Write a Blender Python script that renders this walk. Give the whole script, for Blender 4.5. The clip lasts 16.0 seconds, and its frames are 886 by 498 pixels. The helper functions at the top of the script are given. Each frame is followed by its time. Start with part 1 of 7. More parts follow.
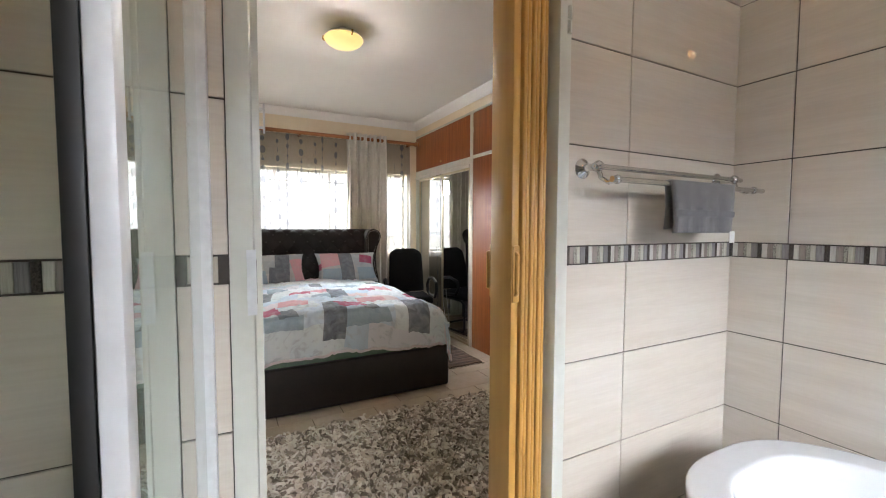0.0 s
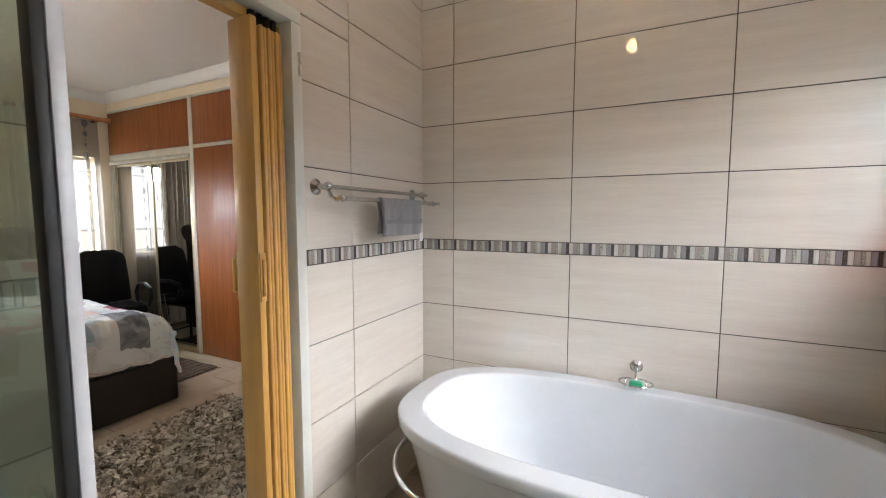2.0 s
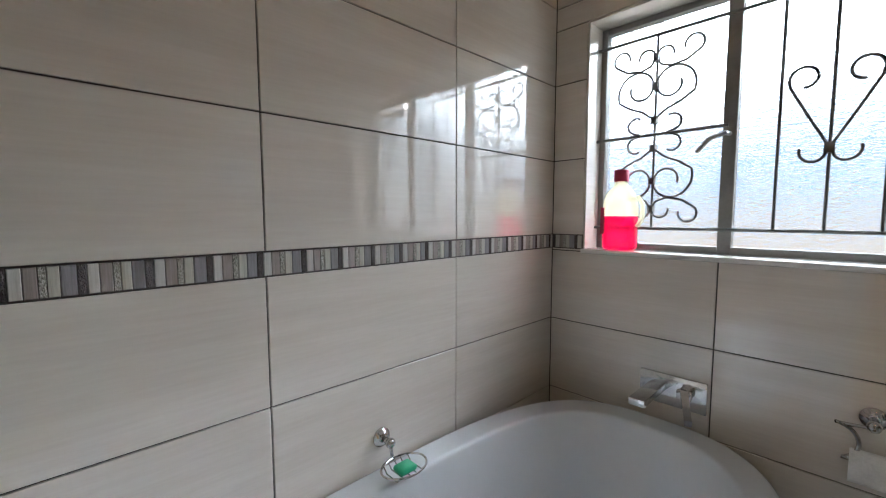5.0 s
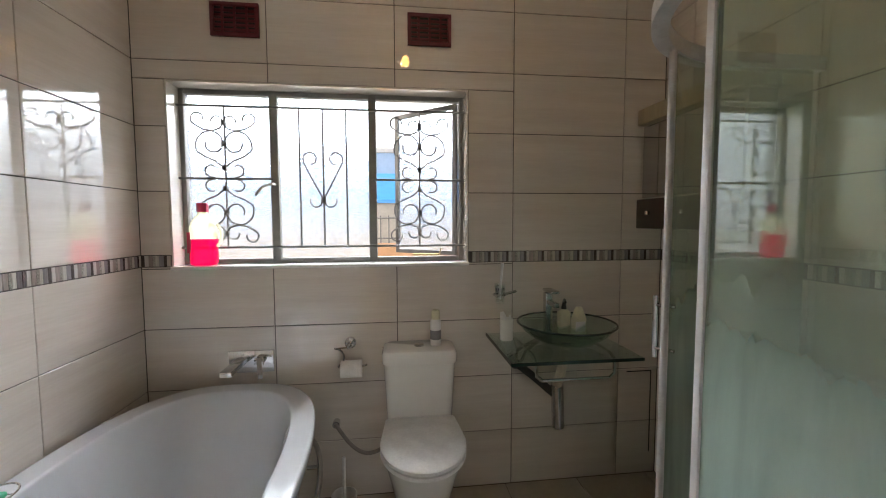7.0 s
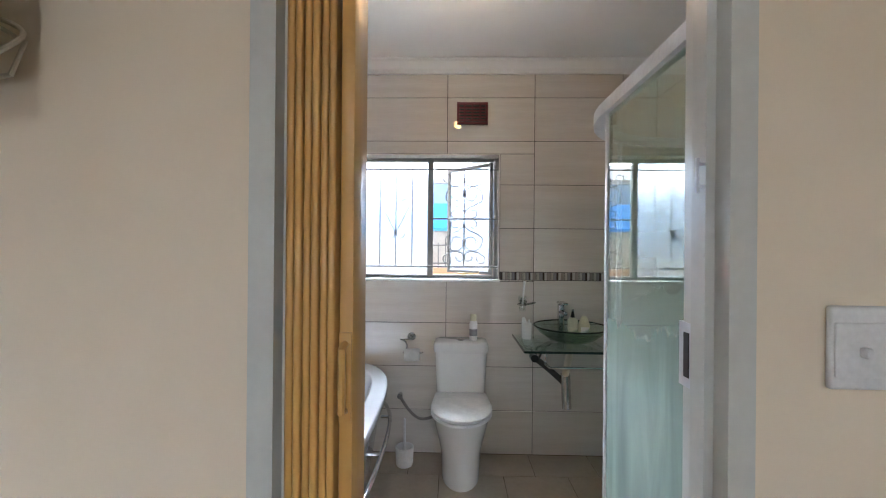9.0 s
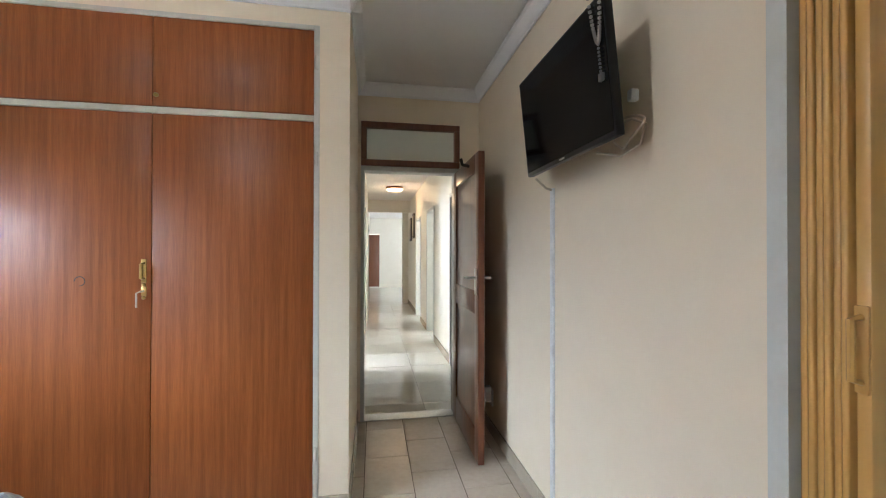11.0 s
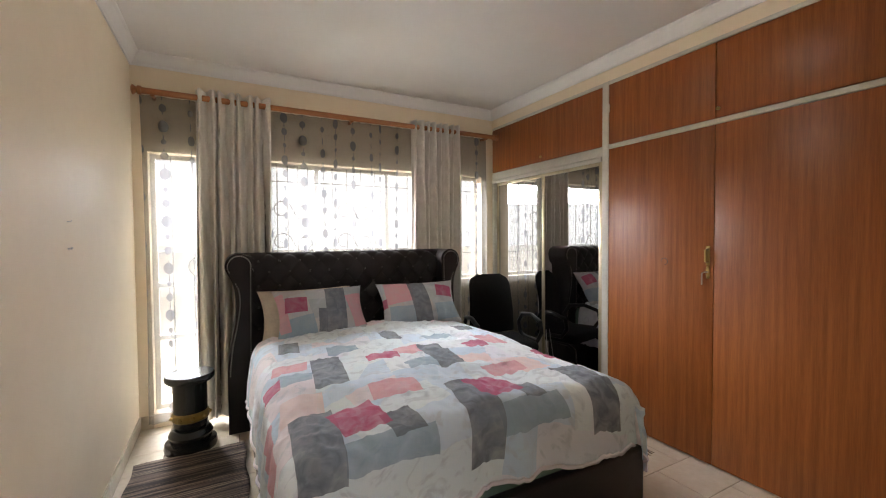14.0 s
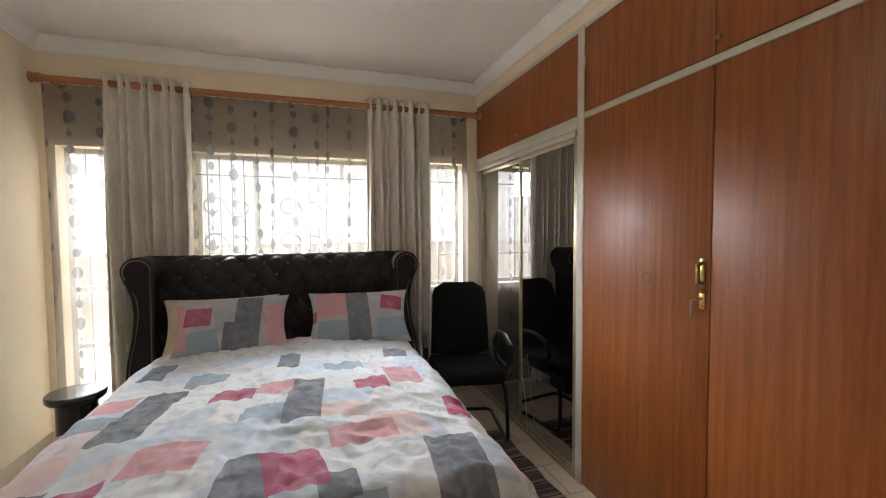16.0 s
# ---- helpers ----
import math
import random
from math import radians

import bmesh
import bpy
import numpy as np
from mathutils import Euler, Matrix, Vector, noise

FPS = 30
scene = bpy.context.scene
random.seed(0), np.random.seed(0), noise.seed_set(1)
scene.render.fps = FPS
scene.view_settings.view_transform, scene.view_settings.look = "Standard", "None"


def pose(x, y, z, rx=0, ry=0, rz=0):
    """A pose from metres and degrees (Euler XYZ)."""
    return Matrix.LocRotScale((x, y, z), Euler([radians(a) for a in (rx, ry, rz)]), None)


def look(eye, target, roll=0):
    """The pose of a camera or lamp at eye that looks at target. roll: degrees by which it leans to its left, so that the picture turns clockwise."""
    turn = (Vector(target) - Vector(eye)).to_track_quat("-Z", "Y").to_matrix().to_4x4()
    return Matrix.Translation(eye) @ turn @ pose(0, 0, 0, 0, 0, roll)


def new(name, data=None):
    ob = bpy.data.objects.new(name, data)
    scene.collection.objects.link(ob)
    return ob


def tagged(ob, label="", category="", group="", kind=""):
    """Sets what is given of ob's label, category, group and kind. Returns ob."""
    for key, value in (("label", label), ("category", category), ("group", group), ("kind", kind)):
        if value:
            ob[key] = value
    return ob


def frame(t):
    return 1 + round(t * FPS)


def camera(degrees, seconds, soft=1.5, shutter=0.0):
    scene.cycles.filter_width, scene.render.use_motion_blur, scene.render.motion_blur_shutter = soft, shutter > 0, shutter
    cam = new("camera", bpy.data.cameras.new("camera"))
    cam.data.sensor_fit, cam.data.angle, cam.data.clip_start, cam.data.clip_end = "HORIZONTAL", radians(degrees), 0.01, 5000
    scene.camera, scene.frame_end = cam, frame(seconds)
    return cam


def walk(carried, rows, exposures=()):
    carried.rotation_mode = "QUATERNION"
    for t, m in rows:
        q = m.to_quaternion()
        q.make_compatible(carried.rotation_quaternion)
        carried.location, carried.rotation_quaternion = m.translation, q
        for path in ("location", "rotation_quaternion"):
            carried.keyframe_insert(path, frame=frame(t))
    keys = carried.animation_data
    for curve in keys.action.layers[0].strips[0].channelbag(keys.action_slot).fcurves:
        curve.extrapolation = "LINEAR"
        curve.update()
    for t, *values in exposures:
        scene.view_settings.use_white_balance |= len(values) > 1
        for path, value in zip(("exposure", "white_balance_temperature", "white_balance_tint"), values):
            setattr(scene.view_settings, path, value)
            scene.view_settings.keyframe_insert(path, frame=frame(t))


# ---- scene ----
cam = camera(94.9, 16.0, soft=1.1)
PATH = [
    (0, (-1.748, -0.902, 1.313), (-0.825, 0.868, 1.202), 0.2),
    (0.5, (-1.823, -0.989, 1.325), (-0.675, 0.645, 1.202), 0.1),
    (1, (-1.938, -1.04, 1.335), (-0.547, 0.391, 1.199), 0.1),
    (1.5, (-1.977, -1.076, 1.362), (-0.369, 0.104, 1.208), -0.0),
    (2, (-1.96, -1.092, 1.379), (-0.171, -0.213, 1.218), 0.0),
    (2.5, (-1.865, -1.059, 1.388), (0.048, -0.499, 1.224), 0.2),
    (3, (-1.674, -1.004, 1.384), (0.305, -0.768, 1.218), 0.2),
    (5.5, (-0.86, -0.322, 1.33), (0.203, -2.008, 1.168), -0.2),
    (6, (-0.981, -0.217, 1.338), (-0.341, -2.105, 1.177), -0.3),
    (6.5, (-1.106, -0.088, 1.384), (-0.909, -2.072, 1.222), -0.2),
    (7, (-1.177, 0.083, 1.404), (-1.416, -1.898, 1.275), -0.2),
    (7.5, (-1.209, 0.273, 1.45), (-1.778, -1.641, 1.34), 0.1),
    (8, (-1.198, 0.443, 1.41), (-1.85, -1.448, 1.38), -0.4),
    (8.2, (-1.187, 0.524, 1.411), (-1.794, -1.382, 1.403), -0.3),
    (10.3, (-1.42, 1.101, 1.376), (0.171, -0.111, 1.388), 0.4),
    (10.5, (-1.459, 1.081, 1.367), (0.288, 0.106, 1.384), 0.3),
    (11, (-1.643, 0.996, 1.356), (0.328, 0.658, 1.371), 0.1),
    (11.5, (-1.794, 0.892, 1.333), (0.189, 1.156, 1.358), 0.0),
    (12, (-1.913, 0.834, 1.333), (-0.056, 1.576, 1.349), -0.0),
    (12.5, (-1.995, 0.79, 1.352), (-0.342, 1.915, 1.348), -0.1),
    (13, (-2.033, 0.758, 1.358), (-0.615, 2.168, 1.341), -0.1),
    (13.5, (-2.053, 0.727, 1.368), (-0.869, 2.339, 1.329), -0.3),
    (14, (-1.997, 0.706, 1.383), (-1.049, 2.467, 1.325), -0.4),
    (14.5, (-1.802, 0.702, 1.397), (-1.052, 2.555, 1.328), -0.5),
    (15, (-1.505, 0.747, 1.411), (-0.884, 2.646, 1.333), -0.6),
    (15.5, (-1.222, 0.874, 1.408), (-0.641, 2.786, 1.324), -0.6),
    (16, (-0.875, 0.929, 1.43), (-0.258, 2.829, 1.341), -0.4),
]
EXPOSURES = [(0, 0.8, 6500, 12), (1, 0.8, 6600, 13), (2, 0.75, 6650, 13), (3, 0.5, 6450, 12), (5.5, -0.15, 6200, 10), (6.5, -0.05, 6750, 12), (7, 0.1, 6700, 12), (8, 0.5, 6150, 12), (10.3, 1.0, 5550, 9), (11.5, 1.1, 5900, 11), (12, 1.0, 6400, 13), (13, 0.68, 6750, 15), (14, 0.45, 6800, 15), (16, 0.3, 6900, 15)]
walk(cam, [(t, look(eye, target, roll)) for t, eye, target, roll in PATH], EXPOSURES)

# ---- world and light ----
world = bpy.data.worlds.new("sky_world")
world.use_nodes = True
wn = world.node_tree.nodes
sky = wn.new("ShaderNodeTexSky")
sky.sky_type, sky.sun_disc = "NISHITA", False
sky.sun_elevation, sky.sun_rotation = radians(54), radians(76)
sky.dust_density = 3.0
wn["Background"].inputs["Strength"].default_value = 0.15
world.node_tree.links.new(sky.outputs[0], wn["Background"].inputs["Color"])
scene.world = world


def lamp(name, kind, m, energy, color, size=0.1, size_y=0.0):
    data = bpy.data.lights.new(name, kind)
    data.energy, data.color = energy, color
    if kind == "AREA":
        data.shape, data.size, data.size_y = "RECTANGLE", size, size_y or size
    elif kind == "POINT":
        data.shadow_soft_size = size
    else:
        data.angle = size
    ob = new(name, data)
    ob.matrix_world = m
    return ob


lamp("sun", "SUN", look((10, 2.5, 14), (0, 0, 0)), 4.2, (1, 0.95, 0.88), radians(1))
# daylight in the window openings: the bright sky before each and the sky above it
lamp("bedroom_window_daylight", "AREA", look((-0.80, 5.3, 1.75), (-0.80, 0, 1.2)), 19, (0.96, 0.98, 1.0), 3.4, 1.9)
lamp("bedroom_sky_daylight", "AREA", look((-2.9, 7.2, 3.3), (-0.6, 2.4, 0.8)), 3000, (0.88, 0.94, 1.0), 2.8, 2.6)
lamp("bathroom_window_daylight", "AREA", look((-1.3, -4.5, 3.75), (-0.85, -1.0, 1.0)), 950, (0.97, 0.975, 1.0), 6.0, 2.6)
# daylight from the side rooms of the hall
lamp("hall_near_daylight", "AREA", look((3.5, 2.75, 1.6), (3.5, 0, 0.5)), 48, (1.0, 0.98, 0.95), 0.8, 1.2)
lamp("hall_side_daylight", "AREA", look((5.6, -2.9, 1.6), (5.2, 2, 1.0)), 70, (1.0, 0.98, 0.94), 2.4, 1.8)
lamp("hall_far_daylight", "AREA", look((12.0, -1.4, 1.7), (12.0, 2, 1.0)), 30, (1.0, 0.98, 0.94), 2.0, 1.6)
# lit lamps of the bathroom, the bedroom and the hall
lamp("bathroom_bulb", "POINT", pose(-1.27, -0.98, 2.565), 2.6, (1.0, 0.74, 0.46), 0.03)
lamp("bedroom_bulb", "POINT", pose(-1.0, 2.08, 2.63), 13, (1.0, 0.93, 0.84), 0.04)
lamp("hall_bulb", "POINT", pose(6.5, 0.58, 2.56), 5, (1.0, 0.6, 0.3), 0.06)


# ---- materials ----
def material(name, color, rough=0.5, metal=0.0, color2=None, scale=8.0, detail=4.0, stretch=(1, 1, 1), bump=0.0, bump_scale=60.0,
             coat=0.0, mix=1.0, sheen=0.0, per_object=0.0):
    """Principled surface whose colour wanders between two tones at two scales, with fine relief."""
    m = bpy.data.materials.new(name)
    m.use_nodes = True
    nt = m.node_tree
    n, link = nt.nodes, nt.links.new
    b = n["Principled BSDF"]
    b.inputs["Roughness"].default_value = rough
    b.inputs["Metallic"].default_value = metal
    b.inputs["Coat Weight"].default_value = coat
    b.inputs["Coat Roughness"].default_value = 0.06
    b.inputs["Sheen Weight"].default_value = sheen
    color2 = color2 or tuple(c * 0.82 for c in color)
    coords = n.new("ShaderNodeTexCoord")
    place = n.new("ShaderNodeMapping")
    place.inputs["Scale"].default_value = stretch
    link(coords.outputs["Object"], place.inputs[0])
    source = place.outputs[0]
    if per_object:
        info = n.new("ShaderNodeObjectInfo")
        times = n.new("ShaderNodeMath")
        times.operation, times.inputs[1].default_value = "MULTIPLY", 37.0
        link(info.outputs["Random"], times.inputs[0])
        add = n.new("ShaderNodeVectorMath")
        link(source, add.inputs[0])
        link(times.outputs[0], add.inputs[1])
        source = add.outputs[0]
    noises = []
    for s, d in ((scale, detail), (scale * 6.3, 2.0)):
        t = n.new("ShaderNodeTexNoise")
        t.inputs["Scale"].default_value, t.inputs["Detail"].default_value = s, d
        link(source, t.inputs["Vector"])
        noises.append(t.outputs["Fac"])
    avg = n.new("ShaderNodeMath")
    avg.operation = "MULTIPLY_ADD"
    avg.inputs[1].default_value = 0.35
    link(noises[1], avg.inputs[0])
    half = n.new("ShaderNodeMath")
    half.operation, half.inputs[1].default_value = "MULTIPLY", 0.65
    link(noises[0], half.inputs[0])
    link(half.outputs[0], avg.inputs[2])
    ramp = n.new("ShaderNodeMapRange")
    ramp.inputs[1].default_value, ramp.inputs[2].default_value = 0.35, 0.65
    ramp.inputs[4].default_value = mix
    link(avg.outputs[0], ramp.inputs[0])
    blend = n.new("ShaderNodeMix")
    blend.data_type = "RGBA"
    blend.inputs[6].default_value, blend.inputs[7].default_value = (*color, 1), (*color2, 1)
    link(ramp.outputs[0], blend.inputs[0])
    out = blend.outputs[2]
    if per_object:
        hsv = n.new("ShaderNodeHueSaturation")
        vary = n.new("ShaderNodeMapRange")
        vary.inputs[3].default_value, vary.inputs[4].default_value = 1 - per_object, 1 + per_object
        link(info.outputs["Random"], vary.inputs[0])
        link(vary.outputs[0], hsv.inputs["Value"])
        link(out, hsv.inputs["Color"])
        out = hsv.outputs[0]
    link(out, b.inputs["Base Color"])
    if bump:
        fine = n.new("ShaderNodeTexNoise")
        fine.inputs["Scale"].default_value = bump_scale
        link(place.outputs[0], fine.inputs["Vector"])
        bn = n.new("ShaderNodeBump")
        bn.inputs["Strength"].default_value, bn.inputs["Distance"].default_value = bump, 0.004
        link(fine.outputs["Fac"], bn.inputs["Height"])
        link(bn.outputs[0], b.inputs["Normal"])
    return m


def palette_steps(n, link, source, colors):
    ramp = n.new("ShaderNodeValToRGB")
    ramp.color_ramp.interpolation = "CONSTANT"
    e = ramp.color_ramp.elements
    while len(e) < len(colors):
        e.new(0.5)
    for i, c in enumerate(colors):
        e[i].position, e[i].color = i / len(colors), (*c, 1)
    link(source, ramp.inputs[0])
    return ramp.outputs[0]


def patchwork(name, size, seed, source="UV", tall=1.0, colors=()):
    """Printed cotton: skewed blocks in whites, greys, blues and pinks with a chalky crackle. size: metres of a block's width."""
    m = material(name, (1, 1, 1), 0.85, bump=0.25, bump_scale=900)
    n, link = m.node_tree.nodes, m.node_tree.links.new
    b = n["Principled BSDF"]
    coords, axis = n.new("ShaderNodeTexCoord"), n.new("ShaderNodeSeparateXYZ")
    link(coords.outputs[source], axis.inputs[0])
    x, y = axis.outputs[0], axis.outputs[1]

    def op(kind, p, q=None, r=None):
        s = n.new("ShaderNodeMath")
        s.operation = kind
        for i, v in enumerate((p, q, r)):
            if isinstance(v, (int, float)):
                s.inputs[i].default_value = v
            elif v is not None:
                link(v, s.inputs[i])
        return s.outputs[0]

    def rand(p, q=0.0, r=0.0):
        s, c = n.new("ShaderNodeTexWhiteNoise"), n.new("ShaderNodeCombineXYZ")
        s.noise_dimensions = "3D"
        for i, v in enumerate((p, q, r)):
            if isinstance(v, (int, float)):
                c.inputs[i].default_value = v
            else:
                link(v, c.inputs[i])
        link(c.outputs[0], s.inputs["Vector"])
        return s.outputs["Value"]
    across = op("DIVIDE", op("MULTIPLY_ADD", y, 0.16, op("ADD", x, 3.0 + seed)), size * 1.75)
    col = op("FLOOR", across)
    rc = rand(col, 7.1 + seed)
    tilt = op("MULTIPLY", op("SUBTRACT", rc, 0.5), 0.55)
    down = op("DIVIDE", op("MULTIPLY_ADD", x, tilt, op("MULTIPLY_ADD", rc, 0.9, op("ADD", y, 4.0))), op("MULTIPLY_ADD", rand(col, 2.7), size * 0.5 * tall, size * 0.62 * tall))
    row = op("FLOOR", down)
    r2 = rand(col, row, 1.5 + seed)
    cut = op("MULTIPLY_ADD", op("SUBTRACT", op("FRACT", down), 0.5), op("MULTIPLY", op("SUBTRACT", r2, 0.5), 0.5), op("FRACT", across))
    half = op("GREATER_THAN", cut, op("MULTIPLY_ADD", r2, 0.36, 0.32))
    pick = rand(col, row, op("MULTIPLY_ADD", half, 3.3, 0.4 + seed))
    colr = palette_steps(n, link, pick, colors or [
        (0.70, 0.77, 0.85), (0.15, 0.17, 0.205), (0.52, 0.63, 0.72), (0.66, 0.36, 0.40), (0.74, 0.79, 0.86), (0.31, 0.39, 0.47), (0.74, 0.66, 0.68), (0.17, 0.19, 0.225),
        (0.40, 0.075, 0.155), (0.60, 0.70, 0.78), (0.22, 0.25, 0.29), (0.73, 0.78, 0.85), (0.44, 0.54, 0.63), (0.70, 0.52, 0.55), (0.68, 0.76, 0.84), (0.56, 0.66, 0.74)])
    crack = n.new("ShaderNodeTexNoise")
    crack.inputs["Scale"].default_value, crack.inputs["Detail"].default_value, crack.inputs["Distortion"].default_value = 7.0, 10.0, 1.6
    link(coords.outputs[source], crack.inputs["Vector"])
    veins = n.new("ShaderNodeMapRange")
    veins.inputs[1].default_value, veins.inputs[2].default_value, veins.inputs[4].default_value = 0.52, 0.60, 0.38
    link(crack.outputs["Fac"], veins.inputs[0])
    some = op("MULTIPLY", op("POWER", rand(col, row, 8.8), 3.0), veins.outputs[0])
    mixed = n.new("ShaderNodeMix")
    mixed.data_type = "RGBA"
    mixed.inputs[7].default_value = (0.77, 0.78, 0.80, 1)
    link(some, mixed.inputs[0])
    link(colr, mixed.inputs[6])
    link(mixed.outputs[2], b.inputs["Base Color"])
    crease, relief = n.new("ShaderNodeTexNoise"), n.new("ShaderNodeBump")
    crease.noise_type = "RIDGED_MULTIFRACTAL"
    crease.inputs["Scale"].default_value, crease.inputs["Detail"].default_value, crease.inputs["Distortion"].default_value = 9.0, 5.0, 1.0
    relief.inputs["Strength"].default_value, relief.inputs["Distance"].default_value = 0.9, 0.012
    link(coords.outputs[source], crease.inputs["Vector"])
    link(crease.outputs["Fac"], relief.inputs["Height"])
    link(relief.outputs[0], b.inputs["Normal"].links[0].from_node.inputs["Normal"])
    return m


def printed(name, size, seed, source, base, blocks):
    """The patchwork cotton in pale base colours, with bold blocks over it: (across, down, width, height, turn in degrees) under each colour."""
    m = patchwork(name, size, seed, source, 1.0, base)
    n, link = m.node_tree.nodes, m.node_tree.links.new
    b = n["Principled BSDF"]
    ground = b.inputs["Base Color"].links[0].from_socket
    coords = n.new("ShaderNodeTexCoord")
    chalk, fade = n.new("ShaderNodeTexNoise"), n.new("ShaderNodeMapRange")
    chalk.inputs["Scale"].default_value, chalk.inputs["Detail"].default_value, chalk.inputs["Distortion"].default_value = 16.0, 8.0, 1.0
    fade.inputs[1].default_value, fade.inputs[2].default_value, fade.inputs[3].default_value, fade.inputs[4].default_value = 0.35, 0.72, 1.0, 0.72
    link(coords.outputs[source], chalk.inputs["Vector"])
    link(chalk.outputs["Fac"], fade.inputs[0])
    marble, vein, washed = n.new("ShaderNodeTexNoise"), n.new("ShaderNodeMapRange"), n.new("ShaderNodeMix")
    marble.inputs["Scale"].default_value, marble.inputs["Detail"].default_value, marble.inputs["Distortion"].default_value = 8.0, 10.0, 2.2
    vein.inputs[1].default_value, vein.inputs[2].default_value, vein.inputs[4].default_value = 0.52, 0.64, 0.6
    washed.data_type = "RGBA"
    washed.inputs[7].default_value = (0.50, 0.55, 0.61, 1)
    link(coords.outputs[source], marble.inputs["Vector"])
    link(marble.outputs["Fac"], vein.inputs[0])
    link(vein.outputs[0], washed.inputs[0])
    link(ground, washed.inputs[6])
    ground = washed.outputs[2]
    for color, list_of in blocks:
        for x, y, w, h, turn_ in list_of:
            place, gap, axis, edge_, inside, cover_, mixed = [n.new(q) for q in ("ShaderNodeMapping", "ShaderNodeVectorMath", "ShaderNodeSeparateXYZ", "ShaderNodeMath", "ShaderNodeMath", "ShaderNodeMath", "ShaderNodeMix")]
            place.vector_type = "TEXTURE"
            place.inputs["Location"].default_value, place.inputs["Rotation"].default_value, place.inputs["Scale"].default_value = (x, y, 0), (0, 0, radians(turn_)), (w / 2, h / 2, 1)
            gap.operation, edge_.operation, inside.operation, cover_.operation = "ABSOLUTE", "MAXIMUM", "LESS_THAN", "MULTIPLY"
            inside.inputs[1].default_value = 1.0
            mixed.data_type = "RGBA"
            mixed.inputs[7].default_value = (*color, 1)
            link(coords.outputs[source], place.inputs[0])
            link(place.outputs[0], gap.inputs[0])
            link(gap.outputs[0], axis.inputs[0])
            link(axis.outputs[0], edge_.inputs[0])
            link(axis.outputs[1], edge_.inputs[1])
            link(edge_.outputs[0], inside.inputs[0])
            link(inside.outputs[0], cover_.inputs[0])
            link(fade.outputs[0], cover_.inputs[1])
            link(cover_.outputs[0], mixed.inputs[0])
            link(ground, mixed.inputs[6])
            ground = mixed.outputs[2]
    link(ground, b.inputs["Base Color"])
    return m


def sheet_shader(name, build):
    m = bpy.data.materials.new(name)
    m.use_nodes = True
    n, link = m.node_tree.nodes, m.node_tree.links.new
    n.remove(n["Principled BSDF"])
    link(build(n, link), n["Material Output"].inputs["Surface"])
    return m


def mixer(n, link, fac, a, b):
    s = n.new("ShaderNodeMixShader")
    if isinstance(fac, float):
        s.inputs[0].default_value = fac
    else:
        link(fac, s.inputs[0])
    link(a, s.inputs[1])
    link(b, s.inputs[2])
    return s.outputs[0]


def shader(n, kind, color, rough=None):
    s = n.new(kind)
    s.inputs["Color"].default_value = (*color, 1)
    if rough is not None:
        s.inputs["Roughness"].default_value = rough
    return s


def gloss_over(n, link, under, ior, rough=0.02):
    """A clear gloss that grows towards grazing view, alike from both sides of the sheet."""
    f, steep, lift = n.new("ShaderNodeLayerWeight"), n.new("ShaderNodeMath"), n.new("ShaderNodeMath")
    f.inputs["Blend"].default_value = 0.5
    steep.operation, steep.inputs[1].default_value = "POWER", 4.0
    lift.operation, lift.inputs[1].default_value, lift.inputs[2].default_value = "MULTIPLY_ADD", 0.85, ((ior - 1) / (ior + 1)) ** 2 * 1.3
    link(f.outputs["Facing"], steep.inputs[0])
    link(steep.outputs[0], lift.inputs[0])
    g = shader(n, "ShaderNodeBsdfGlossy", (1, 1, 1), rough)
    return mixer(n, link, lift.outputs[0], under, g.outputs[0])


def clear_glass(name, tint, ior=1.5):
    return sheet_shader(name, lambda n, link: gloss_over(n, link, shader(n, "ShaderNodeBsdfTransparent", tint).outputs[0], ior))


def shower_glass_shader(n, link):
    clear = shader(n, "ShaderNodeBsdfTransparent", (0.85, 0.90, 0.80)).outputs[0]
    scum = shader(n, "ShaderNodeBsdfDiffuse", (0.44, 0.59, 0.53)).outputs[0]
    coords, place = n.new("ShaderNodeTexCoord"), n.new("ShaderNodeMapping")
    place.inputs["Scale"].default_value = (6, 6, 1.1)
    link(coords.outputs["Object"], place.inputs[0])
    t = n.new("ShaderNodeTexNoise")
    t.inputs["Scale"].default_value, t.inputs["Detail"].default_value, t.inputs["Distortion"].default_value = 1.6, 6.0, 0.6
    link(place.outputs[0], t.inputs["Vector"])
    # lime film: thin above, denser from the lower half down
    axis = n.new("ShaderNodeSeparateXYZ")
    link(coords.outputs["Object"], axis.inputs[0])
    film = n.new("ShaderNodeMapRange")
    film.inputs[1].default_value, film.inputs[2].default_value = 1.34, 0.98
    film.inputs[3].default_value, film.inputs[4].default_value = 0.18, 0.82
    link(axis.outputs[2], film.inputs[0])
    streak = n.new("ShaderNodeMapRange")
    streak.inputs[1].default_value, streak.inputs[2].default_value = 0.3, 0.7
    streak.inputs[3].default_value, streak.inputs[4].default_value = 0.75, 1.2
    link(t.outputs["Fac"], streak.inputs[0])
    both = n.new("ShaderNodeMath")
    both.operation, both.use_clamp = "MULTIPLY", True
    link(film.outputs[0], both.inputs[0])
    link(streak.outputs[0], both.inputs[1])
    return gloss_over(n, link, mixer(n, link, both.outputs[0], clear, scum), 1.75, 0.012)


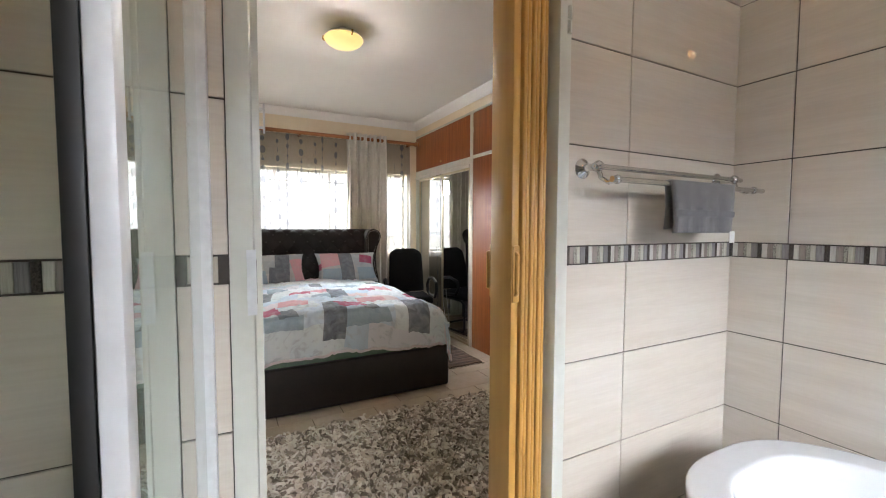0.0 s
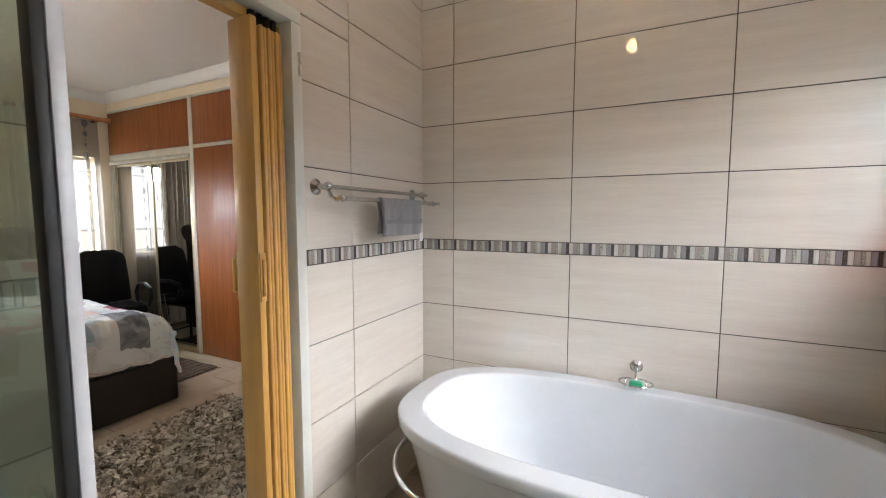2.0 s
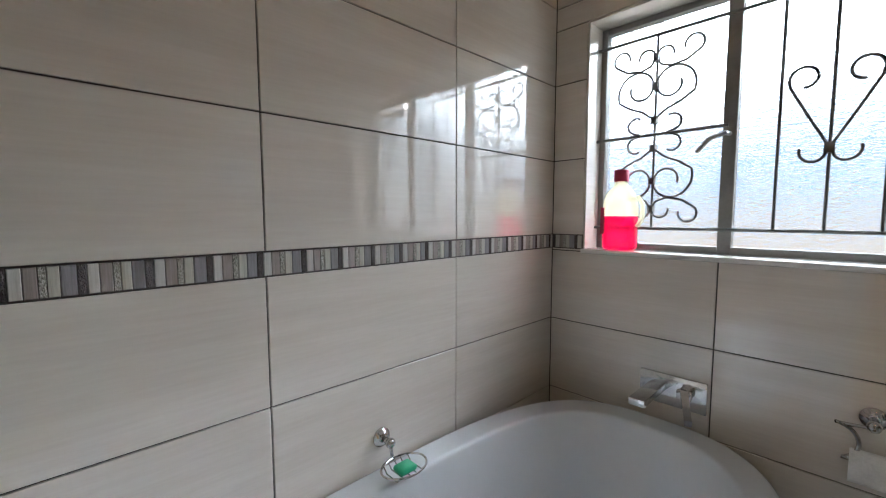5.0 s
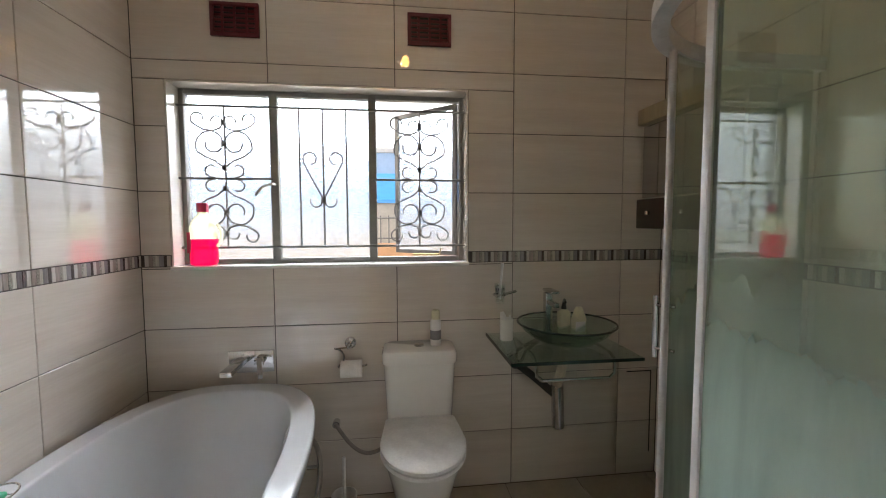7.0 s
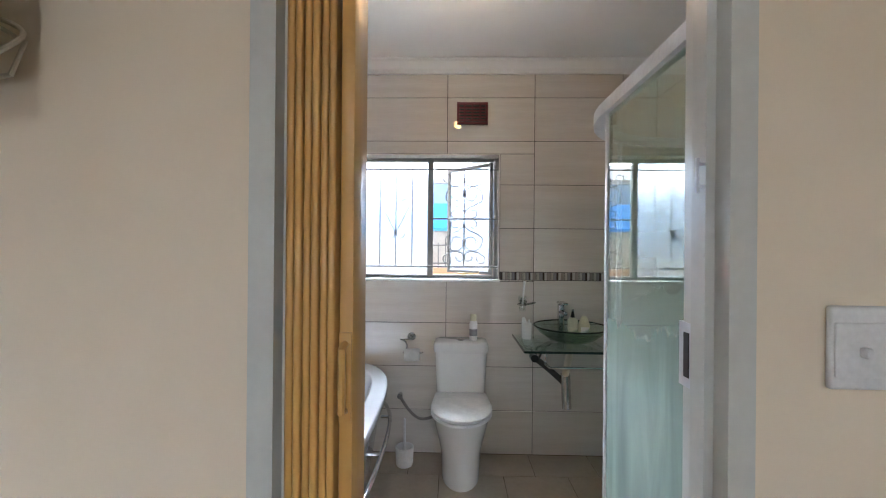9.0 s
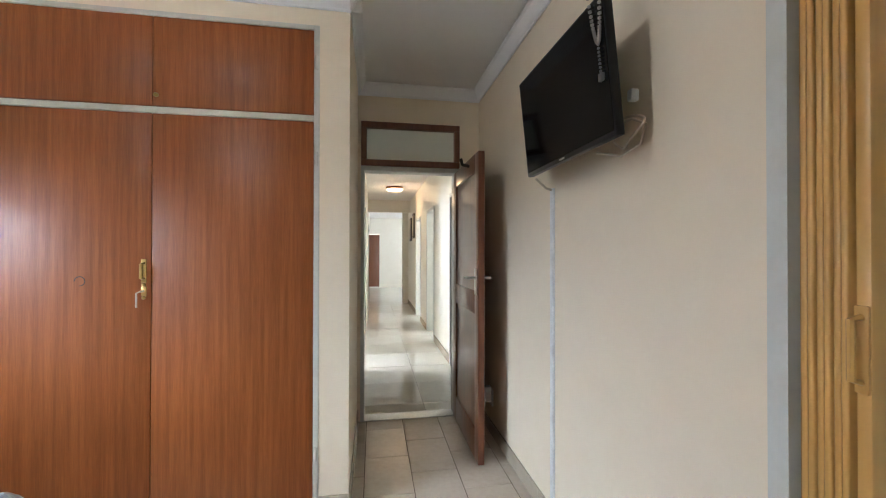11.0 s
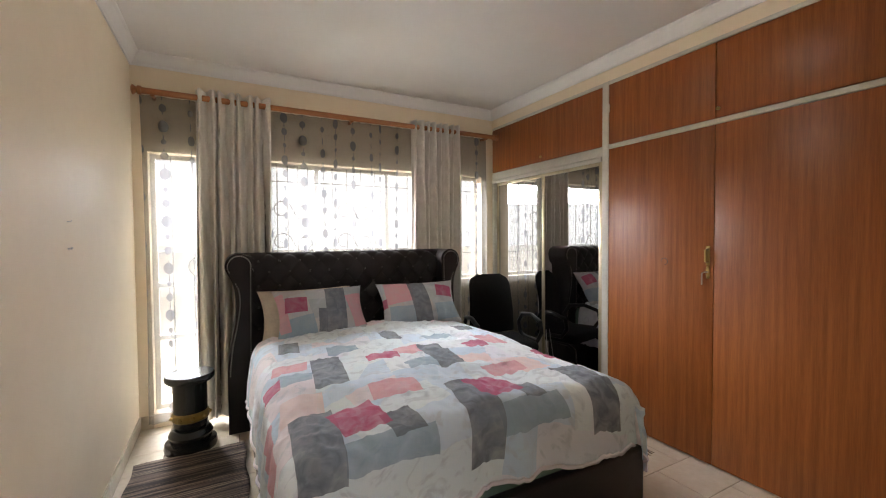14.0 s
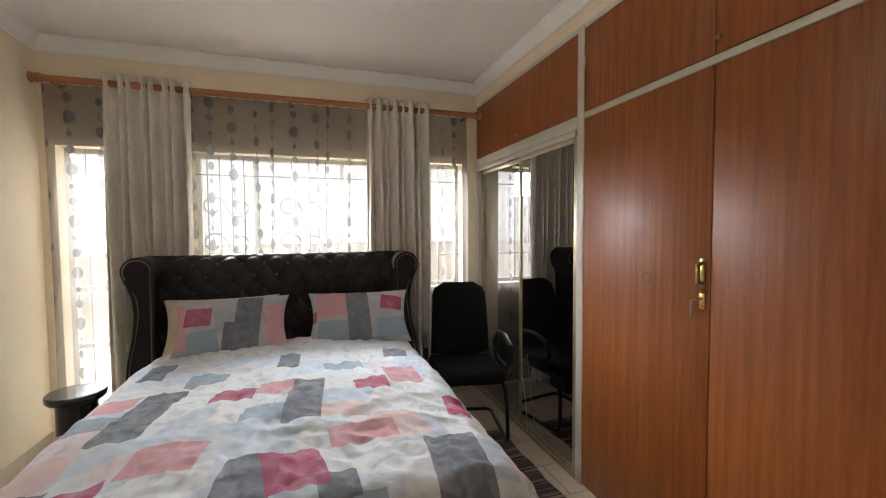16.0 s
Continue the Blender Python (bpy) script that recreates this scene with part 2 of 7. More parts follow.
def pattern_glass_shader(n, link):
    r = shader(n, "ShaderNodeBsdfRefraction", (0.80, 0.85, 0.88), 0.06)
    r.inputs["IOR"].default_value = 1.12
    coords, place = n.new("ShaderNodeTexCoord"), n.new("ShaderNodeMapping")
    place.inputs["Scale"].default_value = (1.0, 1.0, 2.6)
    link(coords.outputs["Object"], place.inputs[0])
    t = n.new("ShaderNodeTexNoise")
    t.inputs["Scale"].default_value, t.inputs["Detail"].default_value = 52.0, 2.0
    link(place.outputs[0], t.inputs["Vector"])
    bn = n.new("ShaderNodeBump")
    bn.inputs["Strength"].default_value, bn.inputs["Distance"].default_value = 1.0, 0.014
    link(t.outputs["Fac"], bn.inputs["Height"])
    link(bn.outputs[0], r.inputs["Normal"])
    tl = shader(n, "ShaderNodeBsdfTranslucent", (0.85, 0.9, 0.93)).outputs[0]
    return mixer(n, link, 0.07, r.outputs[0], tl)


def sheer_shader(n, link):
    """Voile with hanging strings of grey discs, large and small."""
    coords = n.new("ShaderNodeTexCoord")
    axis = n.new("ShaderNodeSeparateXYZ")
    link(coords.outputs["UV"], axis.inputs[0])

    def op(kind, a, b=None, c=None):
        q = n.new("ShaderNodeMath")
        q.operation = kind
        for i, v in enumerate((a, b, c)):
            if v is None:
                continue
            if isinstance(v, (int, float)):
                q.inputs[i].default_value = v
            else:
                link(v, q.inputs[i])
        return q.outputs[0]
    u, v = axis.outputs[0], axis.outputs[1]
    masks = []
    for pu, pv, ou, ov, ru, rv in ((0.62, 0.34, 0.10, 0.02, 0.036, 0.042), (0.62, 0.34, 0.10, 0.13, 0.018, 0.018), (0.62, 0.34, 0.10, 0.23, 0.026, 0.028),
                                   (0.62, 0.34, 0.33, 0.19, 0.034, 0.040), (0.62, 0.34, 0.33, 0.30, 0.026, 0.028), (0.62, 0.34, 0.33, 0.07, 0.017, 0.018),
                                   (0.62, 0.34, 0.47, 0.11, 0.022, 0.036), (0.62, 0.34, 0.47, 0.25, 0.018, 0.024),
                                   (0.62, 0.10, 0.10, 0.05, 0.004, 0.03), (0.62, 0.10, 0.33, 0.05, 0.004, 0.03), (0.62, 0.10, 0.47, 0.05, 0.004, 0.03)):
        du = op("SUBTRACT", op("MULTIPLY", op("FRACT", op("DIVIDE", op("ADD", u, ou), pu)), pu), pu / 2)
        dv = op("SUBTRACT", op("MULTIPLY", op("FRACT", op("DIVIDE", op("ADD", v, ov), pv)), pv), pv / 2)
        d = op("ADD", op("POWER", op("DIVIDE", du, ru), 2.0), op("POWER", op("DIVIDE", dv, rv), 2.0))
        masks.append(op("LESS_THAN", d, 1.0))
    disc = masks[0]
    for q in masks[1:]:
        disc = op("MAXIMUM", disc, q)
    cloth = mixer(n, link, 0.55, shader(n, "ShaderNodeBsdfDiffuse", (0.32, 0.30, 0.275)).outputs[0], shader(n, "ShaderNodeBsdfTranslucent", (0.16, 0.157, 0.15)).outputs[0])
    voile = mixer(n, link, 0.55, shader(n, "ShaderNodeBsdfTransparent", (1, 1, 1)).outputs[0], cloth)
    dark = mixer(n, link, 0.80, shader(n, "ShaderNodeBsdfTransparent", (1, 1, 1)).outputs[0],
                 mixer(n, link, 0.3, shader(n, "ShaderNodeBsdfDiffuse", (0.22, 0.22, 0.23)).outputs[0], shader(n, "ShaderNodeBsdfTranslucent", (0.13, 0.13, 0.14)).outputs[0]))
    return mixer(n, link, disc, voile, dark)


def striped(name, colors, axis_name, scale):
    """Woven strips side by side."""
    m = material(name, (1, 1, 1), 0.95, bump=0.6, bump_scale=300)
    n, link = m.node_tree.nodes, m.node_tree.links.new
    coords, place = n.new("ShaderNodeTexCoord"), n.new("ShaderNodeMapping")
    place.inputs["Scale"].default_value = (scale, scale * 0.02, 0) if axis_name == "x" else (scale * 0.02, scale, 0)
    link(coords.outputs["Object"], place.inputs[0])
    t = n.new("ShaderNodeTexNoise")
    t.inputs["Scale"].default_value, t.inputs["Detail"].default_value = 1.0, 3.0
    link(place.outputs[0], t.inputs["Vector"])
    spread = n.new("ShaderNodeMapRange")
    spread.inputs[1].default_value, spread.inputs[2].default_value = 0.3, 0.7
    link(t.outputs["Fac"], spread.inputs[0])
    link(palette_steps(n, link, spread.outputs[0], colors), n["Principled BSDF"].inputs["Base Color"])
    return m


def glowing(name, color, strength):
    m = bpy.data.materials.new(name)
    m.use_nodes = True
    b = m.node_tree.nodes["Principled BSDF"]
    b.inputs["Base Color"].default_value = (*color, 1)
    b.inputs["Emission Color"].default_value = (*color, 1)
    b.inputs["Emission Strength"].default_value = strength
    b.inputs["Roughness"].default_value = 0.3
    return m


TILE = material("glazed_beige_tile", (0.70, 0.65, 0.585), 0.06, color2=(0.63, 0.575, 0.51), scale=1.6, stretch=(1, 1, 14), coat=1.0, per_object=0.025, bump=0.02, bump_scale=9)
TILE.node_tree.nodes["Principled BSDF"].inputs["Coat Roughness"].default_value = 0.02
TILE.node_tree.nodes["Principled BSDF"].inputs["Coat IOR"].default_value = 1.75
def strip_piece(name, color, color2, rough=0.22, across=220.0, along=10.0, metal=0.0, bump=0.0):
    return material(name, color, rough, metal, color2=color2, scale=1.0, detail=3.0, stretch=(across, across, along), per_object=0.10, bump=bump, bump_scale=1.0)


MOSAIC_KINDS = [(0.013, strip_piece("dark_relief_strip", (0.03, 0.026, 0.026), (0.12, 0.10, 0.095), 0.25, 260, 260, 0.0, 0.8)),
                (0.017, strip_piece("white_stone_strip", (0.62, 0.60, 0.57), (0.46, 0.44, 0.41))),
                (0.019, strip_piece("taupe_stone_strip", (0.36, 0.31, 0.29), (0.25, 0.22, 0.20))),
                (0.011, strip_piece("silver_relief_strip", (0.75, 0.73, 0.66), (0.13, 0.12, 0.09), 0.18, 230, 230, 0.3, 1.0)),
                (0.016, strip_piece("pale_stone_strip", (0.55, 0.53, 0.47), (0.40, 0.38, 0.33))),
                (0.021, strip_piece("grey_stone_strip", (0.31, 0.30, 0.31), (0.20, 0.19, 0.20)))]
GROUT = material("dark_grout", (0.075, 0.065, 0.06), 0.9, scale=30)
PAINT = material("cream_wall_paint", (0.81, 0.705, 0.545), 0.6, color2=(0.77, 0.665, 0.505), scale=1.3, bump=0.12, bump_scale=55)
HALL_PAINT = material("hall_wall_paint", (0.80, 0.77, 0.68), 0.5, color2=(0.77, 0.73, 0.64), scale=1.3, bump=0.1, bump_scale=55)
CEILING = material("white_ceiling_paint", (0.86, 0.85, 0.83), 0.7, color2=(0.83, 0.82, 0.80), scale=1.1, bump=0.06, bump_scale=25)
CORNICE = material("white_plaster_cornice", (0.82, 0.82, 0.81), 0.6, scale=4, color2=(0.79, 0.79, 0.78))
FLOOR_TILE = material("cream_floor_tile", (0.62, 0.55, 0.45), 0.22, color2=(0.54, 0.47, 0.37), scale=5, per_object=0.05, bump=0.03, bump_scale=20)
BATH_FLOOR = material("taupe_floor_tile", (0.44, 0.37, 0.29), 0.3, color2=(0.37, 0.31, 0.24), scale=6, per_object=0.06)
HALL_TILE = material("polished_hall_tile", (0.68, 0.66, 0.58), 0.07, color2=(0.62, 0.59, 0.51), scale=4, per_object=0.03)
HALL_GROUT = material("pale_hall_grout", (0.46, 0.43, 0.37), 0.9, scale=30)
FLOOR_GROUT = material("brown_floor_grout", (0.17, 0.13, 0.10), 0.95, scale=30)
FRAME_PAINT = material("grey_green_frame_paint", (0.62, 0.63, 0.585), 0.3, color2=(0.56, 0.57, 0.525), scale=6, bump=0.1, bump_scale=18, coat=0.3)
TRIM_PAINT = material("pale_frame_paint", (0.60, 0.58, 0.52), 0.4, color2=(0.52, 0.50, 0.44), scale=8, bump=0.1, bump_scale=40)
PINE = material("yellow_pine_laminate", (0.60, 0.35, 0.10), 0.35, color2=(0.50, 0.27, 0.07), scale=9, stretch=(1, 1, 0.06), coat=0.25)
SAPELE = material("red_brown_veneer", (0.315, 0.100, 0.026), 0.42, color2=(0.205, 0.058, 0.013), scale=55, detail=3, stretch=(1, 1, 0.035), coat=0.06, bump=0.04, bump_scale=70)
SAPELE.node_tree.nodes["Principled BSDF"].inputs["Coat Roughness"].default_value = 0.25
DOOR_WOOD = material("dark_door_wood", (0.20, 0.075, 0.035), 0.3, color2=(0.12, 0.04, 0.018), scale=30, stretch=(1, 1, 0.05), coat=0.3)
CURTAIN_WOOD = material("orange_wood_pole", (0.40, 0.15, 0.05), 0.4, scale=20, stretch=(0.1, 1, 1))
CHROME = material("chrome", (0.66, 0.66, 0.66), 0.12, 1.0, scale=20)
STEEL = material("brushed_steel", (0.60, 0.59, 0.57), 0.3, 1.0, scale=60)
BRASS = material("worn_brass", (0.46, 0.32, 0.12), 0.36, 1.0, scale=40)
GILT = material("champagne_aluminium", (0.52, 0.45, 0.31), 0.35, 0.85, scale=30, stretch=(1, 1, 0.1))
WHITE_ALU = material("white_aluminium", (0.72, 0.74, 0.77), 0.28, scale=12)
RUBBER = material("black_rubber", (0.012, 0.012, 0.012), 0.5, scale=20)
ACRYLIC = material("white_acrylic", (0.68, 0.71, 0.745), 0.12, scale=3, coat=0.5, color2=(0.65, 0.68, 0.715))
CERAMIC = material("white_ceramic", (0.80, 0.79, 0.76), 0.12, scale=4, coat=0.5, color2=(0.77, 0.76, 0.72))
WHITE_PLASTIC = material("white_plastic", (0.80, 0.80, 0.79), 0.35, scale=14)
BLACK_PLASTIC = material("black_plastic", (0.012, 0.012, 0.013), 0.3, scale=30)
SCREEN = material("black_screen", (0.006, 0.006, 0.007), 0.08, scale=4)
SCREEN.node_tree.nodes["Principled BSDF"].inputs["Specular IOR Level"].default_value = 0.25
BLACK_FABRIC = material("black_chair_fabric", (0.012, 0.012, 0.013), 0.9, scale=60, bump=0.5, bump_scale=700)
LEATHER = material("dark_brown_leather", (0.016, 0.011, 0.011), 0.36, color2=(0.010, 0.007, 0.008), scale=12, bump=0.35, bump_scale=240)
for q_, v_ in ((BLACK_FABRIC, 0.12), (LEATHER, 0.35), (BLACK_PLASTIC, 0.3), (SAPELE, 0.3)):
    q_.node_tree.nodes["Principled BSDF"].inputs["Specular IOR Level"].default_value = v_
BUTTON = material("leather_button", (0.03, 0.022, 0.022), 0.3, scale=30)
STUD = material("pewter_stud", (0.42, 0.40, 0.38), 0.3, 1.0, scale=30)
GREEN_SHEET = material("green_fitted_sheet", (0.16, 0.25, 0.20), 0.9, scale=14, bump=0.4, bump_scale=400)
CREAM_CLOTH = material("cream_curtain_cloth", (0.79, 0.75, 0.68), 0.75, color2=(0.64, 0.60, 0.53), scale=18, stretch=(1, 1, 0.25), bump=1.0, bump_scale=48, sheen=0.3)
PILLOW_CREAM = material("cream_pillow_cotton", (0.66, 0.58, 0.46), 0.9, scale=10, bump=0.3, bump_scale=400)
TOWEL = material("grey_terry_towel", (0.15, 0.15, 0.165), 1.0, color2=(0.11, 0.11, 0.125), scale=60, bump=1.0, bump_scale=500, sheen=0.5)
TOWEL_BAND = material("grey_towel_band", (0.22, 0.22, 0.235), 0.9, scale=60, bump=0.5, bump_scale=300)
SOAP = material("green_soap", (0.02, 0.42, 0.20), 0.35, scale=20)
MAROON = material("maroon_vent_paint", (0.13, 0.012, 0.022), 0.5, scale=20, bump=0.2)
PINK = sheet_shader("pink_cleaner", lambda n, link: gloss_over(n, link, mixer(n, link, 0.45, shader(n, "ShaderNodeBsdfTransparent", (0.95, 0.10, 0.32)).outputs[0],
                    shader(n, "ShaderNodeBsdfTranslucent", (0.92, 0.015, 0.20)).outputs[0]), 1.4))
PINK_CAP = material("crimson_cap", (0.55, 0.02, 0.09), 0.35, scale=10)
PALE_PLASTIC = material("translucent_plastic", (0.72, 0.70, 0.52), 0.25, scale=10)
IRON = material("grey_painted_iron", (0.20, 0.20, 0.19), 0.5, scale=20)
WINDOW_STEEL = material("taupe_window_steel", (0.26, 0.25, 0.23), 0.45, scale=15)
GLASS_GREEN = clear_glass("green_plate_glass", (0.74, 0.83, 0.79), 1.5)
GLASS_EDGE = material("dark_glass_edge", (0.01, 0.03, 0.025), 0.1, scale=20)
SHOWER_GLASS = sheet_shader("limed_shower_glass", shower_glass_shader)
PATTERN_GLASS = sheet_shader("hammered_window_glass", pattern_glass_shader)
PANE = clear_glass("window_pane", (0.95, 0.97, 0.96), 1.45)
SHEER = sheet_shader("disc_print_voile", sheer_shader)
MIRROR = material("mirror_silver", (0.54, 0.54, 0.54), 0.015, 1.0, color2=(0.50, 0.50, 0.50), scale=2)
PALE = [(0.717, 0.816, 0.874), (0.759, 0.826, 0.874), (0.573, 0.698, 0.816), (0.778, 0.73, 0.782), (0.769, 0.827, 0.874), (0.738, 0.826, 0.874), (0.759, 0.784, 0.861), (0.635, 0.752, 0.873)]
ROSE, MAGENTA, SLATE, STEEL_BLUE, BLUSH = (0.68, 0.36, 0.42), (0.45, 0.085, 0.18), (0.15, 0.175, 0.215), (0.31, 0.42, 0.53), (0.76, 0.62, 0.62)
DUVET = printed("patchwork_duvet_cotton", 0.21, 0.0, "UV", PALE, (
    (BLUSH, ((-0.70, 1.31, 0.18, 0.20, 8), (0.24, 1.18, 0.20, 0.12, 10), (0.46, 1.36, 0.20, 0.20, -8), (0.88, 1.55, 0.16, 0.26, 5))),
    (STEEL_BLUE, ((-0.46, 1.79, 0.34, 0.13, 6), (0.17, 1.81, 0.36, 0.13, -6), (-0.68, 0.99, 0.17, 0.13, 12), (-0.04, 1.13, 0.18, 0.13, 5), (-0.35, 0.62, 0.18, 0.14, 6), (0.30, 0.62, 0.20, 0.12, -4))),
    (SLATE, ((-0.70, 1.63, 0.17, 0.46, 4), (-0.06, 1.72, 0.165, 0.50, 7), (0.59, 1.72, 0.185, 0.48, 5), (-0.51, 0.96, 0.16, 0.48, 7), (0.11, 1.02, 0.15, 0.44, 4))),
    (SLATE, ((-0.39, 1.68, 0.13, 0.16, -6), (0.21, 1.69, 0.12, 0.12, -4), (-0.63, 0.40, 0.12, 0.22, 6), (0.02, 0.45, 0.11, 0.24, 2), (0.62, 0.45, 0.14, 0.2, 8))),
    (ROSE, ((-0.68, 0.80, 0.18, 0.16, 10), (-0.02, 0.87, 0.15, 0.14, 4), (0.58, 0.84, 0.17, 0.20, -5), (-0.31, 1.39, 0.22, 0.17, 8), (0.32, 1.38, 0.25, 0.13, -6), (-0.92, 1.42, 0.13, 0.36, 8))),
    (MAGENTA, ((-0.53, 1.56, 0.19, 0.23, -6), (0.085, 1.58, 0.18, 0.23, -10), (-0.19, 0.90, 0.18, 0.11, 8), (0.41, 0.94, 0.16, 0.14, -2), (-0.80, 1.0, 0.10, 0.14, 5), (0.74, 1.22, 0.10, 0.2, 10)))))
GREYS = [(0.50, 0.53, 0.56), (0.56, 0.56, 0.57), (0.42, 0.47, 0.51), (0.53, 0.51, 0.51), (0.46, 0.50, 0.54)]
PILLOWCASE = printed("patchwork_pillow_cotton", 0.14, 4.2, "Object", GREYS, (
    (STEEL_BLUE, ((-0.20, -0.13, 0.26, 0.16, 8),)), (ROSE, ((-0.29, 0.0, 0.07, 0.30, 6), (0.27, -0.02, 0.16, 0.26, 10))),
    (SLATE, ((0.09, 0.0, 0.15, 0.44, -5), (-0.02, -0.1, 0.06, 0.2, -5))), (MAGENTA, ((-0.19, 0.05, 0.15, 0.12, -4),))))
PILLOWCASE_PINK = printed("patchwork_pillow_cotton_pink", 0.14, 7.7, "Object", GREYS, (
    (STEEL_BLUE, ((-0.17, -0.12, 0.22, 0.16, -4), (0.23, -0.10, 0.24, 0.14, 5))), (ROSE, ((-0.18, 0.09, 0.22, 0.20, 4),)),
    (SLATE, ((-0.01, 0.0, 0.15, 0.44, 4),)), (MAGENTA, ((0.22, 0.08, 0.15, 0.11, -8), (-0.31, 0.0, 0.05, 0.08, 0)))))
RAG = striped("rag_mat_weave", [(0.05, 0.035, 0.03), (0.17, 0.12, 0.09), (0.03, 0.022, 0.02), (0.10, 0.07, 0.055), (0.24, 0.19, 0.14), (0.06, 0.045, 0.04)], "y", 26)
PEDESTAL = material("black_lacquer", (0.012, 0.014, 0.014), 0.25, scale=20, coat=0.4)
GOLD = material("antique_gold", (0.35, 0.24, 0.08), 0.4, 0.8, scale=40, bump=0.6, bump_scale=120)
BOWL_GLOW = glowing("lit_lamp_glass", (1.0, 0.78, 0.30), 0.55)
BULB_GLOW = glowing("lit_bulb", (1.0, 0.50, 0.14), 16.0)
HALL_GLOW = glowing("lit_hall_diffuser", (1.0, 0.66, 0.34), 6.0)
OBSCURE = sheet_shader("white_fanlight_glass", lambda n, link: mixer(n, link, 0.35, shader(n, "ShaderNodeBsdfTranslucent", (0.92, 0.94, 0.90)).outputs[0], shader(n, "ShaderNodeBsdfDiffuse", (0.75, 0.77, 0.73)).outputs[0]))
SKIRT_TILE = material("beige_skirting_tile", (0.52, 0.45, 0.34), 0.25, color2=(0.46, 0.39, 0.29), scale=6, per_object=0.05)
BOOKISH = material("dark_picture_frame", (0.05, 0.03, 0.02), 0.4, scale=20)
PAPER = material("white_tissue_paper", (0.85, 0.84, 0.82), 0.95, scale=30, bump=0.2, bump_scale=200)
BOTTLE = sheet_shader("pale_bottle_plastic", lambda n, link: gloss_over(n, link, mixer(n, link, 0.55, shader(n, "ShaderNodeBsdfTransparent", (0.96, 0.95, 0.80)).outputs[0],
                      shader(n, "ShaderNodeBsdfTranslucent", (0.86, 0.86, 0.68)).outputs[0]), 1.35))
GREY_HOSE = material("grey_braided_hose", (0.24, 0.21, 0.19), 0.4, scale=120, bump=0.5, bump_scale=400)
RUBBER_HOSE = material("dark_grey_hose", (0.05, 0.045, 0.04), 0.5, scale=20)
EARTH = material("dry_yard_ground", (0.54, 0.48, 0.39), 0.95, color2=(0.46, 0.41, 0.33), scale=0.8, bump=0.5, bump_scale=6)
PEACH = material("peach_yard_wall", (0.62, 0.36, 0.20), 0.8, scale=2, bump=0.3, bump_scale=30)
BLUE = material("blue_sheet_metal", (0.03, 0.30, 0.80), 0.4, scale=3)
PALE_BLUE = material("pale_blue_plaster", (0.50, 0.62, 0.74), 0.85, color2=(0.44, 0.56, 0.68), scale=2, bump=0.3, bump_scale=30)
PALE_WALL = material("pale_outside_plaster", (0.66, 0.62, 0.54), 0.85, scale=2, bump=0.3, bump_scale=30)
SHAG = material("grey_beige_rug_strip", (0.44, 0.39, 0.32), 0.85, scale=10)
n_, link_ = SHAG.node_tree.nodes, SHAG.node_tree.links.new
geo_ = n_.new("ShaderNodeNewGeometry")
SHAG.node_tree.links.new(palette_steps(n_, SHAG.node_tree.links.new, geo_.outputs["Random Per Island"], [
    (0.58, 0.52, 0.45), (0.30, 0.26, 0.22), (0.74, 0.70, 0.63), (0.42, 0.37, 0.31), (0.17, 0.145, 0.12), (0.66, 0.61, 0.53), (0.80, 0.77, 0.71)]), n_["Principled BSDF"].inputs["Base Color"])


# ---- mesh helpers ----
def mesh_of(bm, name, mat, smooth=True):
    me = bpy.data.meshes.new(name)
    bmesh.ops.recalc_face_normals(bm, faces=bm.faces)
    bm.to_mesh(me)
    bm.free()
    me.materials.append(mat)
    if smooth:
        me.polygons.foreach_set("use_smooth", [True] * len(me.polygons))
        me.set_sharp_from_angle(angle=radians(38))
    return me


def part(name, bm, mat, parent=None, label="", smooth=True):
    ob = new(name, mesh_of(bm, name, mat, smooth))
    if parent is not None:
        ob.parent = parent
        ob.matrix_parent_inverse = Matrix.Translation(-parent.location) if parent.type == "EMPTY" else Matrix.Identity(4)
    if label:
        ob["label"] = label
    return ob


def thing(name, base, label, category, group="", kind=""):
    """An empty at the thing's base; its parts are given in world metres."""
    ob = new(name)
    ob.empty_display_size = 0.05
    ob.location = base
    return tagged(ob, label, category, group, kind)


def box(bm, x0, y0, z0, x1, y1, z1, r=0.0, seg=2):
    x0, x1, y0, y1, z0, z1 = min(x0, x1), max(x0, x1), min(y0, y1), max(y0, y1), min(z0, z1), max(z0, z1)
    m = Matrix.Translation(((x0 + x1) / 2, (y0 + y1) / 2, (z0 + z1) / 2)) @ Matrix.Diagonal((x1 - x0, y1 - y0, z1 - z0, 1))
    made = bmesh.ops.create_cube(bm, size=1, matrix=m)["verts"]
    if r:
        r = min(r, 0.49 * min(x1 - x0, y1 - y0, z1 - z0))
        bmesh.ops.bevel(bm, geom=list({e for v in made for e in v.link_edges}), offset=r, segments=seg, affect="EDGES", profile=0.5)
    return bm


def B(*a, r=0.0, seg=2):
    return box(bmesh.new(), *a, r=r, seg=seg)


def boxes(*list_of):
    bm = bmesh.new()
    for a in list_of:
        box(bm, *a)
    return bm


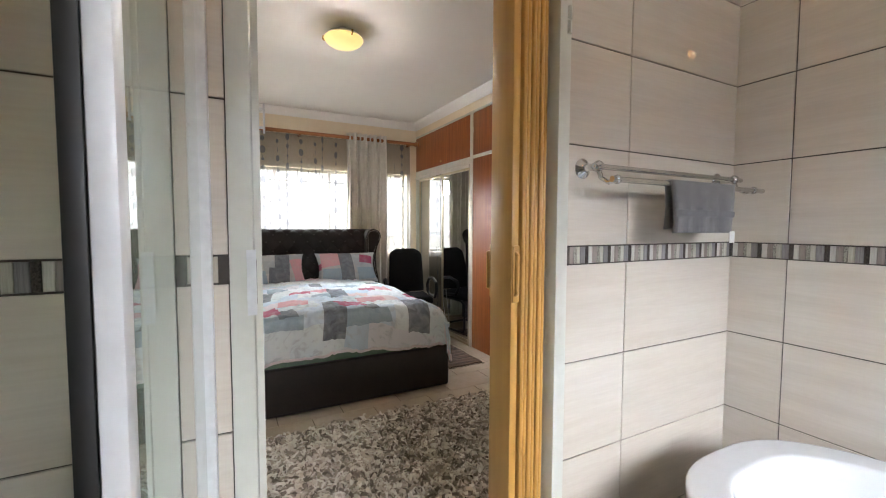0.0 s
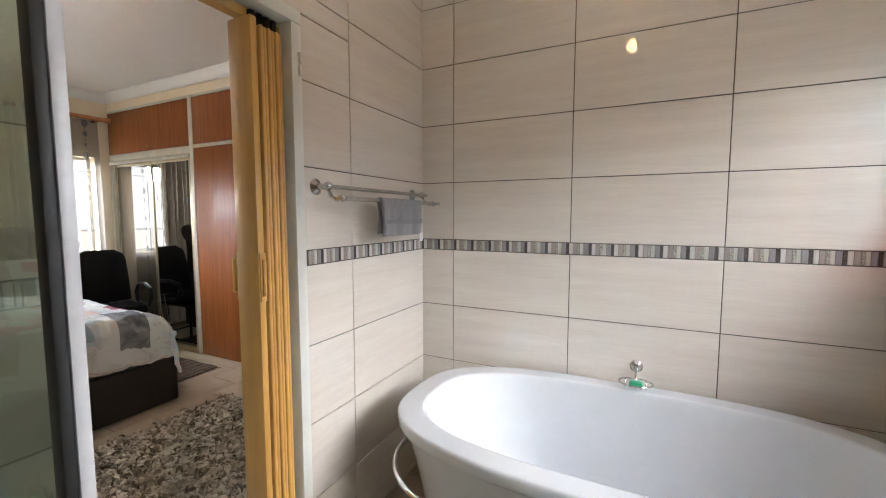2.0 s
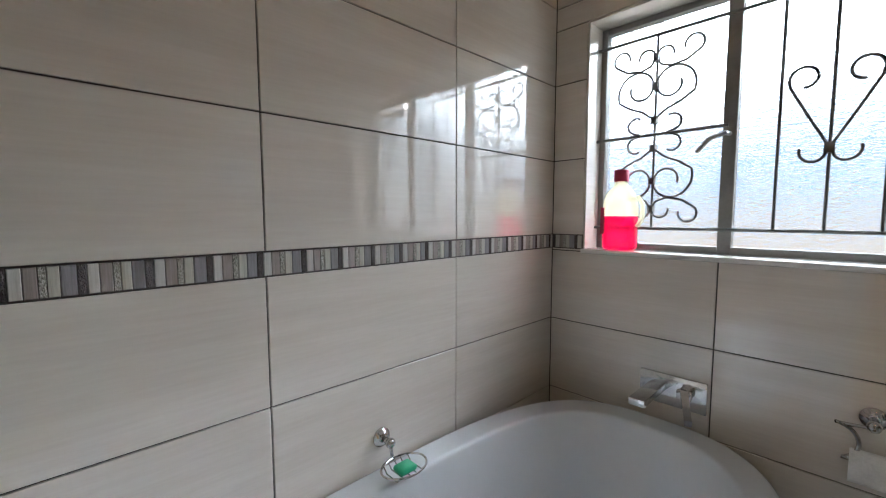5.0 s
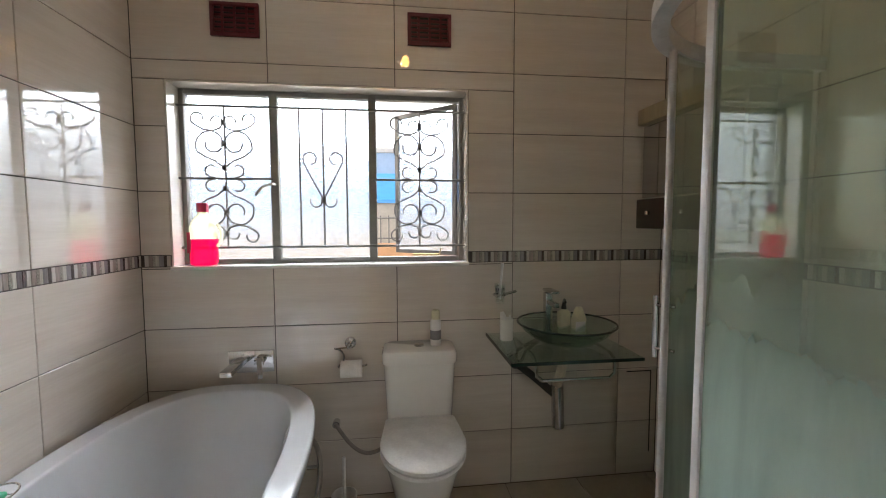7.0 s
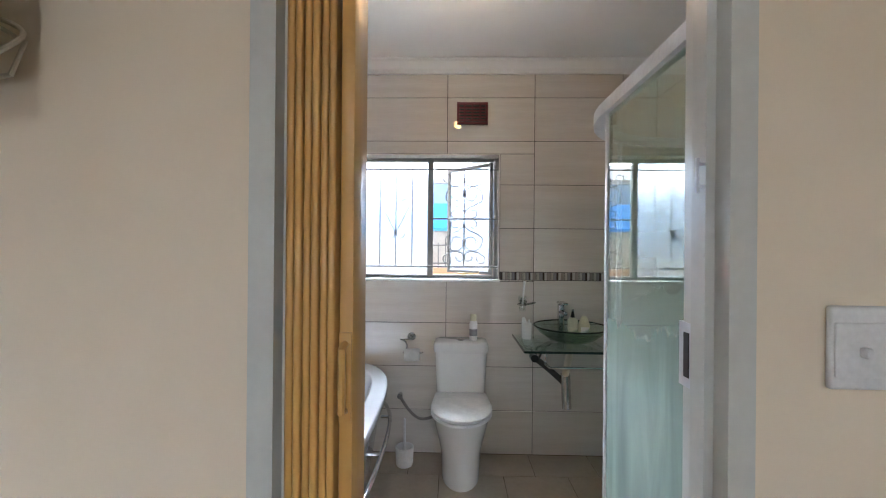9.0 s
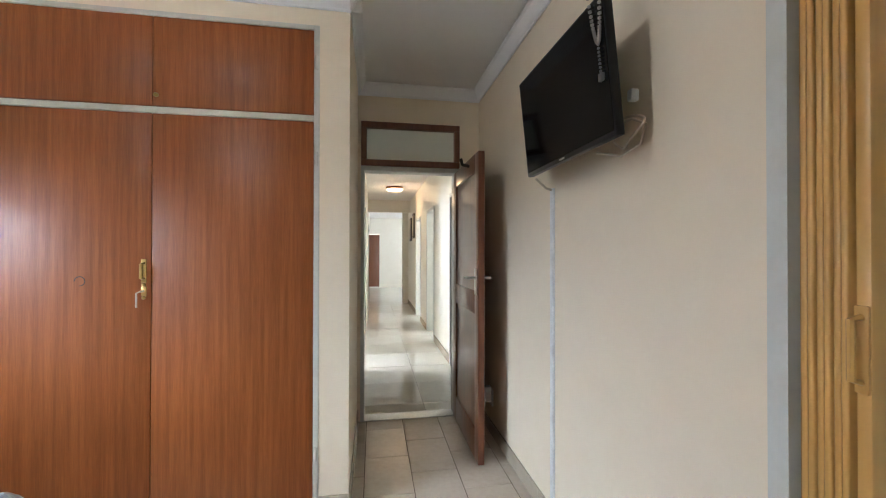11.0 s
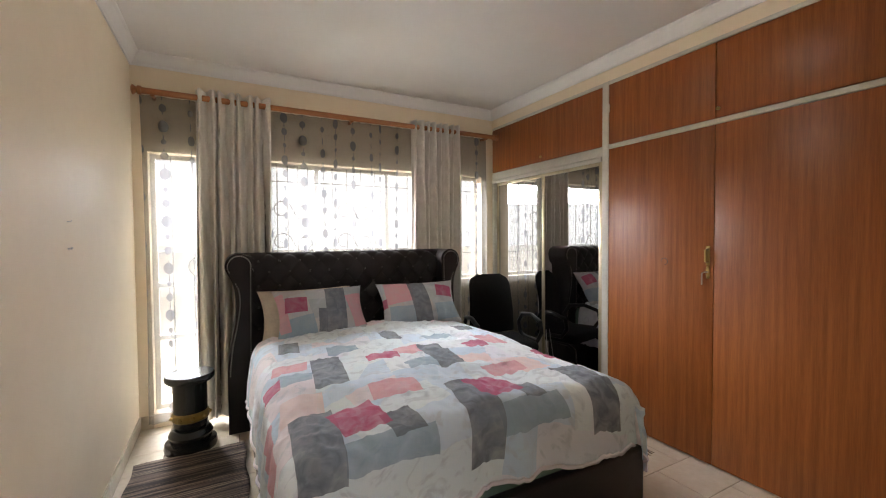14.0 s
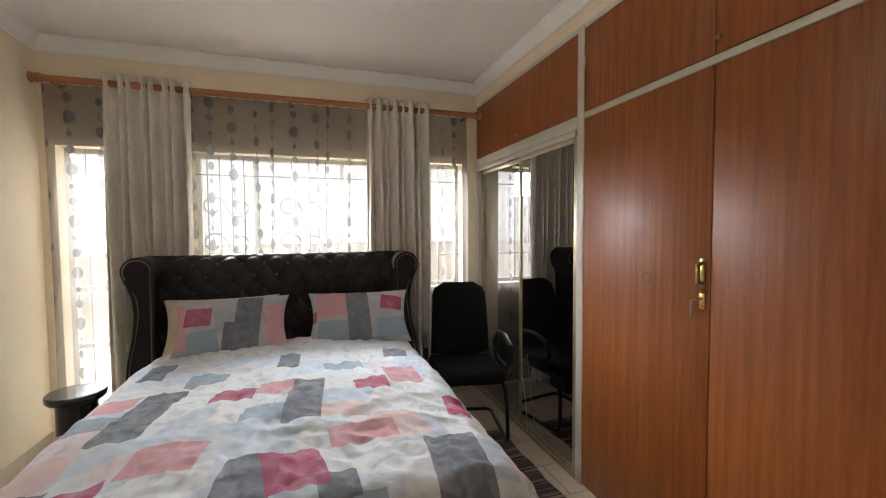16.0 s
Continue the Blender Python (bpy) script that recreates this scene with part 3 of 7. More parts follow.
def tube(bm, pts, r, seg=8, closed=False):
    """A round bar along points; r is a number or one radius a point."""
    pts = [Vector(p) for p in pts]
    k = len(pts)
    rs = [r] * k if isinstance(r, (int, float)) else r
    rings, side = [], None
    for i, p in enumerate(pts):
        a, b = pts[i - 1] if (i or closed) else p, pts[(i + 1) % k] if (i < k - 1 or closed) else p
        d = (b - a).normalized()
        if side is None:
            side = d.orthogonal().normalized()
        side = (side - d * side.dot(d)).normalized()
        up = d.cross(side)
        rings.append([bm.verts.new(p + rs[i] * (math.cos(q) * side + math.sin(q) * up)) for q in [2 * math.pi * j / seg for j in range(seg)]])
    for i in range(k if closed else k - 1):
        a, b = rings[i], rings[(i + 1) % k]
        for j in range(seg):
            bm.faces.new((a[j], a[(j + 1) % seg], b[(j + 1) % seg], b[j]))
    if not closed:
        bm.faces.new(rings[0][::-1])
        bm.faces.new(rings[-1])
    return bm


def T(pts, r, seg=8, closed=False):
    return tube(bmesh.new(), pts, r, seg, closed)


def lathe(bm, profile, cx, cy, seg=28, cz=0.0):
    """Turned about the upright line through (cx, cy); profile: (radius, z)."""
    rings = [[bm.verts.new((cx + r * math.cos(2 * math.pi * j / seg), cy + r * math.sin(2 * math.pi * j / seg), cz + z)) for j in range(seg)] for r, z in profile]
    for a, b in zip(rings, rings[1:]):
        for j in range(seg):
            bm.faces.new((a[j], a[(j + 1) % seg], b[(j + 1) % seg], b[j]))
    bm.faces.new(rings[0][::-1])
    bm.faces.new(rings[-1])
    return bm


def L(profile, cx, cy, seg=28, cz=0.0):
    return lathe(bmesh.new(), profile, cx, cy, seg, cz)


def loft(bm, rings, caps=True, closed=True):
    vs = [[bm.verts.new(p) for p in ring] for ring in rings]
    k = len(vs[0])
    for a, b in zip(vs, vs[1:]):
        for j in range(k if closed else k - 1):
            bm.faces.new((a[j], a[(j + 1) % k], b[(j + 1) % k], b[j]))
    if caps:
        bm.faces.new(vs[0][::-1])
        bm.faces.new(vs[-1])
    return bm


def grid(bm, nu, nv, f, uv=None):
    vs = [[bm.verts.new(f(i / nu, j / nv)) for j in range(nv + 1)] for i in range(nu + 1)]
    lay = bm.loops.layers.uv.new("UVMap") if uv else None
    for i in range(nu):
        for j in range(nv):
            face = bm.faces.new((vs[i][j], vs[i + 1][j], vs[i + 1][j + 1], vs[i][j + 1]))
            if uv:
                for loop, (a, b) in zip(face.loops, ((i, j), (i + 1, j), (i + 1, j + 1), (i, j + 1))):
                    loop[lay].uv = uv(a / nu, b / nv)
    return bm


def extrude_profile(bm, profile, axis, a, b):
    """A closed outline swept straight along x, y or z from a to b. profile: pairs of the two other axes."""
    def at(p, s):
        return {"x": (s, p[0], p[1]), "y": (p[0], s, p[1]), "z": (p[0], p[1], s)}[axis]
    return loft(bm, [[at(p, a) for p in profile], [at(p, b) for p in profile]])


def arc(cx, cy, r, a0, a1, k):
    return [(cx + r * math.cos(radians(a0 + (a1 - a0) * i / k)), cy + r * math.sin(radians(a0 + (a1 - a0) * i / k))) for i in range(k + 1)]


def structure(name, bm, mat, label, category, smooth=False):
    return tagged(part(name, bm, mat, None, "", smooth), label, category, "", "structure")


# ---- sizes of the place ----
XW, YW = -2.62, -1.97            # bathroom: west wall and window wall
DX0, DX1, DH = -1.752, -0.872, 2.075  # bathroom doorway with its steel frame
YB = 0.12                        # bedroom face of the dividing wall
BX0, BX1, BY1 = -2.56, 0.54, 4.30    # bedroom: side wall, wardrobe front, window wall
AX, AY = 1.68, 1.12              # alcove: wall of the hall door, return of the wardrobe
HC = 2.71                        # ceilings
WX0, WX1, WZ0, WZ1 = -1.555, -0.135, 1.19, 2.068  # bathroom window opening
TT = 0.006                       # tiles stand proud of the wall by this

# ---- shell ----
wall_door = structure("wall_dividing", boxes((XW - 0.12, 0.006, 0, DX0, YB, HC), (DX0, 0.006, DH, DX1, YB, HC), (DX1, 0.006, 0, AX + 0.0, YB, HC)), PAINT,
                      "cream painted wall between bedroom and bathroom", "wall")
wall_bath_side = structure("wall_bath_side", B(TT, YW - 0.24, 0, 0.13, 0.006, HC), GROUT, "bathroom wall tiled in glossy beige beside the bathtub", "wall")
wall_bath_window = structure("wall_bath_window", boxes((XW - 0.12, YW - 0.22, 0, WX0, YW - TT, HC), (WX1, YW - 0.22, 0, TT, YW - TT, HC),
                             (WX0, YW - 0.22, 0, WX1, YW - TT, WZ0), (WX0, YW - 0.22, WZ1, WX1, YW - TT, HC)), GROUT,
                             "bathroom wall tiled in glossy beige round the window", "wall")
wall_bath_west = structure("wall_bath_west", B(XW - 0.12, YW - TT, 0, XW - TT, 0.006, HC), GROUT, "bathroom wall tiled in glossy beige behind the shower", "wall")
wall_bath_door = structure("wall_bath_door", boxes((XW - TT, 0.0, 0, DX0, 0.006, HC), (DX0, 0.0, DH, DX1, 0.006, HC), (DX1, 0.0, 0, TT, 0.006, HC)), GROUT,
                           "tiled bathroom face of the door wall", "wall")
floor_bath = structure("floor_bathroom", B(XW - 0.1, YW - 0.1, -0.1, 0.1, YB * 0.5, -0.004), FLOOR_GROUT, "taupe tiled bathroom floor", "floor")
floor_bed = structure("floor_bedroom", B(BX0 - 0.1, YB * 0.5, -0.1, AX + 0.06, BY1 + 0.1, -0.004), FLOOR_GROUT, "cream ceramic tiled bedroom floor", "floor")
floor_hall = structure("floor_hall", B(AX + 0.06, -3.2, -0.1, 17, 3.0, -0.004), HALL_GROUT, "polished pale tiled hall floor", "floor")
structure("ceiling_bathroom", B(XW - 0.1, YW - 0.1, HC, 0.1, 0.006, HC + 0.1), CEILING, "white painted bathroom ceiling", "ceiling")
structure("ceiling_bedroom", B(BX0 - 0.1, YB, HC, AX + 0.1, BY1 + 0.2, HC + 0.1), CEILING, "white painted bedroom ceiling", "ceiling")
structure("wall_bedroom_side", B(BX0 - 0.2, YB, 0, BX0, BY1 + 0.2, HC), PAINT, "cream painted bedroom wall", "wall")
VX0, VX1, VX2, VX3, VZ = -2.47, -1.80, -1.68, 0.40, 2.015
structure("wall_bedroom_window", boxes((BX0, BY1, 0, VX0, BY1 + 0.2, HC), (VX0, BY1, VZ, VX3, BY1 + 0.2, HC), (VX3, BY1, 0, BX1 + 0.7, BY1 + 0.2, HC),
                                       (VX1, BY1, 0, VX2, BY1 + 0.2, VZ), (VX2, BY1, 0, VX3, BY1 + 0.2, 0.95), (VX0, BY1, 0, VX1, BY1 + 0.2, 0.10)), PAINT,
          "cream painted bedroom wall round the windows", "wall")
# wall over and beside the built-in wardrobe, open in front of it
structure("wall_pier", B(BX1, AY, 0, AX, 1.272, HC), PAINT, "cream painted pier between wardrobe and hall door", "wall")
structure("wall_over_wardrobe", B(BX1, 1.272, 2.53, BX1 + 0.6, BY1, HC), PAINT, "cream painted wall over the built-in wardrobe", "wall")
structure("wall_behind_wardrobe", B(BX1 + 0.6, 1.272, 0, BX1 + 0.7, BY1, HC), PAINT, "plain wall behind the built-in wardrobe", "wall")
HY0, HY1, HZ = 0.29, 1.095, 2.405
structure("wall_alcove", boxes((AX, -0.1, 0, AX + 0.12, HY0, HC), (AX, HY1, 0, AX + 0.12, AY + 0.3, HC), (AX, HY0, HZ, AX + 0.12, HY1, HC)), PAINT,
          "cream painted wall over the hall door", "wall")
# hall
HL, HR = 1.125, 0.075
doors_l = ((3.05, 3.9), (4.9, 5.7), (9.0, 9.85))
cuts_l = [AX + 0.12] + [v for d in doors_l for v in d] + [11.2]
structure("wall_hall_left", boxes(*[(cuts_l[i], HL, 0, cuts_l[i + 1], HL + 0.12, HC) for i in range(0, len(cuts_l), 2)], *[(a, HL, 2.06, b, HL + 0.12, HC) for a, b in doors_l],
                                  (11.2, HL, 2.15, 17, HL + 0.12, HC)), HALL_PAINT, "cream hall wall with door openings", "wall")
structure("wall_left_rooms", boxes((AX + 0.12, 2.88, 0, 11.1, 3.0, HC), (AX, AY + 0.3, 0, AX + 0.12, 3.0, HC)), HALL_PAINT, "plain wall of the rooms across the hall", "wall")
doors_r = ((2.3, 3.2), (4.5, 5.35), (6.3, 7.15))
cuts = [AX + 0.12] + [v for d in doors_r for v in d] + [9.2]
structure("wall_hall_right", boxes(*[(cuts[i], HR - 0.12, 0, cuts[i + 1], HR, HC) for i in range(0, len(cuts), 2)], *[(a, HR - 0.12, 2.06, b, HR, HC) for a, b in doors_r]), HALL_PAINT,
          "cream hall wall with door openings", "wall")
structure("wall_hall_end", boxes((14.2, -3.2, 0, 14.35, 0.72, HC), (14.2, 1.5, 0, 14.35, 3.0, HC), (14.2, 0.72, 2.05, 14.35, 1.5, HC)), HALL_PAINT, "cream wall at the end of the hall", "wall")
structure("wall_side_rooms", boxes((AX + 0.12, -3.2, 0, 14.2, -3.08, HC), (AX + 0.0, -3.08, 0, AX + 0.12, -0.1, HC), (3.8, -3.08, 0, 3.9, HR - 0.12, HC)), HALL_PAINT, "plain wall of the rooms beside the hall", "wall")
structure("wall_far_room", boxes((11.2, 2.9, 0, 14.2, 3.0, HC), (11.1, HL + 0.12, 0, 11.2, 2.9, HC)), HALL_PAINT, "plain wall of the far room", "wall")
structure("ceiling_hall", B(AX + 0.1, -3.2, HC - 0.06, 17, 3.0, HC + 0.1), CEILING, "white hall ceiling", "ceiling")
structure("hall_beam", boxes((8.6, HR, 2.35, 8.8, HL, HC - 0.06)), HALL_PAINT, "cream downstand beam across the hall", "beam")
structure("hall_pier", B(9.2, HR - 0.12, 0, 9.5, 0.22, HC - 0.06), HALL_PAINT, "cream pier at the end of the hall", "pier")


# cornices: a cove with two small steps, along each wall
def cornice(name, runs, label):
    shape = [(0.001, -0.096), (0.010, -0.096), (0.012, -0.084), (0.024, -0.068), (0.036, -0.042), (0.046, -0.022), (0.058, -0.012), (0.058, -0.001), (0.001, -0.001)]
    for i, (x0, y0, x1, y1, nx, ny) in enumerate(runs):
        lift = 0.0006 * i
        bm = loft(bmesh.new(), [[(x + nx * (a + lift), y + ny * (a + lift), HC + b - lift) for a, b in shape] for x, y in ((x0, y0), (x1, y1))])
        structure(f"{name}_{i + 1}", bm, CORNICE, label, "cornice", False)


cornice("cornice_bedroom", [(BX0, BY1, BX1, BY1, 0, -1), (BX1, BY1, BX1, AY - 0.058, -1, 0), (BX0, YB, BX0, BY1, 1, 0), (BX0, YB, AX, YB, 0, 1), (AX, YB, AX, AY, -1, 0), (BX1 - 0.058, AY, AX, AY, 0, -1)],
        "white moulded plaster cornice round the bedroom")
cornice("cornice_bathroom", [(XW, YW, 0, YW, 0, 1), (XW, YW, XW, 0, 1, 0), (XW, 0, 0, 0, 0, -1), (0, YW, 0, 0, -1, 0)], "white moulded plaster cornice round the bathroom")

# window reveal of the bathroom: white painted lining and sill
rv = bmesh.new()
box(rv, WX0, YW - 0.12, WZ0, WX0 + 0.008, YW - 0.001, WZ1)
box(rv, WX1 - 0.008, YW - 0.12, WZ0, WX1, YW - 0.001, WZ1)
box(rv, WX0 + 0.008, YW - 0.12, WZ1 - 0.008, WX1 - 0.008, YW - 0.001, WZ1)
structure("trim_bathroom_window", rv, TILE, "pale tiled reveal of the bathroom window", "trim")
structure("sill_bathroom_window", B(WX0 - 0.004, YW - 0.13, WZ0 - 0.006, WX1 + 0.004, YW + 0.012, WZ0 + 0.012, r=0.004), CERAMIC, "white tiled window sill in the bathroom", "sill", True)

# doors' steel frames
def steel_frame(name, x0, x1, y0, y1, top, label, axis="x"):
    """A pressed steel door frame round an opening, with a rebate and rounded lips."""
    t = thing(name, ((x0 + x1) / 2, (y0 + y1) / 2, 0), label, "door frame", "", "structure")
    prof = [(0, y0 - 0.012), (0.016, y0 - 0.014), (0.042, y0 - 0.012), (0.046, y0 + 0.0), (0.046, y0 + 0.045), (0.062, y0 + 0.047), (0.062, y1 - 0.03), (0.046, y1 - 0.028), (0.046, y1 + 0.012), (0.0, y1 + 0.012)]
    part("jamb", extrude_profile(bmesh.new(), [(x0 + a, b) for a, b in prof], "z", 0, top - 0.046), FRAME_PAINT, t)
    part("jamb", extrude_profile(bmesh.new(), [(x1 - a, b) for a, b in prof], "z", 0, top - 0.046), FRAME_PAINT, t)
    part("head", extrude_profile(bmesh.new(), [(b, top - a) for a, b in prof], "x", x0, x1), FRAME_PAINT, t)
    return t


frame_bath = steel_frame("door_frame_bathroom", DX0, DX1, 0.0, YB, DH, "grey painted steel door frame of the bathroom")
part("strike_plate", boxes((DX0 + 0.04, -0.018, 1.135, DX0 + 0.0475, 0.026, 1.265), (DX0 + 0.03, -0.0175, 1.135, DX0 + 0.04, -0.0145, 1.265)), WHITE_ALU, frame_bath, "white painted strike plate")
part("strike_slot", B(DX0 + 0.044, 0.0, 1.155, DX0 + 0.049, 0.018, 1.245), RUBBER, frame_bath, "dark slot of the strike plate")
bk = bmesh.new()
box(bk, DX0 + 0.072, 0.079, 1.515, DX0 + 0.076, 0.089, 1.58, r=0.002)
box(bk, DX0 + 0.06, 0.081, 1.525, DX0 + 0.073, 0.087, 1.530)
box(bk, DX0 + 0.06, 0.081, 1.565, DX0 + 0.073, 0.087, 1.57)
part("bolt_keeper", bk, WHITE_ALU, frame_bath, "white bolt keeper")
for z in (1.86, 1.90):
    part("hinge", T([(DX1 - 0.012, -0.016, z), (DX1 - 0.012, -0.016, z + 0.035)], 0.007), FRAME_PAINT, frame_bath)

# hall door: lower steel frame, wooden fanlight frame, leaf standing open
frame_hall = thing("door_frame_hall", (AX, 0.69, 0), "grey door frame with a wooden fanlight over it", "door frame", "", "structure")
for y0, y1 in ((HY0, HY0 + 0.04), (HY1 - 0.03, HY1)):
    part("jamb", B(AX - 0.012, y0, 0, AX + 0.132, y1, 2.01, r=0.004), FRAME_PAINT, frame_hall)
part("head", B(AX - 0.012, HY0, 2.012, AX + 0.132, HY1, 2.048, r=0.004), FRAME_PAINT, frame_hall)
for a in ((HY0, 2.05, HY1, 2.10), (HY0, 2.355, HY1, HZ), (HY0, 2.10, HY0 + 0.045, 2.355), (HY1 - 0.045, 2.10, HY1, 2.355)):
    part("fanlight_frame", B(AX - 0.022, a[0], a[1], AX + 0.06, a[2], a[3], r=0.006), DOOR_WOOD, frame_hall, "red-brown wooden fanlight frame")
part("fanlight_pane", B(AX + 0.02, HY0 + 0.045, 2.10, AX + 0.026, HY1 - 0.045, 2.355), OBSCURE, frame_hall, "white obscured glass")
part("threshold", B(AX - 0.01, HY0, -0.002, AX + 0.13, HY1, 0.006, r=0.003), STEEL, frame_hall)

leaf = thing("door_hall", (AX - 0.03, 0.33, 0), "red-brown wooden hall door standing open", "door", "", "structure")
lx0, lx1, ly0, ly1 = AX - 0.83, AX - 0.025, 0.300, 0.342
part("stile", B(lx0, ly0, 0.012, lx0 + 0.1, ly1, 2.0, r=0.004), DOOR_WOOD, leaf)
part("stile", B(lx1 - 0.1, ly0, 0.012, lx1, ly1, 2.0, r=0.004), DOOR_WOOD, leaf)
for z0, z1 in ((0.012, 0.2), (0.95, 1.1), (1.88, 2.0)):
    part("rail", B(lx0 + 0.1, ly0, z0, lx1 - 0.1, ly1, z1, r=0.003), DOOR_WOOD, leaf)
for z0, z1 in ((0.2, 0.95), (1.1, 1.88)):
    part("panel", B(lx0 + 0.1, ly0 + 0.012, z0, lx1 - 0.1, ly1 - 0.012, z1), DOOR_WOOD, leaf)
for s, y in ((1, ly1), (-1, ly0)):
    hd = bmesh.new()
    box(hd, lx0 + 0.03, y, 1.08, lx0 + 0.07, y + s * 0.008, 1.25, r=0.003)
    tube(hd, [(lx0 + 0.05, y, 1.19), (lx0 + 0.05, y + s * 0.045, 1.19), (lx0 + 0.06, y + s * 0.052, 1.19), (lx0 + 0.16, y + s * 0.05, 1.188)], 0.009)
    part("door_handle", hd, STEEL, leaf, "steel lever handle on a plate")
part("hook", T([(lx0 + 0.25, ly1, 1.95), (lx0 + 0.25, ly1 + 0.05, 1.96), (lx0 + 0.25, ly1 + 0.06, 2.0)], 0.012), BLACK_PLASTIC, leaf)

# ---- bathroom window ----
win = thing("window_bathroom", ((WX0 + WX1) / 2, YW - 0.12, WZ0), "steel bathroom window with hammered glass, one sash ajar", "window", "", "structure")
FY = YW - 0.105
z0, z1 = WZ0 + 0.012, WZ1 - 0.008
m1, m2 = -0.583, -1.071
def bar_x(x, w=0.03, d=0.04):
    return B(x - w / 2, FY - d, z0, x + w / 2, FY, z1, r=0.003)
for x, w in ((WX0 + 0.018, 0.024), (WX1 - 0.018, 0.024), (m1, 0.04), (m2, 0.04)):
    part("mullion", bar_x(x, w), WINDOW_STEEL, win)
for a in (z0, z1 - 0.024):
    part("rail", B(WX0 + 0.03, FY - 0.04, a, WX1 - 0.03, FY - 0.002, a + 0.024, r=0.003), WINDOW_STEEL, win)
part("pane", B(m1 + 0.02, FY - 0.026, z0 + 0.02, WX1 - 0.03, FY - 0.021, z1 - 0.02), PATTERN_GLASS, win).visible_shadow = False
part("pane", B(m2 + 0.02, FY - 0.026, z0 + 0.02, m1 - 0.02, FY - 0.021, z1 - 0.02), PATTERN_GLASS, win).visible_shadow = False
sash = bmesh.new()
sw = m2 - WX0 - 0.05
for a in ((0, 0, 0, sw, 0.022, 0.022), (0, 0, z1 - z0 - 0.07, sw, 0.022, z1 - z0 - 0.048), (0, 0, 0.022, 0.022, 0.022, z1 - z0 - 0.07), (sw - 0.022, 0, 0.022, sw, 0.022, z1 - z0 - 0.07)):
    box(sash, *a)
turn = Matrix.Translation((WX0 + 0.03, FY - 0.045, z0 + 0.024)) @ pose(0, 0, 0, 0, 0, -42)
bmesh.ops.transform(sash, matrix=turn, verts=sash.verts)
part("sash", sash, WINDOW_STEEL, win, "opened steel sash")
pane = B(0.02, 0.008, 0.02, sw - 0.02, 0.013, z1 - z0 - 0.068)
bmesh.ops.transform(pane, matrix=turn, verts=pane.verts)
part("pane", pane, PATTERN_GLASS, win).visible_shadow = False
part("stay", T([(WX0 + 0.28, FY, z0 + 0.035), (WX0 + 0.14, FY + 0.015, z0 + 0.035), (WX0 + 0.13, FY + 0.012, z0 + 0.065)], 0.006), BRASS, win, "brass casement stay")
part("latch", T([(m1 + 0.0, FY, 1.60), (m1 + 0.005, FY + 0.03, 1.60), (m1 + 0.05, FY + 0.035, 1.585), (m1 + 0.085, FY + 0.03, 1.545)], 0.008), STEEL, win, "steel casement latch")


def spiral(cx, cz, r, a0, turns, k=22, shrink=0.55):
    out = []
    for i in range(k + 1):
        f = i / k
        a, q = a0 + turns * 2 * math.pi * f, r * (1 - shrink * f)
        out.append((cx + q * math.cos(a), cz + q * math.sin(a)))
    return out


guard = thing("burglar_guard", ((WX0 + WX1) / 2, FY + 0.01, WZ0), "grey wrought-iron burglar guard with scrolls and a heart", "burglar guard")
GY = FY + 0.022
zt, zm, zb = 1.975, 1.625, 1.285
for z, spans in ((zt, ((WX0, WX1),)), (zb, ((WX0, WX1),)), (zm, ((WX0, m2), (m1, WX1)))):
    for a, b in spans:
        part("cross_bar", T([(a, GY, z), (b, GY, z)], 0.006), IRON, guard)
mx = (m1 + m2) / 2
for dx in (-0.115, 0, 0.115):
    part("upright", T([(mx + dx, GY, zb), (mx + dx, GY, zt)], 0.0045), IRON, guard)
def bow(cx, cz, r0, r1, a0, a1, k=14):
    """A bent bar end: an arc whose radius runs from r0 to r1."""
    return [(cx + (r0 + (r1 - r0) * i / k) * math.cos(radians(a0 + (a1 - a0) * i / k)), cz + (r0 + (r1 - r0) * i / k) * math.sin(radians(a0 + (a1 - a0) * i / k))) for i in range(k + 1)]


for s in (-1, 1):
    heart = [(0.0, 1.523), (0.05, 1.617), (0.092, 1.70)] + bow(0.062, 1.725, 0.036, 0.026, -25, 275)
    part("scroll", T([(mx + s * x, GY + 0.012, z) for x, z in heart], 0.0042, 6), IRON, guard)
    part("scroll", T([(mx + s * x, GY + 0.012, z) for x, z in bow(0.033, 1.514, 0.033, 0.024, 20, -200)], 0.0042, 6), IRON, guard)
part("collar", B(mx - 0.011, GY - 0.002, 1.508, mx + 0.011, GY + 0.02, 1.538), IRON, guard)
crown = bow(0.119, 0.285, 0.028, 0.030, 195, -60) + [(0.098, 0.236), (0.05, 0.229), (0.016, 0.241), (0.004, 0.262)]
hook = bow(0.032, 0.272, 0.029, 0.025, 180, -10)
loop_ = bow(0.049, 0.165, 0.036, 0.041, 20, -180) + bow(0.052, 0.165, 0.046, 0.082, -190, -385, 18)[1:] + [(0.088, 0.104), (0.04, 0.083), (0.007, 0.056)]
curl = bow(0.062, 0.036, 0.027, 0.028, 125, -75) + [(0.045, 0.002)]
for cx in ((m1 + WX1) / 2, (m2 + WX0) / 2):
    part("upright", T([(cx, GY, zb), (cx, GY, zt)], 0.0045), IRON, guard)
    for flip in (1, -1):
        for s in (-1, 1):
            for line in (crown, hook, loop_, curl):
                part("scroll", T([(cx + s * x, GY + 0.012, zm + flip * z) for x, z in line], 0.0042, 6), IRON, guard)
        for z in (0.05, 0.168, 0.268):
            part("collar", B(cx - 0.009, GY - 0.004, zm + flip * z - 0.012, cx + 0.009, GY + 0.02, zm + flip * z + 0.012), IRON, guard)

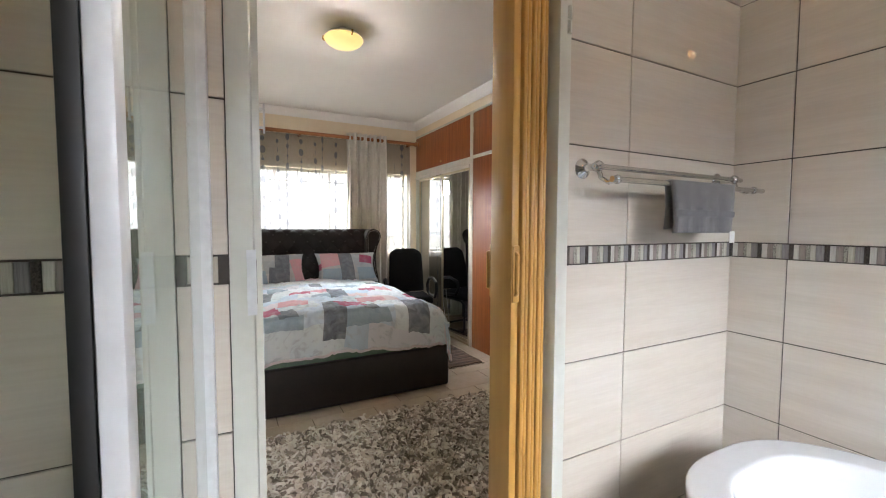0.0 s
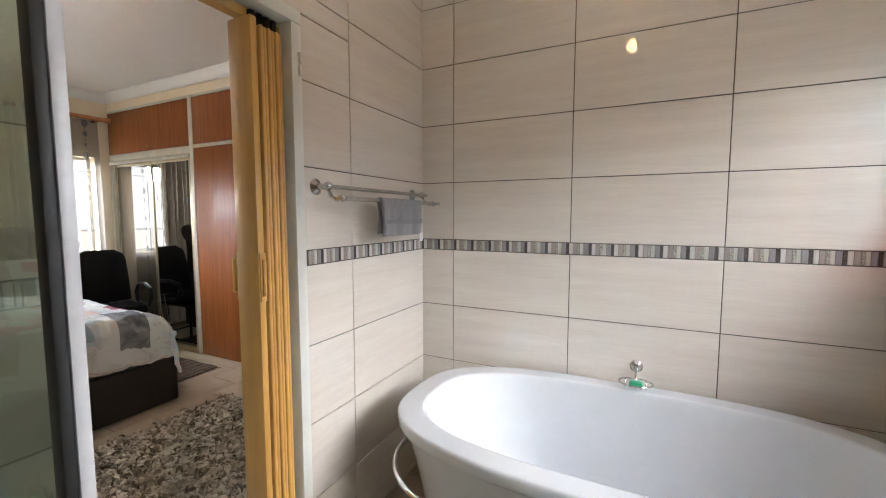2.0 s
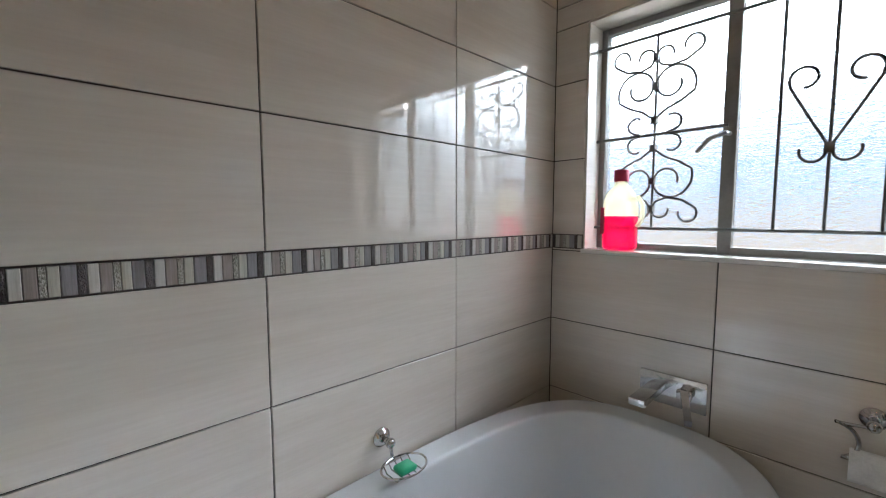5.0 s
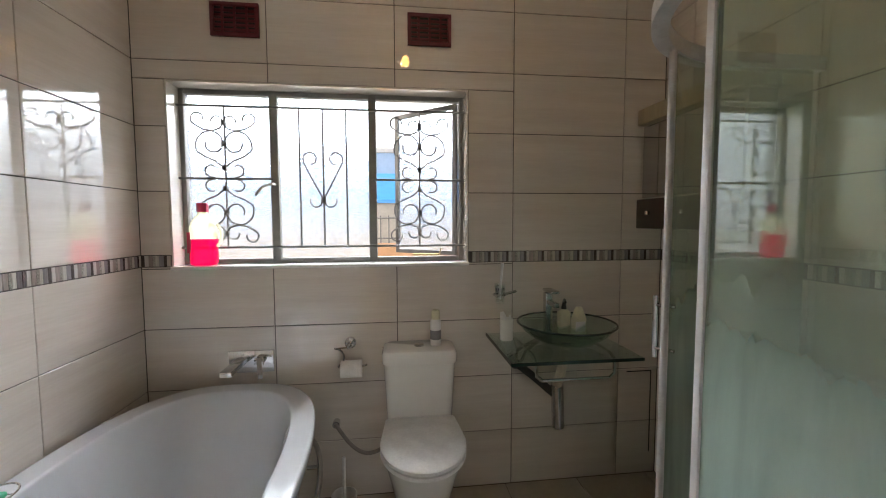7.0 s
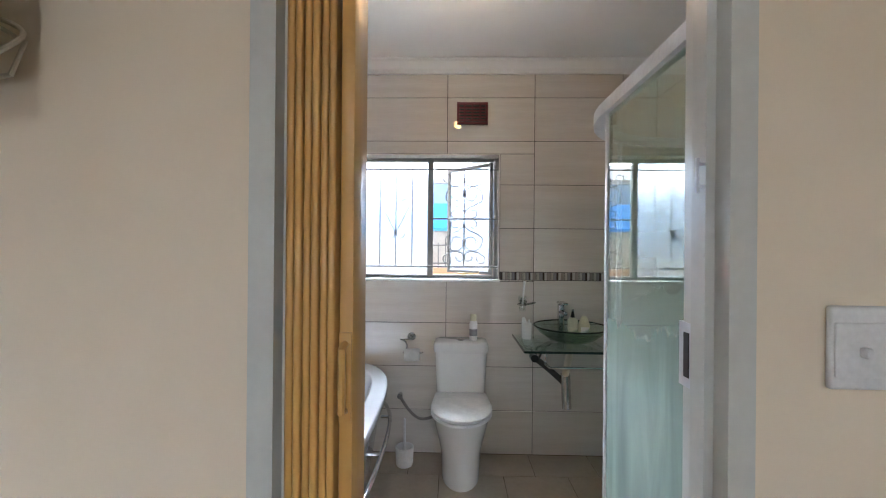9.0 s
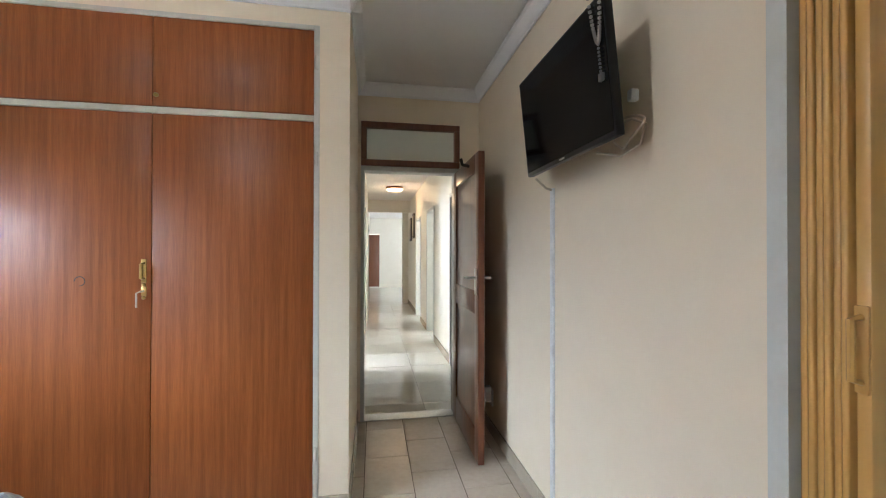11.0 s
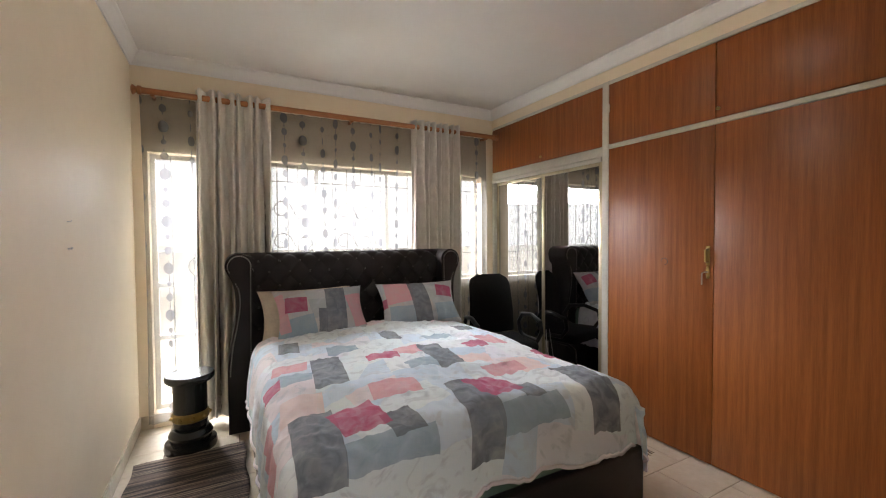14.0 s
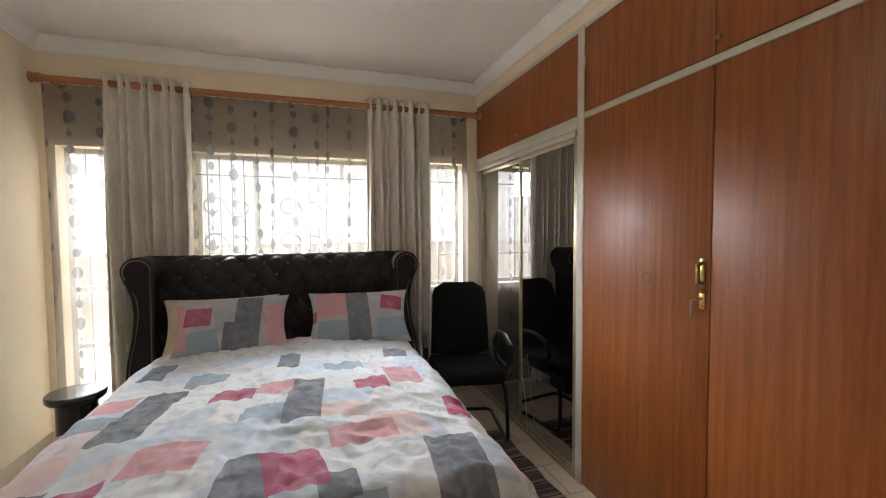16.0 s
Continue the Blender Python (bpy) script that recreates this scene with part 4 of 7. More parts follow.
# ---- bedroom windows ----
wb = thing("window_bedroom", ((VX2 + VX3) / 2, BY1 + 0.12, 0.95), "wide steel bedroom window with burglar bars", "window", "", "structure")
wy = BY1 + 0.12
for x in (VX2 + 0.015, -1.27, -0.62, VX3 - 0.015):
    part("mullion", B(x - 0.02, wy - 0.02, 0.95, x + 0.02, wy + 0.02, VZ), TRIM_PAINT, wb)
for z in (0.95, VZ - 0.035):
    part("rail", B(VX2, wy - 0.018, z, VX3, wy + 0.018, z + 0.035), TRIM_PAINT, wb)
for a, b in ((VX2, -1.27), (-1.27, -0.62), (-0.62, VX3)):
    part("pane", B(a + 0.03, wy - 0.003, 0.985, b - 0.03, wy + 0.003, VZ - 0.035), PANE, wb).visible_shadow = False
    for i in range(1, 5):
        x = a + (b - a) * i / 5
        part("guard_bar", T([(x, wy - 0.05, 0.96), (x, wy - 0.05, VZ - 0.02)], 0.005, 6), IRON, wb)
    c = (a + b) / 2
    for s in (-1, 1):
        for z in (1.35, 1.62):
            part("guard_scroll", T([(c + s * x, wy - 0.062, z + q) for x, q in spiral(0.09, 0, 0.085, math.pi, s * 0.9)], 0.005, 6), IRON, wb)
for z in (1.22, 1.86):
    part("guard_bar", T([(VX2, wy - 0.05, z), (VX3, wy - 0.05, z)], 0.005, 6), IRON, wb)
wd = thing("window_bedroom_tall", ((VX0 + VX1) / 2, wy, 0.1), "tall glazed steel door window with cross bars", "window", "", "structure")
for x in (VX0 + 0.015, VX1 - 0.015):
    part("mullion", B(x - 0.02, wy - 0.02, 0.1, x + 0.02, wy + 0.02, VZ), TRIM_PAINT, wd)
for z in (0.1, 0.62, 1.02, 1.30, VZ - 0.035):
    part("rail", B(VX0, wy - 0.018, z, VX1, wy + 0.018, z + 0.035), TRIM_PAINT, wd)
part("pane", B(VX0 + 0.03, wy - 0.003, 0.13, VX1 - 0.03, wy + 0.003, VZ - 0.035), PANE, wd).visible_shadow = False
for i in range(1, 5):
    x = VX0 + (VX1 - VX0) * i / 5
    part("guard_bar", T([(x, wy - 0.05, 0.12), (x, wy - 0.05, VZ - 0.02)], 0.005, 6), IRON, wd)
part("guard_scroll", T([(-2.16 + x, wy - 0.062, 1.17 + q) for x, q in spiral(0, 0, 0.08, 0, 0.95, shrink=0.1)], 0.005, 6), IRON, wd)

# ---- outside ----
for nm, y, glow in (("backdrop_sky_yard", -60.0, 1.15), ("backdrop_sky_garden", 60.0, 0.6)):
    SKY_GLOW = glowing("bright_hazy_sky", (0.95, 0.975, 1.0), glow)
    bd_ = bmesh.new()
    bd_.faces.new([bd_.verts.new(p) for p in ((-95, y, -0.2), (95, y, -0.2), (95, y, 48), (-95, y, 48))])
    structure(nm, bd_, SKY_GLOW, "bright hazy sky beyond the yard", "backdrop")
gr = bmesh.new()
bmesh.ops.create_grid(gr, x_segments=8, y_segments=8, size=300, matrix=Matrix.Translation((0, 0, -0.25)))
structure("ground", gr, EARTH, "dry yard ground round the house", "ground")
structure("yard_wall", boxes((-14, -8.2, -0.25, 12, -8.0, 1.0)), PEACH, "peach plastered yard wall", "wall")
fence = thing("yard_fence", (0, -8.1, 1.0), "dark metal fence on the yard wall", "fence")
for i in range(40):
    part("picket", T([(-7 + i * 0.16, -8.1, 0.98), (-7 + i * 0.16, -8.1, 1.55)], 0.012, 6), IRON, fence)
for z in (1.1, 1.5):
    part("fence_rail", T([(-7.1, -8.1, z), (-0.6, -8.1, z)], 0.015, 6), IRON, fence)
shed = thing("blue_shed", (0, -13, -0.25), "blue sheet-metal roofed building across the yard", "building")
part("wall", B(-10, -16, -0.25, 9, -12.2, 2.03), PALE_WALL, shed)
part("roof", extrude_profile(bmesh.new(), [(-11.9, 1.98), (-11.9, 2.08), (-14, 3.08), (-16.3, 2.06), (-16.3, 1.96), (-14, 2.98)], "x", -10.3, 9.3), BLUE, shed)

hs = thing("neighbour_house", (-2, -20, -0.25), "pale blue-grey plastered house behind the blue roof", "building")
part("wall", B(-13, -24, -0.25, 10, -19, 4.6), PALE_BLUE, hs)
part("parapet", B(-13.2, -24.2, 4.601, 10.2, -18.8, 4.8), PALE_WALL, hs, "pale parapet")

# ================= bathroom =================
# bathtub: freestanding oval with a broad flat rim
def oval(cx, cy, a, b, z, k=72, p=2.9):
    out = []
    for i in range(k):
        t = 2 * math.pi * i / k
        c, s = math.cos(t), math.sin(t)
        out.append((cx + a * math.copysign(abs(c) ** (2 / p), c), cy + b * math.copysign(abs(s) ** (2 / p), s), z))
    return out


tub = thing("bathtub", (-0.447, -1.075, 0), "white acrylic freestanding bathtub with a broad rim", "bathtub")
tx, ty, RZ = -0.447, -1.075, 0.635
shell = [(0.30, 0.66, 0.03), (0.33, 0.70, 0.05), (0.36, 0.75, 0.25), (0.39, 0.79, 0.45), (0.415, 0.825, 0.575), (0.432, 0.850, 0.585), (0.438, 0.858, 0.60), (0.438, 0.858, 0.622), (0.4375, 0.8575, 0.628), (0.435, 0.855, RZ - 0.002), (0.431, 0.851, RZ), (0.424, 0.844, RZ + 0.0005),
         (0.362, 0.773, RZ + 0.001), (0.354, 0.764, RZ + 0.0005), (0.349, 0.759, RZ - 0.003), (0.346, 0.755, RZ - 0.010), (0.342, 0.751, RZ - 0.022), (0.332, 0.738, 0.585), (0.30, 0.68, 0.45), (0.275, 0.62, 0.30), (0.24, 0.55, 0.21), (0.15, 0.42, 0.185), (0.02, 0.05, 0.18)]
part("tub_shell", loft(bmesh.new(), [oval(tx, ty, a, b, z) for a, b, z in shell]), ACRYLIC, tub)
part("plinth", loft(bmesh.new(), [oval(tx, ty, 0.31, 0.67, z) for z in (0.0, 0.035)]), BLACK_PLASTIC, tub)
part("drain", L([(0.03, 0), (0.03, 0.006), (0.012, 0.008)], tx, ty - 0.2, cz=0.184), CHROME, tub, "chrome drain")
ring = [(p[0], p[1], 0.42) for p in oval(tx, ty, 0.452, 0.872, 0)]
part("side_rail", T([p for p in ring if p[0] < -0.25], 0.011, 10), CHROME, tub, "chrome towel rail round the tub")
for y in (-0.62, -1.1, -1.55):
    part("rail_post", T([(-0.82, y, 0.42), (-0.895 + 0.05 * abs(y + 1.1), y, 0.42)], 0.009), CHROME, tub)

# wall spout and lever over the bath
tap = thing("bath_mixer", (-0.48, YW, 0.73), "square chrome bath mixer with a wall spout", "tap")
part("plate", B(-0.585, YW, 0.677, -0.375, YW + 0.012, 0.785, r=0.003), CHROME, tap)
sp = bmesh.new()
box(sp, -0.462, YW + 0.012, 0.728, -0.412, YW + 0.21, 0.752, r=0.003)
part("spout", sp, CHROME, tap)
lv = bmesh.new()
tube(lv, [(-0.53, YW + 0.012, 0.745), (-0.53, YW + 0.055, 0.745)], 0.022, 16)
box(lv, -0.552, YW + 0.05, 0.728, -0.508, YW + 0.062, 0.762, r=0.004)
tube(lv, [(-0.53, YW + 0.055, 0.752), (-0.555, YW + 0.13, 0.748), (-0.585, YW + 0.215, 0.728)], [0.016, 0.014, 0.014], 4)
part("lever", lv, CHROME, tap)

# soap dish on the bath wall
dish = thing("soap_dish", (0, -1.087, 0.68), "chrome wire soap dish on the tiled wall", "soap dish")
fl = bmesh.new()
tube(fl, [(-0.001, -1.087, 0.715), (-0.006, -1.087, 0.715), (-0.014, -1.087, 0.715), (-0.02, -1.087, 0.715)], [0.027, 0.027, 0.02, 0.012], 20)
tube(fl, [(-0.018, -1.087, 0.715), (-0.04, -1.087, 0.715)], 0.008)
bmesh.ops.create_uvsphere(fl, u_segments=14, v_segments=10, radius=0.014, matrix=Matrix.Translation((-0.045, -1.087, 0.715)))
tube(fl, [(-0.045, -1.087, 0.71), (-0.05, -1.087, 0.685), (-0.058, -1.087, 0.672)], 0.005)
part("bracket", fl, CHROME, dish)
wires = bmesh.new()
tube(wires, [(-0.105 + 0.048 * math.cos(a), -1.087 + 0.066 * math.sin(a), 0.678) for a in [2 * math.pi * i / 24 for i in range(24)]], 0.003, 6, True)
for q in (-0.04, -0.02, 0, 0.02, 0.04):
    w = 0.048 * math.sqrt(1 - (q / 0.066) ** 2)
    tube(wires, [(-0.105 - w, -1.087 + q, 0.678), (-0.105 - w * 0.6, -1.087 + q, 0.662), (-0.105 + w * 0.6, -1.087 + q, 0.662), (-0.105 + w, -1.087 + q, 0.678)], 0.002, 5)
part("basket", wires, CHROME, dish)
so = bmesh.new()
box(so, -0.128, -1.115, 0.6645, -0.085, -1.062, 0.682, r=0.008, seg=3)
tagged(part("soap_bar", so, SOAP), "worn green bar of soap in the wire dish", "soap")

# towel rail and towel
rail = thing("towel_rail", (-0.45, 0, 1.45), "double chrome towel rail on the tiled wall", "towel rail")
for x in (-0.812, -0.115):
    fb = bmesh.new()
    tube(fb, [(x, 0.0, 1.486), (x, -0.008, 1.486), (x, -0.012, 1.486), (x, -0.022, 1.486)], [0.03, 0.03, 0.024, 0.013], 20)
    tube(fb, [(x, -0.02, 1.486), (x, -0.06, 1.486)], [0.011, 0.011], 12)
    bmesh.ops.create_uvsphere(fb, u_segments=14, v_segments=10, radius=0.017, matrix=Matrix.Translation((x, -0.065, 1.486)))
    tube(fb, [(x, -0.065, 1.482), (x + 0.002, -0.075, 1.452), (x + 0.004, -0.10, 1.438), (x + 0.004, -0.125, 1.442)], 0.007, 8)
    bmesh.ops.create_uvsphere(fb, u_segments=12, v_segments=8, radius=0.013, matrix=Matrix.Translation((x + 0.004, -0.128, 1.443)))
    part("bracket", fb, CHROME, rail)
part("rod", T([(-0.828, -0.065, 1.486), (-0.07, -0.065, 1.486)], 0.0085, 10), CHROME, rail)
part("rod", T([(-0.828, -0.128, 1.443), (-0.05, -0.128, 1.443)], 0.0085, 10), CHROME, rail)


def drape(u, v):
    s = (v - 0.5) * 0.35
    x = -0.58 + 0.32 * u + 0.006 * math.sin(9 * v + 2 * u)
    side = 1 if s > 0 else -1
    z = 1.455 - max(0, abs(s) - 0.015) * (1.0 if s > 0 else 0.93)
    wave = 0.004 * math.sin(14 * u + side) + 0.003 * math.sin(31 * u)
    return (x, -0.128 - side * min(abs(s) * 1.0, 0.013) - wave * min(1, abs(s) * 8), z)


tw = thing("hand_towel", (-0.4, -0.128, 1.3), "grey terry hand towel over the lower rod", "towel")
part("cloth", grid(bmesh.new(), 20, 40, drape), TOWEL, tw).modifiers.new("thick", "SOLIDIFY").thickness = 0.007
part("band", grid(bmesh.new(), 20, 3, lambda u, v: tuple(a + b for a, b in zip(drape(u, 0.80 + 0.055 * v), (0, -0.0045, 0)))), TOWEL_BAND, tw, "woven band of the towel")
part("care_tag", B(-0.285, -0.148, 1.262, -0.257, -0.1465, 1.30), WHITE_PLASTIC, tw)

# toilet
wc = thing("toilet", (-1.29, YW, 0), "white ceramic close-coupled toilet with closed lid", "toilet")
cx = -1.293
def rr(x0, x1, y0, y1, z, r, k=6):
    out = []
    for (ax, ay, a) in ((x1 - r, y1 - r, 0), (x0 + r, y1 - r, 90), (x0 + r, y0 + r, 180), (x1 - r, y0 + r, 270)):
        out += [(px, py, z) for px, py in arc(ax, ay, r, a, a + 90, k)]
    return out
part("cistern", loft(bmesh.new(), [rr(cx - w, cx + w, YW + 0.012, YW + d, z, 0.035) for w, d, z in ((0.145, 0.15, 0.43), (0.157, 0.16, 0.455), (0.17, 0.175, 0.735))]), CERAMIC, wc)
part("cistern_lid", loft(bmesh.new(), [rr(cx - w, cx + w, YW + 0.008, YW + d, z, 0.036) for w, d, z in ((0.174, 0.186, 0.738), (0.178, 0.19, 0.745), (0.178, 0.19, 0.785), (0.172, 0.184, 0.80), (0.155, 0.168, 0.806))]), CERAMIC, wc)
part("flush_button", L([(0.024, 0), (0.024, 0.008), (0.02, 0.010), (0.004, 0.011)], cx, YW + 0.10, 20, 0.805), CHROME, wc)
def seat_ring(w, y0, y1, z, k=28):
    ym = y0 + (y1 - y0) * 0.45
    out = [(cx + w * 0.9, y0, z)] + [(cx + w * math.cos(a), ym + (y1 - ym) * math.sin(a), z) for a in [math.pi * i / k for i in range(k + 1)]] + [(cx - w * 0.9, y0, z)]
    return out
yb, yf = YW + 0.163, YW + 0.588
part("bowl", loft(bmesh.new(), [seat_ring(w, y0, y1, z) for w, y0, y1, z in ((0.118, YW + 0.06, YW + 0.45, 0.0), (0.122, YW + 0.06, YW + 0.455, 0.06), (0.126, YW + 0.06, YW + 0.48, 0.18),
     (0.150, YW + 0.05, YW + 0.53, 0.29), (0.170, YW + 0.03, YW + 0.565, 0.375), (0.175, YW + 0.02, YW + 0.58, 0.425))]), CERAMIC, wc)
part("seat", loft(bmesh.new(), [seat_ring(w, yb, y1, z) for w, y1, z in ((0.176, yf - 0.004, 0.428), (0.184, yf + 0.006, 0.432), (0.184, yf + 0.006, 0.446), (0.178, yf, 0.45))]), WHITE_PLASTIC, wc)
part("lid", loft(bmesh.new(), [seat_ring(w, yb, y1, z) for w, y1, z in ((0.176, yf, 0.452), (0.184, yf + 0.008, 0.456), (0.184, yf + 0.008, 0.468), (0.176, yf - 0.004, 0.476), (0.12, yf - 0.08, 0.48))]), WHITE_PLASTIC, wc)
for s in (-1, 1):
    part("hinge", T([(cx + s * 0.08, yb - 0.008, 0.462), (cx + s * 0.05, yb - 0.008, 0.462)], 0.011), CHROME, wc)
part("inlet_hose", T([(-1.15 + 0.27 * f, YW + 0.05 + 0.02 * math.sin(f * 3), 0.30 - 0.045 * math.sin(f * math.pi * 1.1) + 0.10 * f ** 3) for f in [k / 16 for k in range(17)]], 0.010), GREY_HOSE, wc, "grey braided inlet hose")
part("inlet_valve", T([(-0.88, YW + 0.001, 0.40), (-0.88, YW + 0.04, 0.40)], 0.018, 12), CHROME, wc)

can = thing("spray_can", (-1.375, YW + 0.1, 0.806), "white and grey aerosol can on the cistern", "spray can")
part("body", L([(0.024, 0), (0.026, 0.004), (0.026, 0.115), (0.019, 0.13)], -1.375, YW + 0.1, 20, 0.807), WHITE_PLASTIC, can)
part("printed_band", L([(0.0264, 0.03), (0.0264, 0.075)], -1.375, YW + 0.1, 20, 0.807), TOWEL_BAND, can, "grey printed band")
part("cap", L([(0.021, 0.128), (0.021, 0.165), (0.016, 0.172)], -1.375, YW + 0.1, 20, 0.807), PALE_PLASTIC, can, "beige cap")

roll = thing("toilet_roll_holder", (-0.955, YW, 0.8), "chrome toilet roll holder on the wall", "roll holder")
rh = bmesh.new()
tube(rh, [(-0.955, YW, 0.805), (-0.955, YW + 0.008, 0.805), (-0.955, YW + 0.014, 0.805), (-0.955, YW + 0.02, 0.805)], [0.028, 0.028, 0.022, 0.012], 20)
tube(rh, [(-0.955, YW + 0.018, 0.805), (-0.955, YW + 0.06, 0.805)], 0.01, 10)
bmesh.ops.create_uvsphere(rh, u_segments=12, v_segments=8, radius=0.015, matrix=Matrix.Translation((-0.955, YW + 0.065, 0.805)))
part("bracket", rh, CHROME, roll)
part("arm", T([(-0.955, YW + 0.065, 0.80), (-0.90, YW + 0.07, 0.797)] + [(x, YW + 0.072, z) for x, z in arc(-0.885, 0.752, 0.046, 90, 250, 12)] + [(-0.94, YW + 0.072, 0.708), (-1.03, YW + 0.072, 0.708), (-1.04, YW + 0.072, 0.714)], 0.005), CHROME, roll)
pr = bmesh.new()
tube(pr, [(-0.915, YW + 0.072, 0.695), (-1.015, YW + 0.072, 0.695)], 0.042, 28)
tagged(part("toilet_roll", pr, PAPER), "white toilet paper roll on the holder", "toilet paper")

# basin: glass shelf, glass bowl, tap
shelf = thing("basin_shelf", (-1.935, YW, 0.82), "dark green glass basin shelf on a chrome bracket", "shelf")
part("plate", B(-2.225, YW + 0.012, 0.818, -1.648, YW + 0.478, 0.83, r=0.002), GLASS_GREEN, shelf)
part("front_edge", B(-2.225, YW + 0.476, 0.8175, -1.648, YW + 0.481, 0.8305), GLASS_EDGE, shelf, "dark polished front edge")
part("side_edge", B(-1.650, YW + 0.012, 0.8175, -1.645, YW + 0.476, 0.8305), GLASS_EDGE, shelf, "dark polished side edge")
for x in (-1.80, -2.17):
    part("bracket_arm", T([(x, YW + 0.01, 0.80), (x, YW + 0.30, 0.80)], 0.008), CHROME, shelf)
part("towel_bar", T([(-1.80, YW + 0.30, 0.80), (-1.80, YW + 0.34, 0.78), (-1.80, YW + 0.35, 0.72), (-1.82, YW + 0.35, 0.70), (-2.14, YW + 0.35, 0.70), (-2.165, YW + 0.35, 0.72), (-2.17, YW + 0.34, 0.78), (-2.17, YW + 0.30, 0.80)], 0.008), CHROME, shelf)
bowl = thing("glass_basin", (-1.97, YW + 0.26, 0.83), "round green glass bowl basin", "basin")
bowl_prof = [(r_ * 1.1, z_ * 0.85) for r_, z_ in [(0.02, 0.008), (0.06, 0.01), (0.12, 0.04), (0.17, 0.085), (0.20, 0.125), (0.206, 0.125), (0.175, 0.08), (0.125, 0.033), (0.065, 0.004), (0.02, 0.001)]]
part("bowl", L(bowl_prof, -1.97, YW + 0.262, 44, 0.831), GLASS_GREEN, bowl)
part("rim", T([(-1.97 + 0.2235 * math.cos(a), YW + 0.262 + 0.2235 * math.sin(a), 0.9375) for a in [2 * math.pi * i / 44 for i in range(44)]], 0.0045, 6, True), GLASS_EDGE, bowl, "dark rounded rim")
part("drain", L([(0.024, 0), (0.024, 0.006), (0.01, 0.008)], -1.97, YW + 0.262, 16, 0.842), CHROME, bowl)
bt = thing("basin_mixer", (-1.965, YW + 0.05, 0.83), "tall chrome basin mixer", "tap")
part("body", B(-1.985, YW + 0.03, 0.83, -1.945, YW + 0.07, 1.045, r=0.006), CHROME, bt)
part("spout", B(-1.978, YW + 0.06, 0.985, -1.952, YW + 0.17, 1.01, r=0.004), CHROME, bt)
part("lever", B(-1.988, YW + 0.028, 1.05, -1.942, YW + 0.15, 1.064, r=0.004), CHROME, bt)
waste = thing("basin_waste", (-1.97, YW + 0.2, 0.6), "basin waste trap with cream pipe and chrome sleeve", "pipe")
part("tail_pipe", T([(-1.97, YW + 0.26, 0.816), (-1.965, YW + 0.25, 0.74), (-1.955, YW + 0.22, 0.64), (-1.955, YW + 0.20, 0.6)], 0.022, 14), PILLOW_CREAM, waste, "cream plastic pipe")
part("trap_sleeve", T([(-1.957, YW + 0.20, 0.62), (-1.97, YW + 0.19, 0.40)], 0.03, 16), CHROME, waste, "chrome bottle sleeve")
part("elbow", T([(-1.955, YW + 0.20, 0.56), (-1.88, YW + 0.12, 0.62), (-1.82, YW + 0.05, 0.66), (-1.80, YW + 0.002, 0.665)], 0.02, 14), RUBBER_HOSE, waste)
part("valve", T([(-1.79, YW + 0.002, 0.68), (-1.79, YW + 0.07, 0.68)], 0.026, 14), BLACK_PLASTIC, waste)
for dx in (0, 0.05):
    part("supply_hose", T([(-1.80 - dx * 0.5, YW + 0.04, 0.68), (-1.80 - dx, YW + 0.06, 0.75), (-1.94 - dx * 0.3, YW + 0.05, 0.815)], 0.008), RUBBER_HOSE, waste)
cup = thing("toothbrush_mug", (-1.72, YW + 0.14, 0.83), "white ceramic mug holding a toothbrush and paste", "mug")
part("mug", L([(0.03, 0), (0.033, 0.004), (0.034, 0.105), (0.031, 0.106), (0.029, 0.01), (0.004, 0.009)], -1.72, YW + 0.14, 22, 0.83), CERAMIC, cup)
part("paste_tube", T([(-1.72, YW + 0.14, 0.845), (-1.705, YW + 0.13, 0.945), (-1.70, YW + 0.128, 0.965)], [0.012, 0.015, 0.009], 10), WHITE_PLASTIC, cup)
part("toothbrush", T([(-1.725, YW + 0.15, 0.845), (-1.735, YW + 0.15, 0.955)], 0.005), WHITE_PLASTIC, cup)
disp = thing("soap_dispenser", (-2.03, YW + 0.12, 0.83), "cream bottle with a black pump on the shelf", "bottle")
part("bottle", loft(bmesh.new(), [rr(-2.03 - w, -2.03 + w, YW + 0.10 - w * 0.6, YW + 0.10 + w * 0.6, z, w * 0.4, 4) for w, z in ((0.03, 0.831), (0.032, 0.84), (0.032, 0.95), (0.012, 0.968))]), PALE_PLASTIC, disp)
part("pump", T([(-2.03, YW + 0.1, 0.966), (-2.03, YW + 0.1, 1.005), (-2.028, YW + 0.11, 1.012), (-2.02, YW + 0.14, 1.006)], [0.015, 0.007, 0.009, 0.006], 10), BLACK_PLASTIC, disp)
lot = thing("lotion_bottle", (-2.09, YW + 0.14, 0.83), "squat cream lotion bottle on the shelf", "bottle")
part("bottle", loft(bmesh.new(), [rr(-2.095 - w, -2.095 + w, YW + 0.13 - w * 0.55, YW + 0.13 + w * 0.55, z, w * 0.45, 4) for w, z in ((0.036, 0.831), (0.04, 0.84), (0.038, 0.92), (0.022, 0.965), (0.014, 0.98))]), PALE_PLASTIC, lot)
part("label", B(-2.12, YW + 0.152, 0.86, -2.07, YW + 0.1535, 0.91), WHITE_PLASTIC, lot)
hold = thing("toothbrush_holder", (-1.70, YW, 1.05), "chrome and glass tumbler holder with a toothbrush on the wall", "toothbrush holder")
hb = bmesh.new()
tube(hb, [(-1.72, YW, 1.06), (-1.72, YW + 0.015, 1.06)], 0.025, 18)
tube(hb, [(-1.72, YW + 0.015, 1.06), (-1.72, YW + 0.06, 1.05)], 0.008)
